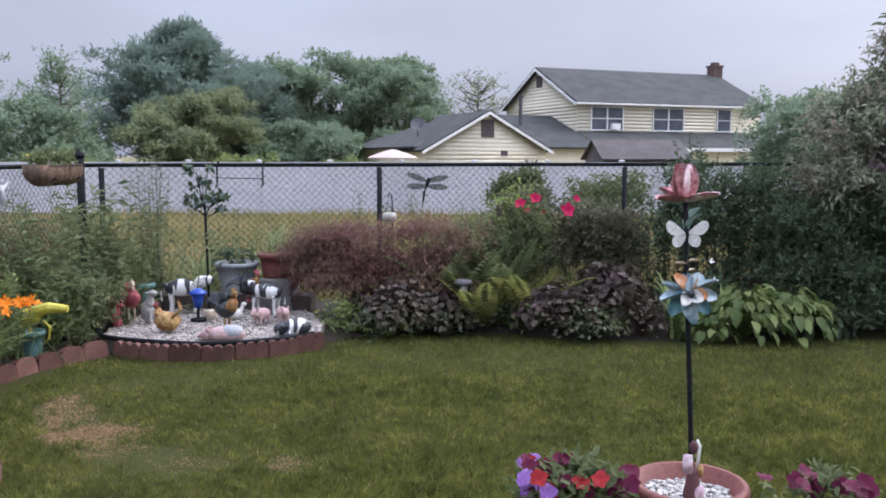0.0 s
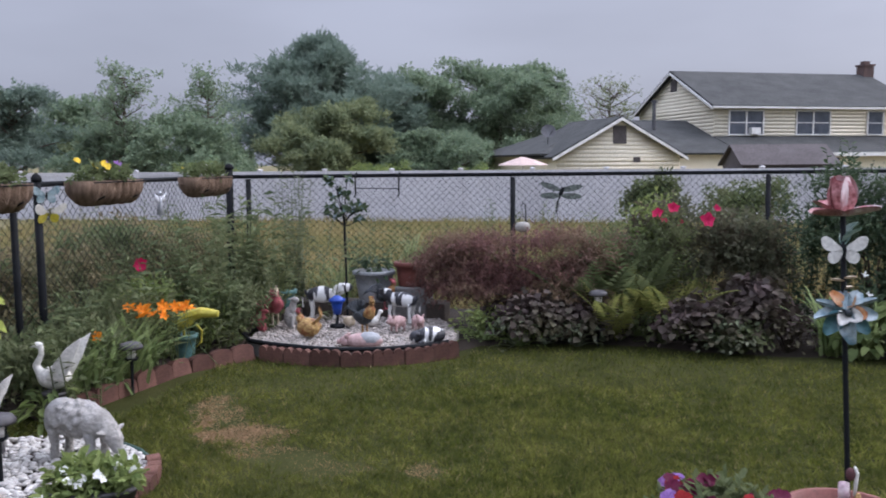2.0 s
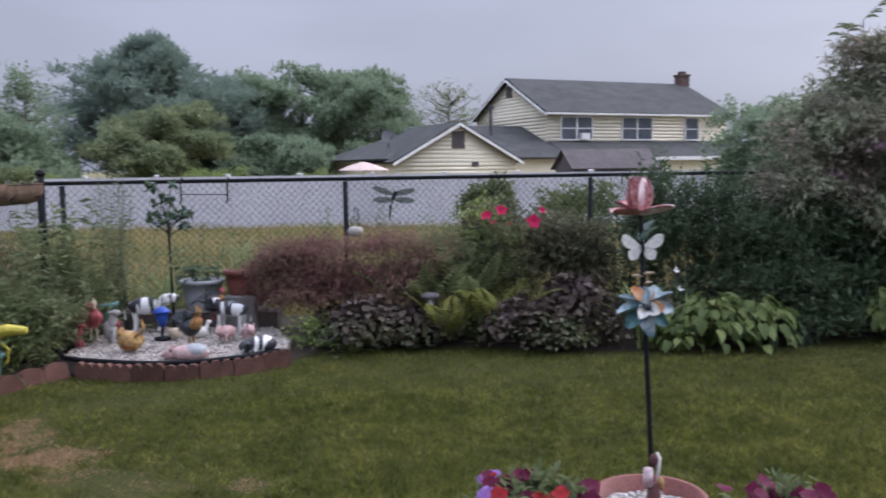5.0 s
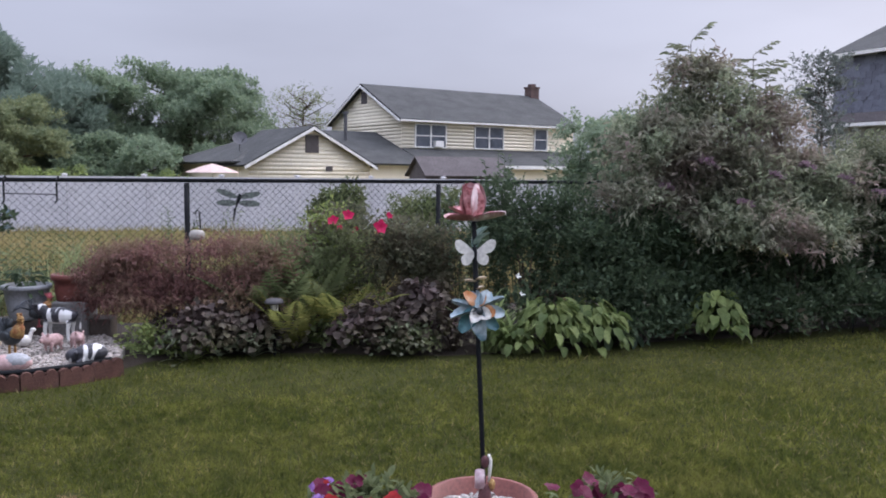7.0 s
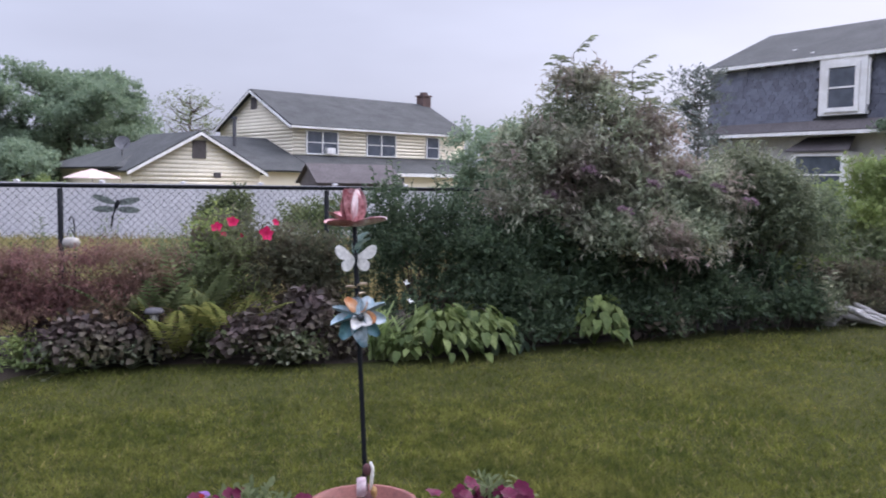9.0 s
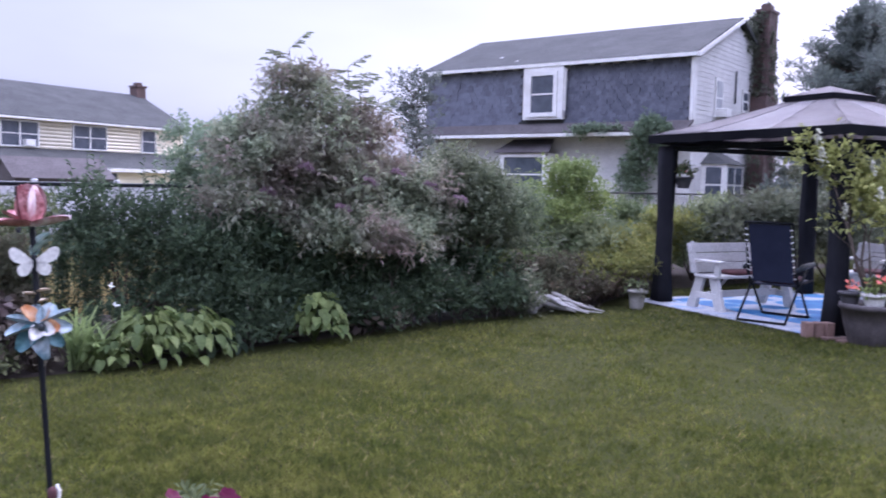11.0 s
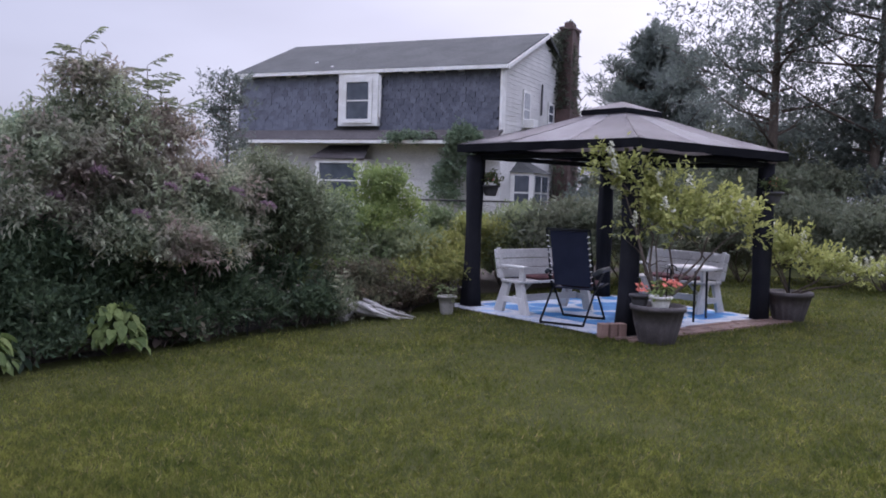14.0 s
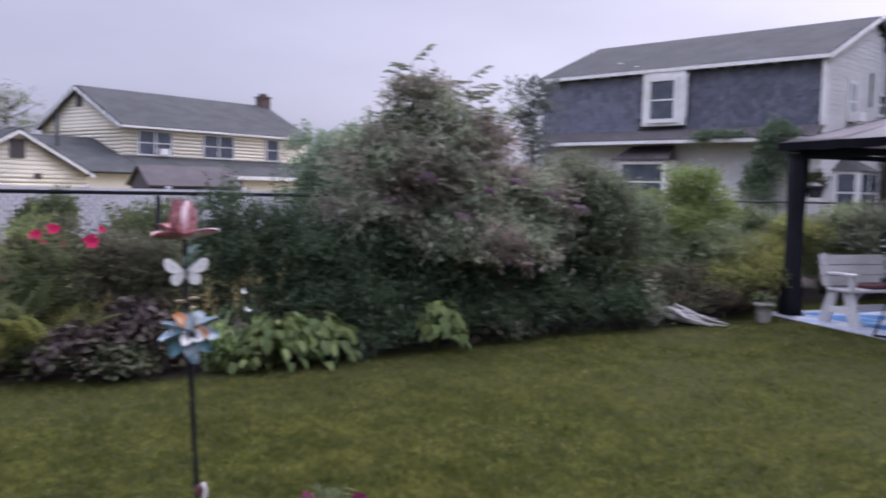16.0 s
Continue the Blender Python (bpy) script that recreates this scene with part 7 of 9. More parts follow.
def swan(bm, use):
    blob(bm, (0, 0, 0.09), (0.11, 0.06, 0.075), 14)
    tube(bm, [(-0.07, 0, 0.1), (-0.11, 0, 0.17), (-0.075, 0, 0.24), (-0.075, 0, 0.29)], [0.04, 0.024, 0.018, 0.018], 10)
    blob(bm, (-0.09, 0, 0.3), (0.032, 0.02, 0.022), 10)
    tube(bm, [(-0.115, 0, 0.295), (-0.145, 0, 0.285)], [0.01, 0.003], 6)
    for s in (1, -1):
        solid(bm, [(-0.03, 0.05 * s, 0.09), (0.08, 0.06 * s, 0.07), (0.15, 0.07 * s, 0.2), (0.21, 0.08 * s, 0.36), (0.12, 0.075 * s, 0.3), (0.03, 0.065 * s, 0.2)], (0, 0.014 * s, 0.004))


statue("swan_planter", "white swan figure with raised wings", (-3.54, 4.74, 0.2), 15, swan, [M["swan_white"]], 0.005)
statue("swan_planter", "white swan figure with raised wings", (-3.42, 4.0, 0.26), 25, swan, [M["swan_white"]], 0.008).scale = (0.62, 0.62, 0.62)
for x, y, h, nm in ((-3.54, 4.74, 0.2, "upturned pot under the swan"), (-3.42, 4.0, 0.26, "upturned pot under the small swan")):
    pot("dark_pot", "dark green " + nm, (x, y, 0), 0.08, 0.07, h, M["dark_pot"], 0.01)
rosette("border_plant", "leafy green plant below the swan", (-3.5, 4.6, 0.05), 60, 0.1, M["hosta"], 210, 0.16, 0.14, 0.4, OVAL)


def solar_lamp(at, h):
    t = thing("solar_lamp", "dark metal solar path lamp with clear panes", "garden lamp", at)
    bm = bmesh.new()
    tube(bm, [(0, 0, -0.05), (0, 0, h - 0.13)], 0.011, 8)
    part("stake", bm, M["black_metal"], t)
    bm = bmesh.new()
    lathe(bm, [(0.04, h - 0.13), (0.045, h - 0.12), (0.045, h - 0.112)], 16)
    for k in range(6):
        a = k * 1.047
        tube(bm, [(0.038 * math.cos(a), 0.038 * math.sin(a), h - 0.115), (0.042 * math.cos(a), 0.042 * math.sin(a), h - 0.04)], 0.003, 4)
    part("cage", bm, M["black_metal"], t)
    bm = bmesh.new()
    lathe(bm, [(0.033, h - 0.112), (0.036, h - 0.045)], 14)
    part("glass", bm, M["frosted"], t, smooth=True)
    bm = bmesh.new()
    lathe(bm, [(0.082, h - 0.045), (0.085, h - 0.03), (0.07, h - 0.008), (0.045, h), (0.02, h + 0.002)], 20)
    part("cap", bm, M["dark_pot"], t, smooth=True)
    return t


solar_lamp((-3.05, 3.63, 0.04), 0.36)
t = pot("white_planter", "tall weathered white planter on a saucer", (-3.42, 3.66, 0.05), 0.12, 0.155, 0.45, M["old_white"], 0.03)
bm = bmesh.new()
lathe(bm, [(0.15, -0.02), (0.17, 0.0), (0.175, 0.03), (0.15, 0.03)], 24)
part("saucer", bm, M["old_white"], t)
rosette("potted_plant", "green leafy plant spilling from the white planter", (-3.42, 3.66, 0.46), 60, 0.11, M["green"], 211, 0.16, 0.16, 0.6, OVAL)
t = thing("pot_stand", "stacked red and black pots", "plant pot", (-3.62, 3.95, 0.02))
for z0, z1, m in ((0, 0.62, "red_resin"), (0.62, 0.78, "dark_pot")):
    bm = bmesh.new()
    lathe(bm, [(0.13, z0), (0.15, z1 - 0.03), (0.165, z1 - 0.028), (0.165, z1)], 24)
    part("pot", bm, M[m], t, smooth=True)
rosette("coleus", "bright lime-green coleus in the stacked pots", (-3.6, 3.95, 0.76), 120, 0.14, M["lime_leaf"], 212, 0.2, 0.22, 0.62, HEART)
t = thing("trough_planter", "dark oval planter full of white flowers", "planter", (-2.42, 3.46, 0.0), 20)
bm = bmesh.new()
lathe(bm, [(0.16, 0), (0.2, 0.12), (0.21, 0.12), (0.21, 0.14), (0.19, 0.14)], 28)
for v in bm.verts:
    v.co.y *= 0.6
part("body", bm, M["dark_pot"], t, smooth=True)
crown("foliage", [((0, 0, 0.14), (0.17, 0.12, 0.07)), ((-0.06, 0, 0.16), (0.12, 0.1, 0.06)), ((0.1, 0, 0.15), (0.1, 0.1, 0.06))], 240, 4, 0.05, 0.06, M["yellow_green"], t, 213, OVAL, 0.5)
fl = np.random.default_rng(5)
petals("flower", [(fl.uniform(-0.18, 0.18), fl.uniform(-0.13, 0.1), 0.19 + fl.uniform(0, 0.06)) for _ in range(26)], 0.024, 5, M["white_petal"], t, 6, 0.2, 0.9)
for k, (x, y, s) in enumerate(((-2.95, 3.3, 0.13), (-3.25, 3.35, 0.16), (-2.72, 3.62, 0.08))):
    bm = bmesh.new()
    g = bmesh.ops.create_icosphere(bm, subdivisions=3, radius=1.0)
    for v in bm.verts:
        v.co = Vector((v.co.x * s * 1.3, v.co.y * s, v.co.z * s * 0.5)) * (1 + 0.25 * noise.noise(v.co * 1.7 + Vector((k, 0, 0))))
    ob = part("rock", bm, M["field_rock"], None, smooth=True)
    ob.location = (x, y, 0.06)
    tagged(ob, "rough weathered garden rock among the pebbles", "rock")


# ---- hung on the fences ----
def coir_basket(y, length, flowers, seed):
    t = thing("hanging_basket", "coconut-fibre trough basket hooked on the fence with flowers", "planter", (-3.87, y, 1.28), 90, "baskets on the fence")
    bm = bmesh.new()
    n, m = 44, 10
    rows = []
    for i in range(n + 1):
        s = i / n
        sc = min(1.0, 0.72 + 2.2 * min(s, 1 - s))
        rib = 1 + 0.12 * math.cos(s * 2 * math.pi * 8) + 0.02 * noise.noise((s * 9, seed, 0))
        rows.append([bm.verts.new(((s - 0.5) * length, 0.12 * math.cos(math.pi * j / m) * sc * rib, 0.235 - 0.17 * math.sin(math.pi * j / m) ** 0.6 * sc * rib)) for j in range(m + 1)])
    for a, b in zip(rows, rows[1:]):
        for j in range(m):
            bm.faces.new((a[j], b[j], b[j + 1], a[j + 1]))
        bm.faces.new((a[0], a[m], b[m], b[0]))
    bm.faces.new(rows[0])
    bm.faces.new(rows[-1][::-1])
    part("liner", bm, M["coir"], t, smooth=True)
    bm = bmesh.new()
    for x in (-length * 0.3, length * 0.3):
        tube(bm, [(x, 0.1, 0.28), (x, 0.14, 0.16), (x, 0.02, 0.05), (x, -0.13, 0.12)], 0.006, 6)
    tube(bm, [(-length * 0.46, -0.13, 0.225), (length * 0.46, -0.13, 0.225)], 0.005, 6)
    part("bracket", bm, M["black_metal"], t)
    crown("foliage", [((0, 0, 0.25), (length * 0.42, 0.1, 0.05))], 170, 4, 0.06, 0.05, M["green"], t, seed, OVAL, 0.6)
    g = np.random.default_rng(seed)
    for mat, n, x0, r, z in flowers:
        petals("flower", [(x0 + g.normal(0, 0.06), g.normal(0, 0.05), z + g.uniform(0, 0.07)) for _ in range(n)], r, 6, M[mat], t, seed, 0.3, 0.85)
    return t


coir_basket(4.58, 0.74, [("scarlet", 12, -0.13, 0.04, 0.32), ("white_petal", 4, 0.2, 0.025, 0.34)], 220)
coir_basket(5.9, 0.74, [("violet", 8, 0.12, 0.025, 0.3), ("yellow", 6, -0.14, 0.03, 0.32), ("white_petal", 3, 0.0, 0.02, 0.3)], 221)
coir_basket(7.52, 0.72, [("white_petal", 5, 0.1, 0.02, 0.29), ("yellow", 1, -0.1, 0.02, 0.3)], 222)


def rounded(pts, times=2):
    """Cut the corners of an outline."""
    for _ in range(times):
        pts = [p for (ax, ay), (bx, by) in zip(pts, pts[1:] + pts[:1]) for p in ((0.75 * ax + 0.25 * bx, 0.75 * ay + 0.25 * by), (0.25 * ax + 0.75 * bx, 0.25 * ay + 0.75 * by))]
    return pts


def butterfly(t, at, size, mats, turn=0.0, tilt=0.0):
    """Two pairs of thin wings on a body."""
    m = pose(*at, tilt, 0, turn)
    for s in (1, -1):
        for nm, pts, mt in (("upper_wing", [(-0.05, -0.02), (0.3, 0.3), (0.8, 0.72), (1.12, 0.62), (1.02, 0.1), (0.5, -0.12)], mats[0]), ("lower_wing", [(-0.04, 0.04), (0.45, -0.02), (0.78, -0.2), (0.66, -0.66), (0.26, -0.62), (0.05, -0.25)], mats[1])):
            bm = bmesh.new()
            solid(bm, [(s * x * size, -0.12 * size * x, y * size) for x, y in rounded(pts)], (0, 0.004, 0))
            bmesh.ops.transform(bm, matrix=m, verts=bm.verts[:])
            part(nm, bm, M[mt], t)
    bm = bmesh.new()
    tube(bm, [(0, -0.01, -0.4 * size), (0, -0.012, 0), (0, -0.01, 0.3 * size)], [0.004, 0.007, 0.004], 6)
    bmesh.ops.transform(bm, matrix=m, verts=bm.verts[:])
    part("body", bm, M["black_metal"], t)


t = thing("bird_ornament", "painted yellow, blue and white metal ornament on the fence", "ornament", (-3.93, 5.28, 1.3))
butterfly(t, (0, 0.02, 0.0), 0.11, ("swan_white", "yellow_paint"), 70, 20)
butterfly(t, (0.02, -0.03, 0.13), 0.09, ("petal_blue", "petal_blue"), 60)
M["clear_resin"] = surface("cloudy_resin", (0.3, 0.31, 0.33), (0.42, 0.43, 0.45), 14.0, 0.3, 60.0, 0.1, 0.001)
statue("angel_ornament", "small cloudy grey winged ornament on the fence", (-3.93, 6.78, 1.2), 0, lambda bm, use: (lathe(bm, [(0.035, 0), (0.022, 0.1), (0.012, 0.16)], 10), blob(bm, (0, 0, 0.185), (0.016, 0.016, 0.02), 8),
       solid(bm, [(0.0, 0.01, 0.08), (0.0, 0.09, 0.12), (0.0, 0.1, 0.19), (0.0, 0.02, 0.15)], (0.006, 0, 0)), solid(bm, [(0.0, -0.01, 0.08), (0.0, -0.09, 0.12), (0.0, -0.1, 0.19), (0.0, -0.02, 0.15)], (0.006, 0, 0))), [M["clear_resin"]])


def dragonfly():
    t = thing("dragonfly_ornament", "dark metal dragonfly with spotted wings on the fence", "ornament", (-0.66, 9.2, 1.3))
    for s, lift in ((1, 0.06), (-1, 0.11)):
        for k, z in enumerate((0.03, -0.03)):
            bm = bmesh.new()
            pts = []
            for j in range(12):
                a = 2 * math.pi * j / 12
                x = 0.115 + 0.11 * math.cos(a)
                pts.append((s * x, 0, z + 0.034 * math.sin(a) + x * (lift * 3 if k == 0 else -0.1 + lift)))
            solid(bm, pts, (0, 0.005, 0))
            part("wing", bm, M["dragonfly_wing"], t)
    bm = bmesh.new()
    tube(bm, [(0.02, 0, 0.06), (0, 0, 0), (-0.035, 0, -0.1), (-0.05, 0, -0.22)], [0.02, 0.022, 0.013, 0.006], 8)
    part("body", bm, M["black_metal"], t, smooth=True)


dragonfly()
t = thing("fence_bracket", "empty black wire bracket hooked over the fence rail", "bracket", (0, 0, 0))
for (x, y) in ((-2.77, 8.68), (-2.33, 8.8)):
    bm = bmesh.new()
    tube(bm, [(x, y + 0.1, 1.5), (x, y + 0.05, 1.53), (x, y, 1.5), (x, y, 1.3), (x, y - 0.05, 1.28)], 0.01, 6)
    part("hook", bm, M["black_metal"], t)
bm = bmesh.new()
tube(bm, [(-2.77, 8.68, 1.37), (-2.33, 8.8, 1.36)], 0.005, 6)
part("bar", bm, M["black_metal"], t)
t = thing("hanging_lantern", "white globe lantern on a black hook stake", "lantern", (-1.0, 8.62, 0))
bm = bmesh.new()
tube(bm, [(0.03, 0, 0.02), (0.03, 0, 1.14), (0.02, 0, 1.21), (0, 0, 1.22), (-0.015, 0, 1.18)], 0.007, 6)
part("hook", bm, M["black_metal"], t)
bm = bmesh.new()
lathe(bm, [(0.03, 0.93), (0.068, 0.945), (0.078, 0.985), (0.062, 1.02), (0.035, 1.03)], 18)
part("globe", bm, M["old_white"], t, smooth=True)
bm = bmesh.new()
tube(bm, [(-0.04, 0, 1.03), (-0.02, 0, 1.1), (-0.015, 0, 1.17), (0.0, 0, 1.1), (0.04, 0, 1.03)], 0.003, 5)
part("handle", bm, M["black_metal"], t)
for k, (x, y, z) in enumerate(((-0.22, 7.62, 0.4), (-3.42, 5.42, 0.28))):
    solar_lamp((x, y, 0.05), z + 0.05)


# ---- spinner pole in its terracotta pot ----
def enamel_petal(bm, length, width, curl, m, thick=0.003):
    rows = []
    for i in range(7):
        s = i / 6
        w = width * math.sin(math.pi * (0.12 + 0.82 * s)) ** 0.6
        z = curl * length * s * s
        rows.append([bm.verts.new(m @ Vector((length * s, w * q, z + 0.35 * w * (abs(q) ** 2) * 1.6))) for q in (-1, -0.5, 0, 0.5, 1)])
    top = [[bm.verts.new(v.co + Vector((0, 0, thick))) for v in r] for r in rows]
    for grid, flip in ((rows, False), (top, True)):
        for a, b in zip(grid, grid[1:]):
            for j in range(4):
                q = (a[j], b[j], b[j + 1], a[j + 1])
                bm.faces.new(q[::-1] if flip else q)


def spinner_pole():
    t = thing("garden_spinner", "black pole with painted metal magnolia, butterfly and flower spinner", "wind spinner", (0.83, 3.44, 0))
    bm = bmesh.new()
    tube(bm, [(0.02, 0, 0.05), (0.0, 0, 0.5), (-0.03, 0.01, 1.1), (-0.045, 0.01, 1.42)], 0.0105, 10)
    part("pole", bm, M["black_metal"], t, smooth=True)
    c = Vector((-0.05, 0.01, 1.4))
    for k, (a, e, ln, wd, curl) in enumerate(((-18, 6, 0.135, 0.046, 0.12), (198, -4, 0.12, 0.046, 0.15), (75, 18, 0.12, 0.045, 0.1), (128, 10, 0.125, 0.045, 0.1))):
        bm = bmesh.new()
        enamel_petal(bm, ln, wd, curl, pose(*(c + Vector((0, 0, 0.012 + 0.004 * k))), 0, -e, a))
        part("outer_petal", bm, M["magnolia"] if k % 2 else M["magnolia_pale"], t, smooth=True)
    for k, (a, e, ln, wd) in enumerate(((-25, 66, 0.125, 0.056), (185, 58, 0.125, 0.05), (245, 64, 0.115, 0.052), (60, 66, 0.13, 0.054), (130, 62, 0.13, 0.052))):
        bm = bmesh.new()
        enamel_petal(bm, ln, wd, 0.42, pose(c.x + 0.022 * math.cos(radians(a)), c.y + 0.022 * math.sin(radians(a)), c.z + 0.02, 0, -e, a))
        part("inner_petal", bm, M["magnolia_pale"] if k in (0, 3) else M["magnolia"], t, smooth=True)
    for k, (z, a) in enumerate(((1.37, 20), (1.34, 60), (1.35, -30))):
        bm = bmesh.new()
        enamel_petal(bm, 0.075, 0.022, -0.2, pose(-0.04, 0.0, z - 0.03, 0, -50, a))
        part("leaf", bm, M["leaf_green"], t, smooth=True)
    butterfly(t, (-0.045, -0.02, 1.29), 0.078, ("swan_white", "swan_white"), 8)
    for z, a in ((1.18, 0), (1.17, 180), (1.14, 30)):
        bm = bmesh.new()
        enamel_petal(bm, 0.045, 0.012, 0.1, pose(-0.035, 0, z, 0, 0, a))
        part("leaf", bm, M["tan_resin"], t, smooth=True)
    h = Vector((-0.03, -0.035, 1.06))
    # pale blue and teal blades, with orange and white ones between them
    for a, ln, wd, mat, lean, twist, curl in ((172, 0.15, 0.04, "petal_blue", 6, 30, 0.1), (196, 0.155, 0.042, "petal_pale", -2, 20, -0.1), (228, 0.14, 0.042, "petal_teal", -14, -20, -0.45), (272, 0.15, 0.042, "petal_blue", -12, 25, -0.5), (312, 0.135, 0.036, "petal_teal", -10, 35, -0.4),
                                               (352, 0.14, 0.034, "petal_pale", 0, 40, -0.2), (22, 0.155, 0.042, "petal_blue", 10, -35, 0.05), (62, 0.12, 0.038, "petal_pale", 16, 20, 0.1), (104, 0.11, 0.038, "petal_blue", 18, -20, 0.1), (140, 0.12, 0.038, "petal_orange", 16, 15, 0.2),
                                               (125, 0.125, 0.036, "petal_orange", 4, 15, 0.05), (78, 0.115, 0.034, "petal_orange", 6, -15, 0.1), (338, 0.11, 0.034, "petal_orange", 6, 40, 0.25), (322, 0.12, 0.03, "swan_white", 8, 45, 0.35), (250, 0.1, 0.03, "swan_white", -4, -25, 0.1)):
        bm = bmesh.new()
        m = Matrix.Translation(h) @ pose(0, 0, 0, 0, 0, -13) @ pose(0, 0, 0, 36, 0, 0) @ pose(0, 0, 0, 0, 0, a) @ pose(0, 0, 0, 0, -lean, 0) @ pose(0, 0, 0, twist, 0, 0)
        enamel_petal(bm, ln * 0.74, wd * 0.82, curl, m)
        part("petal", bm, M[mat], t, smooth=True)
    bm = bmesh.new()
    blob(bm, h + Vector((0, -0.03, 0)), (0.014, 0.012, 0.014), 10)
    part("hub", bm, M["black_resin"], t, smooth=True)


spinner_pole()
t = pot("terracotta_pot", "wide terracotta pot holding the pole, filled with pebbles", (0.83, 3.44, 0), 0.16, 0.222, 0.285, M["terracotta"], 0.035, deep=0.095)
pebble_field("pebbles", "pale pebbles in the terracotta pot", lambda x, y: (x - 0.83) ** 2 + (y - 3.44) ** 2 < 0.185 ** 2, (0.64, 1.02, 3.25, 3.63), 480, 0.22, 0.013, 11, mat="marble")
def pole_figure(bm, use):
    use(0)
    lathe(bm, [(0.034, 0), (0.04, 0.02), (0.03, 0.07), (0.022, 0.12), (0.012, 0.13)], 12)
    blob(bm, (0.0, 0.0, 0.225), (0.018, 0.018, 0.026), 10)
    use(1)
    tube(bm, [(-0.02, 0, 0.12), (-0.022, 0, 0.19)], [0.022, 0.02], 10)
    blob(bm, (0.02, -0.03, 0.05), (0.02, 0.018, 0.03), 8, pose(0, 0, 0, 0, 25, 0))
    blob(bm, (0.045, -0.04, 0.01), (0.022, 0.018, 0.016), 8)
    use(2)
    tube(bm, [(0.014, 0, 0.255), (0.022, 0, 0.23), (0.02, 0, 0.18), (0.016, 0, 0.14)], [0.005, 0.008, 0.007, 0.005], 8)
    use(3)
    blob(bm, (0.028, -0.005, 0.13), (0.014, 0.012, 0.026), 8)


statue("gnome_figure", "small painted figure leaning on the pole", (0.835, 3.4, 0.215), 0, pole_figure, [M["maroon_cloth"], M["gnome"], M["swan_white"], M["gold_resin"]])


def petunias(at, spread, mats, n, seed, leafage=220):
    t = thing("petunia_pot", "pot of petunias in crimson and violet bloom", "planter", at)
    bm = bmesh.new()
    lathe(bm, [(0.09, 0), (0.13, 0.2), (0.14, 0.2), (0.14, 0.23), (0.12, 0.23)], 20)
    part("body", bm, M["terracotta"], t, smooth=True)
    crown("foliage", [((0, 0, 0.26), (spread, spread * 0.7, 0.1)), ((spread * 0.3, 0, 0.22), (spread * 0.7, spread * 0.6, 0.1))], leafage, 4, 0.05, 0.05, M["green"], t, seed, OVAL, 0.4)
    g = np.random.default_rng(seed)
    for k, mat in enumerate(mats):
        x0 = -0.75 if mat == "violet" else 0.0
        petals("flower", [((x0 + g.uniform(-1, 1) * (0.35 if x0 else 1)) * spread, g.uniform(-0.8, 0.5) * spread, 0.28 + 0.11 * g.random()) for _ in range(n // len(mats))], 0.038, 5, M[mat], t, seed + k, 0.25, 1.1)
    return t


petunias((0.37, 3.33, 0.0), 0.2, ("wine", "wine", "scarlet", "wine", "violet"), 44, 230)
petunias((1.3, 3.28, 0.0), 0.2, ("wine", "wine"), 18, 231, 90)
WF = thing("white_bloom", "two small white flowers on thin stems", "flower", (1.96, 7.69, 0))
bm = bmesh.new()
tube(bm, [(0, 0, 0.05), (0.02, 0, 0.4), (0, 0, 0.66)], 0.004, 5)
part("stem", bm, M["green"], WF)
petals("flower", [(0, 0, 0.66), (0.03, -0.02, 0.5)], 0.04, 4, M["white_petal"], WF, 12, 0.8, 0.5)

# white shed beyond the side fence
t = thing("white_shed", "white-panelled outbuilding beyond the side fence", "shed", (-5.93, 6.77, 0), 41)
bm = bmesh.new()
block(bm, (-3.0, 0, -0.2), (0, 2.5, 2.1))
part("wall", bm, M["vinyl"], t)
bm = bmesh.new()
block(bm, (-3.1, -0.08, 2.1), (0.06, 2.6, 2.16))
part("roof", bm, M["dark_pot"], t)
t = thing("patio_umbrella", "pale pink patio umbrella beyond the white fence", "umbrella", (-3.85, 33.8, -0.42), 0)
bm = bmesh.new()
lathe(bm, [(1.0, 1.93), (0.99, 1.95), (0.5, 2.14), (0.03, 2.27)], 8)
part("canopy", bm, M["pink_cloth"], t)
bm = bmesh.new()
tube(bm, [(0, 0, 0), (0, 0, 2.25)], 0.025, 8)
part("pole", bm, M["white_paint"], t)


# ---- pavilion ----
GZ = 2.88


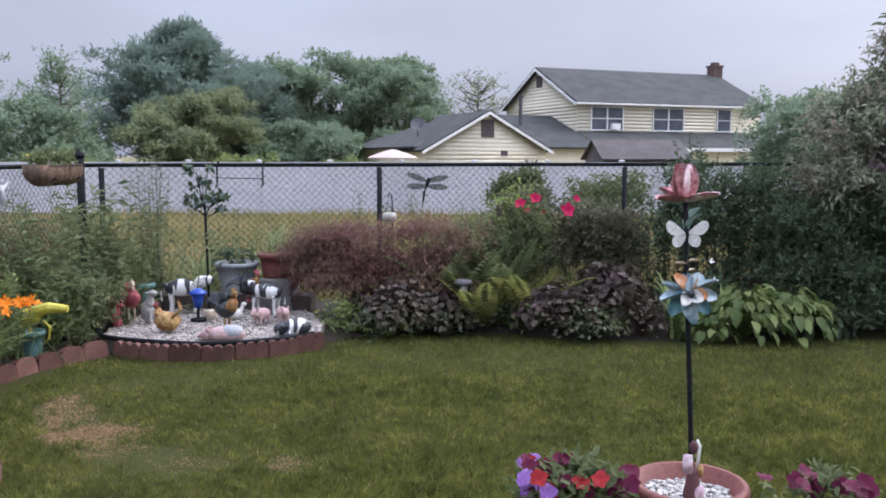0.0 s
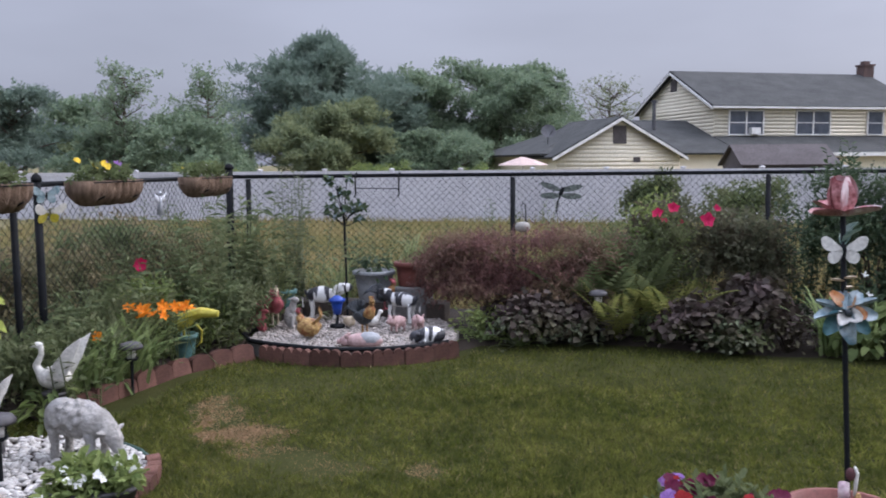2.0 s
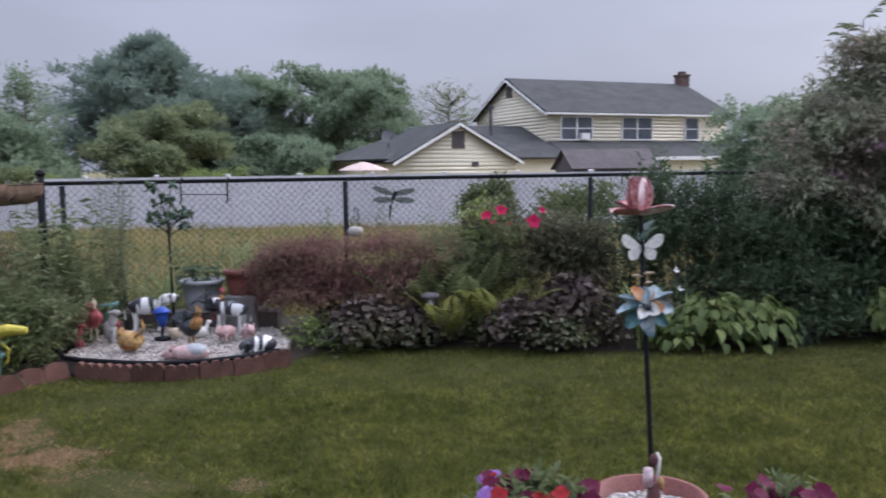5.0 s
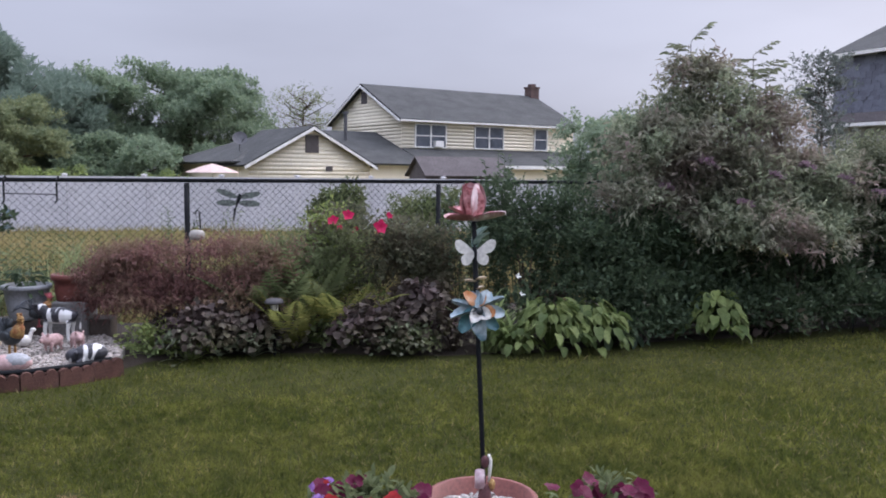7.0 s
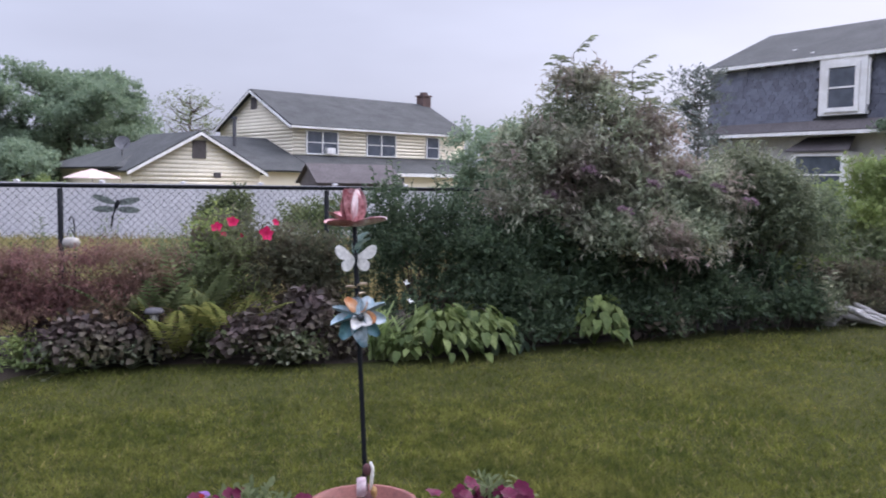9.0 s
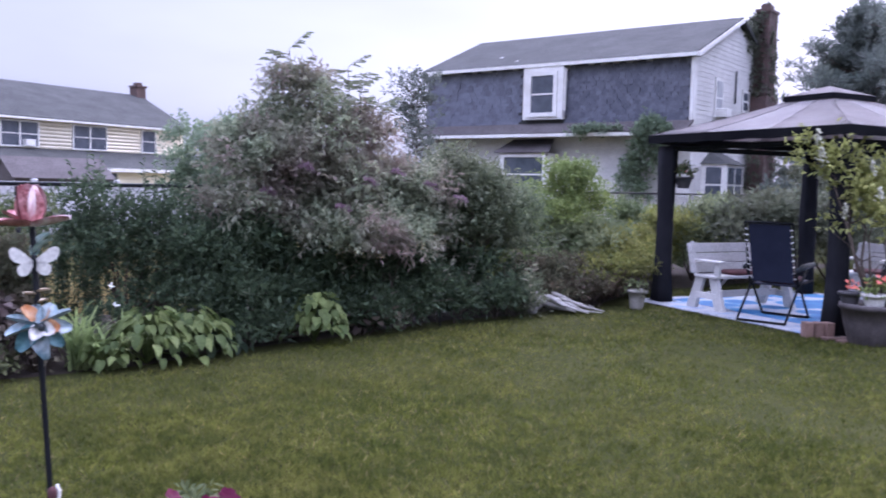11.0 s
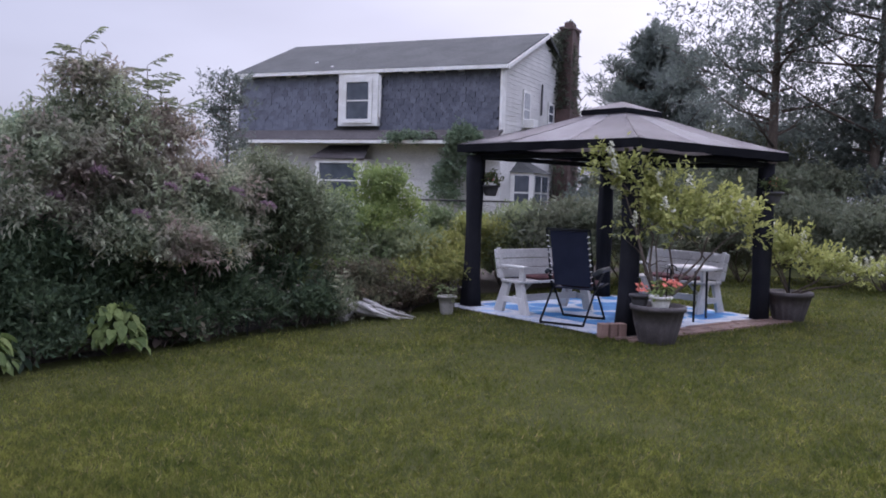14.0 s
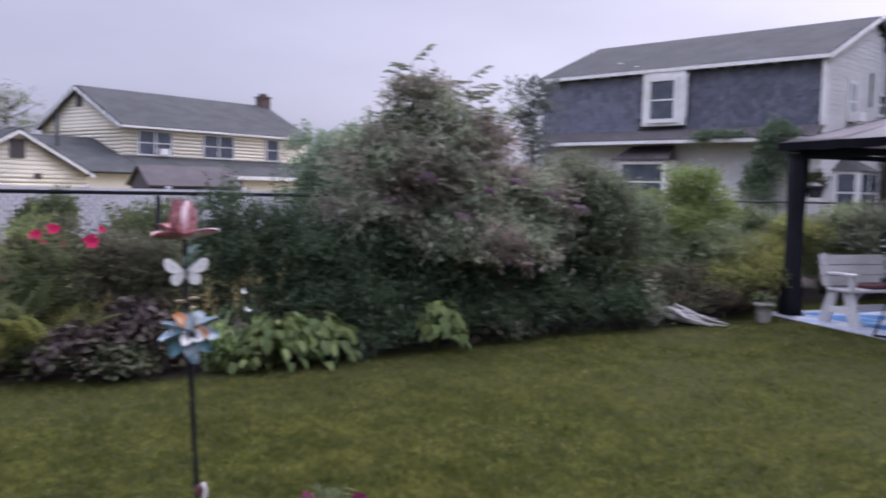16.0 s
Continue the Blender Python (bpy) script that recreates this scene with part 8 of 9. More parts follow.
def pavilion():
    g = thing("pavilion", "dark-posted garden pavilion with a two-tier taupe canopy", "gazebo", (9.31, 5.66, 0), -6.6)
    s = GZ
    for x, y in ((0, 0), (0, s), (s, 0), (s, s)):
        bm = bmesh.new()
        prof = 20
        rings = []
        for z in (0.02, 0.5, 1.2, 1.9, 2.2):
            w = 0.118 + 0.012 * math.cos(z * 3 + x) + (0.02 if z < 0.1 else 0)
            rings.append([bm.verts.new((x + w * math.cos(2 * math.pi * k / prof) * (1 + 0.12 * math.cos(5 * 2 * math.pi * k / prof + z)), y + w * math.sin(2 * math.pi * k / prof) * (1 + 0.12 * math.cos(5 * 2 * math.pi * k / prof + z)), z)) for k in range(prof)])
        for a, b in zip(rings, rings[1:]):
            for k in range(prof):
                bm.faces.new((a[k], a[(k + 1) % prof], b[(k + 1) % prof], b[k]))
        bm.faces.new(rings[0])
        bm.faces.new(rings[-1])
        p = part("post", bm, M["canvas_dark"], g, "post wrapped in a gathered dark curtain", smooth=True)
        bm = bmesh.new()
        block(bm, (x - 0.15, y - 0.15, 0), (x + 0.15, y + 0.15, 0.025), bevel=0.006)
        part("base_plate", bm, M["black_metal"], p)
    o, ez, vz = 0.2, 2.36, 2.84
    c = s / 2
    cor = [Vector((-o, -o, ez)), Vector((s + o, -o, ez)), Vector((s + o, s + o, ez)), Vector((-o, s + o, ez))]
    tw = 0.3
    top = [Vector((c - tw, c - tw, vz)), Vector((c + tw, c - tw, vz)), Vector((c + tw, c + tw, vz)), Vector((c - tw, c + tw, vz))]
    for i in range(4):
        a, b, d, e = cor[i], cor[(i + 1) % 4], top[(i + 1) % 4], top[i]
        for k in range(3):
            bm = bmesh.new()
            grid = []
            for v in range(7):
                row = []
                for u in range(7):
                    f = (k + u / 6 * 0.992) / 3
                    lo = a.lerp(b, f) + Vector((0, 0, -0.0))
                    hi = e.lerp(d, f)
                    p = lo.lerp(hi, v / 6)
                    p.z -= 0.022 * math.sin(math.pi * v / 6) + 0.02 * math.sin(math.pi * u / 6) * (1 - v / 6)
                    row.append(bm.verts.new(p))
                grid.append(row)
            for r0, r1 in zip(grid, grid[1:]):
                for u in range(6):
                    bm.faces.new((r0[u], r0[u + 1], r1[u + 1], r1[u]))
            bmesh.ops.solidify(bm, geom=bm.faces[:], thickness=0.006)
            part("canopy_panel", bm, M["canvas"] if k != 1 else M["canvas_light"], g, smooth=True)
        # valance and eave beam
        bm = bmesh.new()
        n = 16
        up = [bm.verts.new(a.lerp(b, j / n) + Vector((0, 0, -0.008))) for j in range(n + 1)]
        dn = [bm.verts.new(a.lerp(b, j / n) - Vector((0, 0, 0.12 + 0.008 * math.sin(j * 1.9)))) for j in range(n + 1)]
        for j in range(n):
            bm.faces.new((up[j], up[j + 1], dn[j + 1], dn[j]))
        bmesh.ops.solidify(bm, geom=bm.faces[:], thickness=0.008)
        part("valance", bm, M["canvas_dark"], g)
        bm = bmesh.new()
        pp = [Vector((0, 0, 2.18)), Vector((s, 0, 2.18)), Vector((s, s, 2.18)), Vector((0, s, 2.18))]
        tube(bm, [pp[i], pp[(i + 1) % 4]], 0.04, 6)
        part("beam", bm, M["black_metal"], g)
        bm = bmesh.new()
        tube(bm, [pp[i] + Vector((0, 0, 0.05)), top[i] - Vector((0, 0, 0.05))], 0.02, 6)
        part("rafter", bm, M["black_metal"], g)
    tw2, z0, z1 = 0.4, 2.88, 3.02
    for i in range(4):
        bm = bmesh.new()
        sg = ((-1, -1), (1, -1), (1, 1), (-1, 1))
        a = Vector((c + sg[i][0] * tw2, c + sg[i][1] * tw2, z0))
        b = Vector((c + sg[(i + 1) % 4][0] * tw2, c + sg[(i + 1) % 4][1] * tw2, z0))
        f = [bm.verts.new(v) for v in (a, b, Vector((c, c, z1)))]
        bm.faces.new(f)
        bmesh.ops.solidify(bm, geom=bm.faces[:], thickness=0.006)
        part("vent_panel", bm, M["canvas"], g)
        bm = bmesh.new()
        f = [bm.verts.new(v) for v in (a, b, b - Vector((0, 0, 0.07)), a - Vector((0, 0, 0.07)))]
        bm.faces.new(f)
        bmesh.ops.solidify(bm, geom=bm.faces[:], thickness=0.006)
        part("vent_valance", bm, M["canvas_dark"], g)
    return g


pavilion()


def gp(b, a, z=0.0):
    """A place in the pavilion: metres along its front, and back, from the front post."""
    return (9.31 + 0.9934 * b + 0.115 * a, 5.66 - 0.115 * b + 0.9934 * a, z)


# brick pad
pave = thing("paver_border", "brick pavers edging the pavilion's floor", "pavers", gp(0, 0), -6.6, kind="structure")
bm = bmesh.new()
block(bm, (0, 0, 0), (0.2, 0.1, 0.06), bevel=0.006)
me = bpy.data.meshes.new("paver")
bm.to_mesh(me)
bm.free()
me.materials.append(M["paver"])
rng = random.Random(3)
for i in range(18):
    for j in range(4):
        ob = new("paver", me)
        ob.parent = pave
        ob.matrix_basis = pose(-0.32 + 0.205 * i + (0.1 if j % 2 else 0), -0.38 + 0.105 * j, -0.04 + rng.uniform(0, 0.012), rng.uniform(-1, 1), rng.uniform(-1, 1), rng.uniform(-1, 1))
bm = bmesh.new()
block(bm, (-0.3, 0.06, -0.05), (3.2, 3.2, 0.012))
pad = part("floor_slab", bm, M["paver"], None)
pad.matrix_basis = pose(*gp(0, 0), 0, 0, -6.6)
tagged(pad, "brick-coloured floor under the rug", "floor", kind="structure")


def rug_material():
    m, nt, bs = nodes_of("woven_rug")
    tc = nt.nodes.new("ShaderNodeTexCoord")
    v = nt.nodes.new("ShaderNodeTexVoronoi")
    v.inputs["Scale"].default_value = 2.6
    nt.links.new(tc.outputs["Object"], v.inputs[0])
    n = noise_of(nt, 120.0, 2.0)
    col = ramp(nt, v.outputs["Distance"], [(0.3, (0.018, 0.11, 0.28)), (0.62, (0.026, 0.17, 0.36)), (0.68, (0.3, 0.34, 0.4)), (0.8, (0.34, 0.37, 0.42))])
    col = mixc(nt, 1.0, col, ramp(nt, n, [(0.3, (0.8, 0.8, 0.8)), (0.7, (1.1, 1.1, 1.1))]), "MULTIPLY")
    nt.links.new(col, bs.inputs["Base Color"])
    bs.inputs["Roughness"].default_value = 0.9
    return m


M["rug"] = rug_material()
M["rug_edge"] = surface("pale_rug_border", (0.3, 0.31, 0.34), (0.4, 0.41, 0.43), 8.0, 0.9, 90.0, 0.3, 0.002, stain=(0.08, 0.2, 0.38))
M["navy"] = surface("navy_sling_fabric", (0.012, 0.015, 0.035), (0.02, 0.025, 0.05), 4.0, 0.7, 150.0, 0.2, 0.001)
rug = thing("outdoor_rug", "blue and white patterned outdoor rug", "rug", gp(0, 0), -6.6)
bm = bmesh.new()
block(bm, (0.22, 0.3, 0.014), (2.95, 2.95, 0.024))
part("field", bm, M["rug"], rug)
for lo, hi in (((-0.34, 0.02), (3.1, 0.3)), ((-0.34, 2.95), (3.1, 3.15)), ((-0.34, 0.3), (0.22, 2.95)), ((2.95, 0.3), (3.1, 2.95))):
    bm = bmesh.new()
    block(bm, (lo[0], lo[1], 0.014), (hi[0], hi[1], 0.022))
    part("border", bm, M["rug_edge"], rug)


def bench(at, turn, length):
    """A white A-frame bench; its back stands at +y, it runs along x."""
    t = thing("bench", "white-painted A-frame garden bench with armrests", "bench", at, turn, "benches in the pavilion")
    for k in range(3):
        bm = bmesh.new()
        block(bm, (0.02, 0.06 + 0.135 * k, 0.42), (length - 0.02, 0.185 + 0.135 * k, 0.455), bevel=0.006)
        part("seat_plank", bm, M["bench_white"], t)
    for k in range(3):
        bm = bmesh.new()
        block(bm, (0, 0, 0), (length, 0.03, 0.128), pose(0, 0.475 + 0.035 * k, 0.47 + 0.133 * k, -14, 0, 0), 0.006)
        part("back_plank", bm, M["bench_white"], t)
    for x in (0.06, length - 0.11):
        for y0, y1 in ((0.0, 0.14), (0.52, 0.38)):
            bm = bmesh.new()
            solid(bm, [(x, y0 - 0.06, 0), (x, y0 + 0.1, 0), (x, y1 + 0.08, 0.42), (x, y1 - 0.06, 0.42)], (0.05, 0, 0))
            part("leg", bm, M["bench_white"], t)
        bm = bmesh.new()
        block(bm, (x - 0.004, 0.08, 0.14), (x + 0.054, 0.46, 0.22), bevel=0.004)
        part("leg_brace", bm, M["bench_white"], t)
        bm = bmesh.new()
        block(bm, (x - 0.03, 0.02, 0.62), (x + 0.09, 0.47, 0.655), bevel=0.006)
        part("armrest", bm, M["bench_white"], t)
        bm = bmesh.new()
        block(bm, (x, 0.05, 0.455), (x + 0.05, 0.14, 0.62), bevel=0.004)
        part("arm_post", bm, M["bench_white"], t)
        bm = bmesh.new()
        block(bm, (x, 0.0, 0.0), (x + 0.05, 0.05, 0.45), pose(0, 0.46, 0.45, -14, 0, 0), 0.004)
        part("back_post", bm, M["bench_white"], t)
    bm = bmesh.new()
    block(bm, (0.1, 0.24, 0.15), (length - 0.1, 0.28, 0.24), bevel=0.004)
    part("stretcher", bm, M["bench_white"], t)
    for x in (0.16, length - 0.2):
        bm = bmesh.new()
        tube(bm, [(x, 0.26, 0.2), (x + (0.28 if x < length / 2 else -0.28), 0.26, 0.42)], 0.025, 4)
        part("strut", bm, M["bench_white"], t)
    return t


def cushion(at, turn, w, d, label):
    bm = bmesh.new()
    block(bm, (0, 0, 0), (w, d, 0.05), bevel=0.018)
    ob = part("cushion", bm, M["maroon_cloth"], None, smooth=True)
    ob.matrix_basis = pose(*at, 0, 0, turn)
    tagged(ob, label, "cushion")


bench(gp(-0.1, 1.72, 0.024), -6.6, 1.45)
bench(gp(2.42, 2.05, 0.024), -96.6, 1.45)
cushion(gp(0.3, 1.8, 0.48), -6.6, 0.85, 0.38, "dark maroon flat cushion on the bench seat")
cushion(gp(2.5, 1.75, 0.48), -96.6, 0.85, 0.38, "dark maroon flat cushion on the bench seat")


def recliner(at, turn):
    """A folding recliner seen from behind; it faces +y."""
    t = thing("recliner_chair", "dark navy folding recliner chair with black tube frame", "chair", at, turn)
    w = 0.29
    for x in (-w, w):
        bm = bmesh.new()
        tube(bm, [(x, -0.02, 0.42), (x, -0.14, 0.75), (x, -0.26, 1.12)], 0.014, 8)
        part("back_tube", bm, M["black_metal"], t, smooth=True)
        bm = bmesh.new()
        tube(bm, [(x, -0.36, 0.02), (x, 0.0, 0.38), (x, 0.32, 0.6)], 0.014, 8)
        part("leg", bm, M["black_metal"], t, smooth=True)
        bm = bmesh.new()
        tube(bm, [(x, 0.42, 0.02), (x, 0.1, 0.36), (x, -0.12, 0.56)], 0.014, 8)
        part("leg", bm, M["black_metal"], t, smooth=True)
        bm = bmesh.new()
        tube(bm, [(x * 1.1, -0.14, 0.6), (x * 1.12, 0.1, 0.63), (x * 1.12, 0.4, 0.64)], [0.026, 0.034, 0.028], 8)
        part("armrest", bm, M["black_resin"], t, smooth=True)
        bm = bmesh.new()
        tube(bm, [(x, 0.0, 0.4), (x, 0.5, 0.45)], 0.012, 8)
        part("seat_tube", bm, M["black_metal"], t, smooth=True)
        for k in range(9):
            bm = bmesh.new()
            f = k / 8
            y, z = -0.075 - 0.19 * f, 0.5 + 0.55 * f
            tube(bm, [(x, y, z), (x * 0.88, y + 0.004, z - 0.01)], 0.006, 4)
            part("lacing", bm, M["white_paint"], t)
    for y, z in ((-0.36, 0.02), (0.42, 0.02), (-0.26, 1.12)):
        bm = bmesh.new()
        tube(bm, [(-w, y, z), (w, y, z)], 0.014, 8)
        part("cross_tube", bm, M["black_metal"], t, smooth=True)
    bm = bmesh.new()
    solid(bm, [(-0.25, -0.03, 0.44), (0.25, -0.03, 0.44), (0.25, -0.25, 1.1), (-0.25, -0.25, 1.1)], (0, 0.012, 0.004))
    part("back_sling", bm, M["navy"], t)
    bm = bmesh.new()
    solid(bm, [(-0.25, -0.02, 0.4), (0.25, -0.02, 0.4), (0.25, 0.48, 0.44), (-0.25, 0.48, 0.44)], (0, 0, 0.012))
    part("seat_sling", bm, M["navy"], t)
    bm = bmesh.new()
    block(bm, (-0.2, 0.05, 0.42), (0.2, 0.44, 0.49), bevel=0.02)
    part("seat_pad", bm, M["maroon_cloth"], t, smooth=True)
    return t


recliner(gp(0.12, 1.0, 0.02), -74).scale = (1.0, 1.08, 1.08)


def brick_stack():
    for k in range(3):
        bm = bmesh.new()
        block(bm, (0, 0, 0), (0.095, 0.12, 0.17), bevel=0.006)
        ob = part("loose_brick", bm, M["tan_brick"], None)
        ob.matrix_basis = pose(8.86 + 0.1 * k, 5.72 - 0.065 * k, 0.0, 0, 0, -30 + 4 * k)
        tagged(ob, "upright reddish brick on the lawn's edge", "brick", "stood bricks")


brick_stack()
t = thing("side_table", "small round white-topped table on dark legs", "table", gp(1.86, 0.44, 0.02), 0)
bm = bmesh.new()
lathe(bm, [(0.32, 0.69), (0.34, 0.7), (0.34, 0.725), (0.32, 0.735)], 36)
part("tabletop", bm, M["bench_white"], t, smooth=False)
for k in range(3):
    bm = bmesh.new()
    a = k * 2.094 - 0.35
    tube(bm, [(0.3 * math.cos(a), 0.3 * math.sin(a), 0.0), (0.28 * math.cos(a), 0.28 * math.sin(a), 0.69)], 0.016, 8)
    part("leg", bm, M["black_metal"], t)


def hydrangea(name, label, at, trunk_h, lobes, twigs, blooms, seed):
    t = thing(name, label, "shrub", at)
    g = np.random.default_rng(seed)
    tips = [[l[0][0] + g.uniform(-0.5, 0.5) * l[1][0], l[0][1] + g.uniform(-0.5, 0.5) * l[1][1], l[0][2]] for l in lobes]
    limbs("stem", (0, 0, 0), tips, 0.022, M["bark"], t, seed)
    crown("foliage", lobes, twigs, 7, 0.24, 0.078, M["hydrangea_leaf"], t, seed, OVAL, 0.5, 0.85, 0.48, spread=0.6)
    pts = []
    for _ in range(blooms):
        c, r = lobes[g.integers(len(lobes))]
        d = unit(g.normal(size=3))
        d[2] = abs(d[2])
        p = np.array(c) + d * np.array(r) * 1.08
        for k in range(26):
            s = k / 26
            q = 0.045 * (1 - s * 0.8)
            pts.append(tuple(p + np.array([g.normal(0, q * 0.7), g.normal(0, q * 0.7), 0.16 * s])))
    petals("panicle", pts, 0.025, 4, M["cream"], t, seed, 0.3, 0.9)
    return t


M["driftwood"] = surface("bleached_wood", (0.3, 0.285, 0.26), (0.46, 0.44, 0.41), 16.0, 0.9, 60.0, 1.0, 0.008, stretch=(1, 1, 3), stain=(0.22, 0.2, 0.18))
M["tub"] = surface("grey_brown_resin", (0.07, 0.06, 0.06), (0.125, 0.108, 0.106), 5.0, 0.7, 60.0, 0.2, 0.002, stain=(0.07, 0.062, 0.06))
big = (9.17, 5.17, 0.0)
pot("large_planter", "large fluted dark grey planter on the lawn", big, 0.2, 0.305, 0.44, M["tub"], 0.03, 18)
hydrangea("hydrangea", "yellow-green panicle hydrangea in the large planter", (9.22, 5.2, 0.42), 0.6,
          [((0.35, 0.2, 1.08), (0.45, 0.4, 0.35)), ((-0.05, 0.5, 1.4), (0.28, 0.28, 0.22)), ((0.6, -0.2, 0.95), (0.4, 0.38, 0.35)), ((0.1, 0.1, 0.85), (0.3, 0.3, 0.22)), ((-0.15, 0.75, 1.62), (0.12, 0.18, 0.14)), ((0.85, -0.5, 0.92), (0.25, 0.25, 0.28)), ((0.2, 0.45, 1.3), (0.3, 0.3, 0.15))], 520, 26, 240)
pot("small_white_pot", "small white pot with coral flowers in the planter", (9.03, 5.06, 0.42), 0.09, 0.12, 0.14, M["swan_white"], 0.015)
rosette("potted_plant", "yellow-green leaves in the small white pot", (9.03, 5.06, 0.53), 50, 0.09, M["yellow_green"], 241, 0.12, 0.12, 0.4, OVAL)
pot("small_grey_pot", "small grey pot with coral flowers", (8.98, 5.3, 0.42), 0.08, 0.11, 0.14, M["dark_pot"], 0.015)
CB = thing("coral_bloom", "coral-pink begonia flowers in the planter", "flower", (0, 0, 0))
g0 = np.random.default_rng(31)
petals("flower", [(9.1 + g0.normal(0, 0.07), 4.95 + g0.normal(0, 0.05), 0.66 + g0.uniform(0, 0.09)) for _ in range(26)], 0.03, 5, M["coral"], CB, 2, 0.3, 0.9)
petals("flower", [(8.95 + g0.normal(0, 0.05), 5.28 + g0.normal(0, 0.06), 0.6 + g0.uniform(0, 0.08)) for _ in range(14)], 0.028, 5, M["coral"], CB, 3, 0.3, 0.9)
bm = bmesh.new()
tube(bm, [(9.08, 5.02, 0.45), (9.08, 5.02, 0.86), (9.09, 4.98, 0.92), (9.1, 4.93, 0.9), (9.1, 4.92, 0.85)], 0.008, 6)
tagged(part("shepherd_hook", bm, M["black_metal"], None), "small black hook stake in the planter", "hook")
pot("large_planter", "dark grey planter beside the pavilion", (12.52, 5.06, 0.0), 0.2, 0.31, 0.42, M["tub"], 0.03, 18)
hydrangea("hydrangea", "cream-flowered hydrangea leaning over its planter", (12.52, 5.06, 0.36), 0.3,
          [((-0.1, 0.05, 0.5), (0.4, 0.35, 0.3)), ((0.1, -0.4, 0.35), (0.4, 0.35, 0.25)), ((0.25, -0.9, 0.3), (0.25, 0.3, 0.15)), ((-0.15, 0.3, 0.7), (0.25, 0.2, 0.2))], 300, 22, 242)
bm = bmesh.new()
tube(bm, [(12.5, 5.06, 0.3), (12.5, 5.06, 1.2), (12.5, 5.06, 1.42)], [0.012, 0.012, 0.006], 6)
tagged(part("plant_stake", bm, M["black_metal"], None), "thin black stake in the planter", "stake")
pot("small_white_pot", "small white pot at the border's edge", (8.75, 8.15, 0.0), 0.085, 0.12, 0.26, M["old_white"], 0.02)
rosette("potted_plant", "small green plant in the white pot", (8.75, 8.15, 0.22), 40, 0.08, M["green"], 243, 0.12, 0.14, 0.5, OVAL)
for k, (b, a, z) in enumerate(((0.18, 2.75, 1.62), (2.8, -0.16, 1.65))):
    t = pot("hanging_pot", "dark half pot of flowers hung on the pavilion post", gp(b, a, z), 0.08, 0.13, 0.16, M["dark_pot"], 0.015)
    crown("foliage", [((0, 0, 0.2), (0.14, 0.12, 0.1))], 60, 4, 0.08, 0.06, M["green"], t, 250 + k, OVAL, 0.5)
    petals("flower", [(0.05 * math.cos(j * 2.4), 0.05 * math.sin(j * 2.4), 0.24 + 0.03 * (j % 4)) for j in range(9)], 0.025, 5, M["coral"], t, 4, 0.3, 0.9)
t = thing("driftwood", "pile of pale weathered driftwood branches", "driftwood", (7.6, 8.2, 0.02))
dw = random.Random(12)
for k in range(13):
    bm = bmesh.new()
    a = dw.uniform(-0.75, 0.15)
    x0, y0, ln = dw.uniform(-0.4, -0.1), dw.uniform(0.0, 0.3), dw.uniform(0.35, 0.8)
    pts = [(x0, y0, dw.uniform(0.1, 0.26))]
    for s in (0.35, 0.7, 1.0):
        pts.append((x0 + ln * s * math.cos(a) + dw.uniform(-0.04, 0.04), y0 + ln * s * math.sin(a) + dw.uniform(-0.04, 0.04), max(0.015, pts[0][2] * (1 - s) + dw.uniform(-0.02, 0.03))))
    r = dw.uniform(0.014, 0.034)
    tube(bm, pts, [r * 0.8, r * 1.1, r * 0.8, r * 0.3], 7)
    part("branch", bm, M["driftwood"], t, smooth=True)
bm = bmesh.new()
g = bmesh.ops.create_icosphere(bm, subdivisions=3, radius=1.0)
for v in bm.verts:
    v.co = Vector((v.co.x * 0.14, v.co.y * 0.12, v.co.z * 0.17)) * (1 + 0.45 * noise.noise(v.co * 2.6)) + Vector((-0.4, 0.25, 0.13))
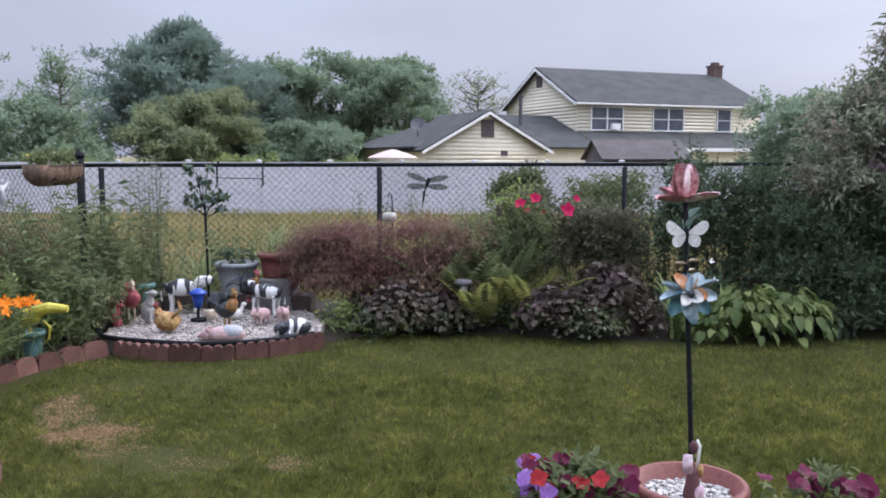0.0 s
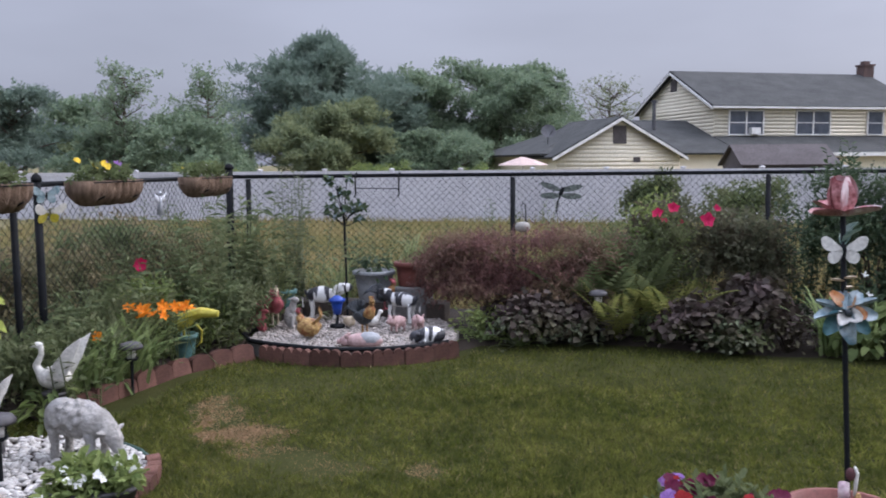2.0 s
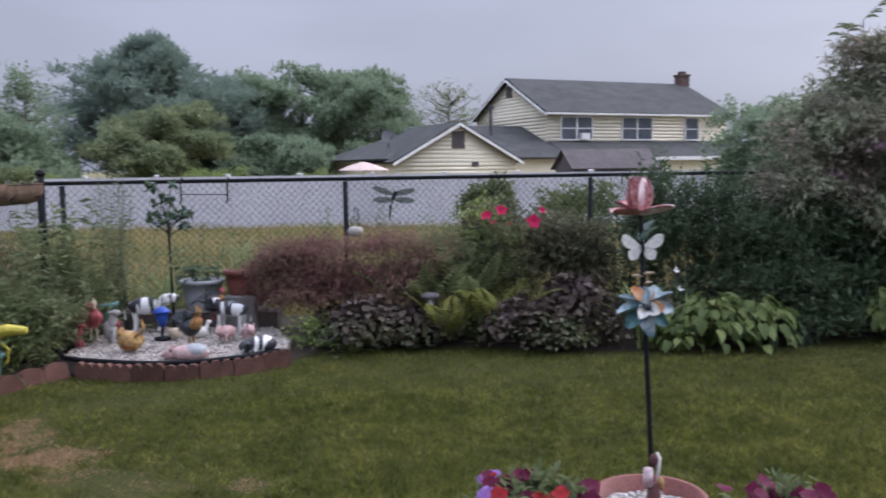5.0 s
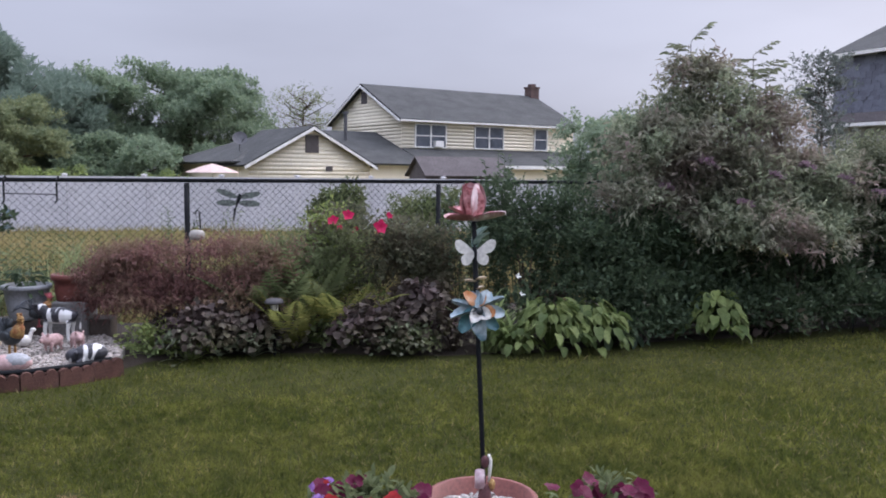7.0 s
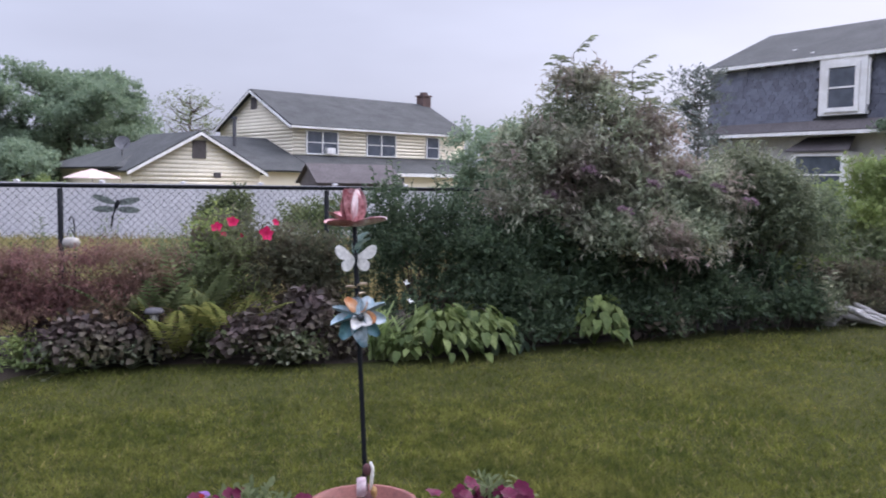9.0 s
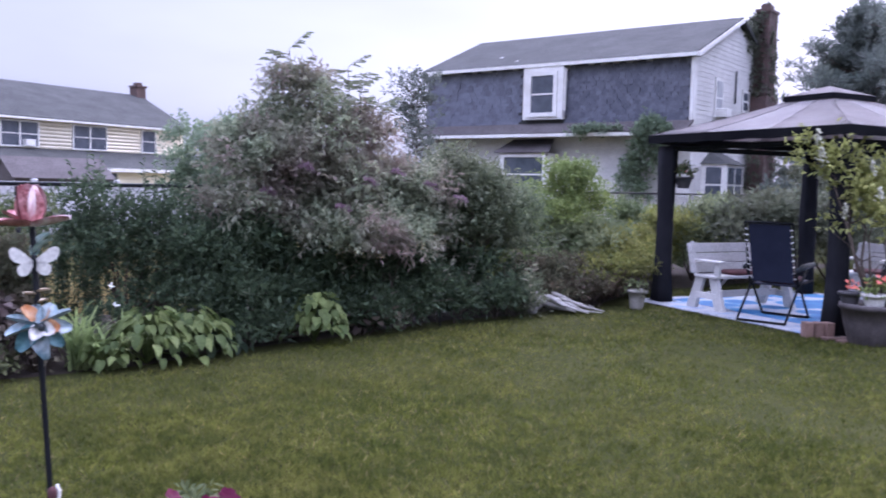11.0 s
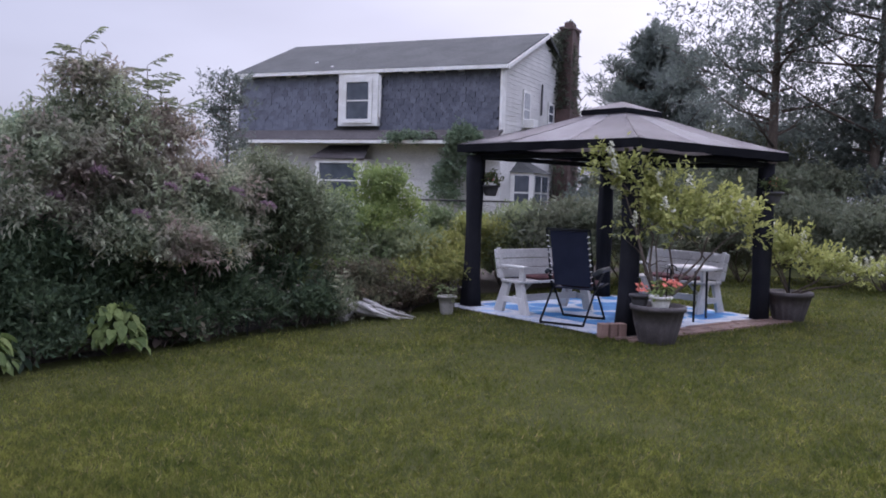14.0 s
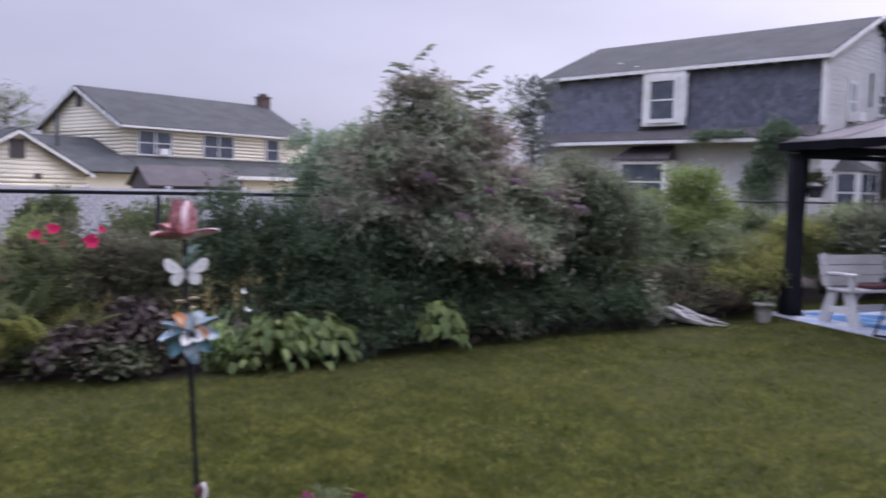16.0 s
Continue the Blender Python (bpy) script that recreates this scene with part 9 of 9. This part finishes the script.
part("stump", bm, M["driftwood"], t, smooth=True)
t = thing("stake_light", "thin dark stake light with a pale globe in the border", "garden lamp", (5.59, 8.1, 0))
bm = bmesh.new()
tube(bm, [(0, 0, 0), (0, 0, 0.34)], 0.007, 6)
part("stake", bm, M["black_metal"], t)
bm = bmesh.new()
blob(bm, (0, 0, 0.36), (0.02, 0.02, 0.025), 8)
part("globe", bm, M["frosted"], t)
# climbers by the fence and on the far house
bush("climbing_vine", "light green shrub grown over the fence", (8.85, 10.0, 0.0), [((0.1, 0, 1.05), (0.75, 0.5, 0.55)), ((0.15, 0, 1.5), (0.55, 0.42, 0.4)), ((-0.5, 0, 1.15), (0.45, 0.35, 0.35)), ((0.65, 0, 1.35), (0.4, 0.32, 0.32))], 0.07, 2000, M["yellow_green"], 261, 0.5, split=8)
IV = thing("house_ivy", "ivy climbing the chimney of the white house", "ivy", (18.25, 28.62, 0), -71.16)
crown("chimney_foliage", [((10.76, 5.85, 2.2), (0.55, 0.95, 2.8)), ((10.78, 5.85, 5.6), (0.44, 0.72, 2.0)), ((10.78, 5.85, 7.2), (0.4, 0.66, 0.95)), ((10.7, 5.0, 6.7), (0.12, 0.35, 0.75)), ((10.62, 4.55, 7.1), (0.1, 0.3, 0.35))], 4200, 5, 0.1, 0.1, M["ivy_leaf"], IV, 262, FAR_LEAF, 0.1, 0.3, 0.7)
crown("wall_foliage", [((9.5, -0.75, 2.4), (0.95, 0.35, 1.25)), ((9.9, -0.75, 3.2), (0.7, 0.3, 0.6)), ((8.9, -0.7, 1.6), (0.7, 0.3, 0.9)), ((7.8, -0.9, 3.45), (0.85, 0.16, 0.14)), ((7.1, -0.9, 3.35), (0.4, 0.14, 0.2))], 1500, 5, 0.16, 0.13, M["oak"], IV, 263, FAR_LEAF, 0.1, 0.5, 0.6, split=5)
limbs("stem", (10.95, 5.85, -0.4), [(11.0, 5.6, 3.5), (11.0, 5.9, 6.0), (10.9, 5.8, 7.4)], 0.06, M["bark"], IV, 3)
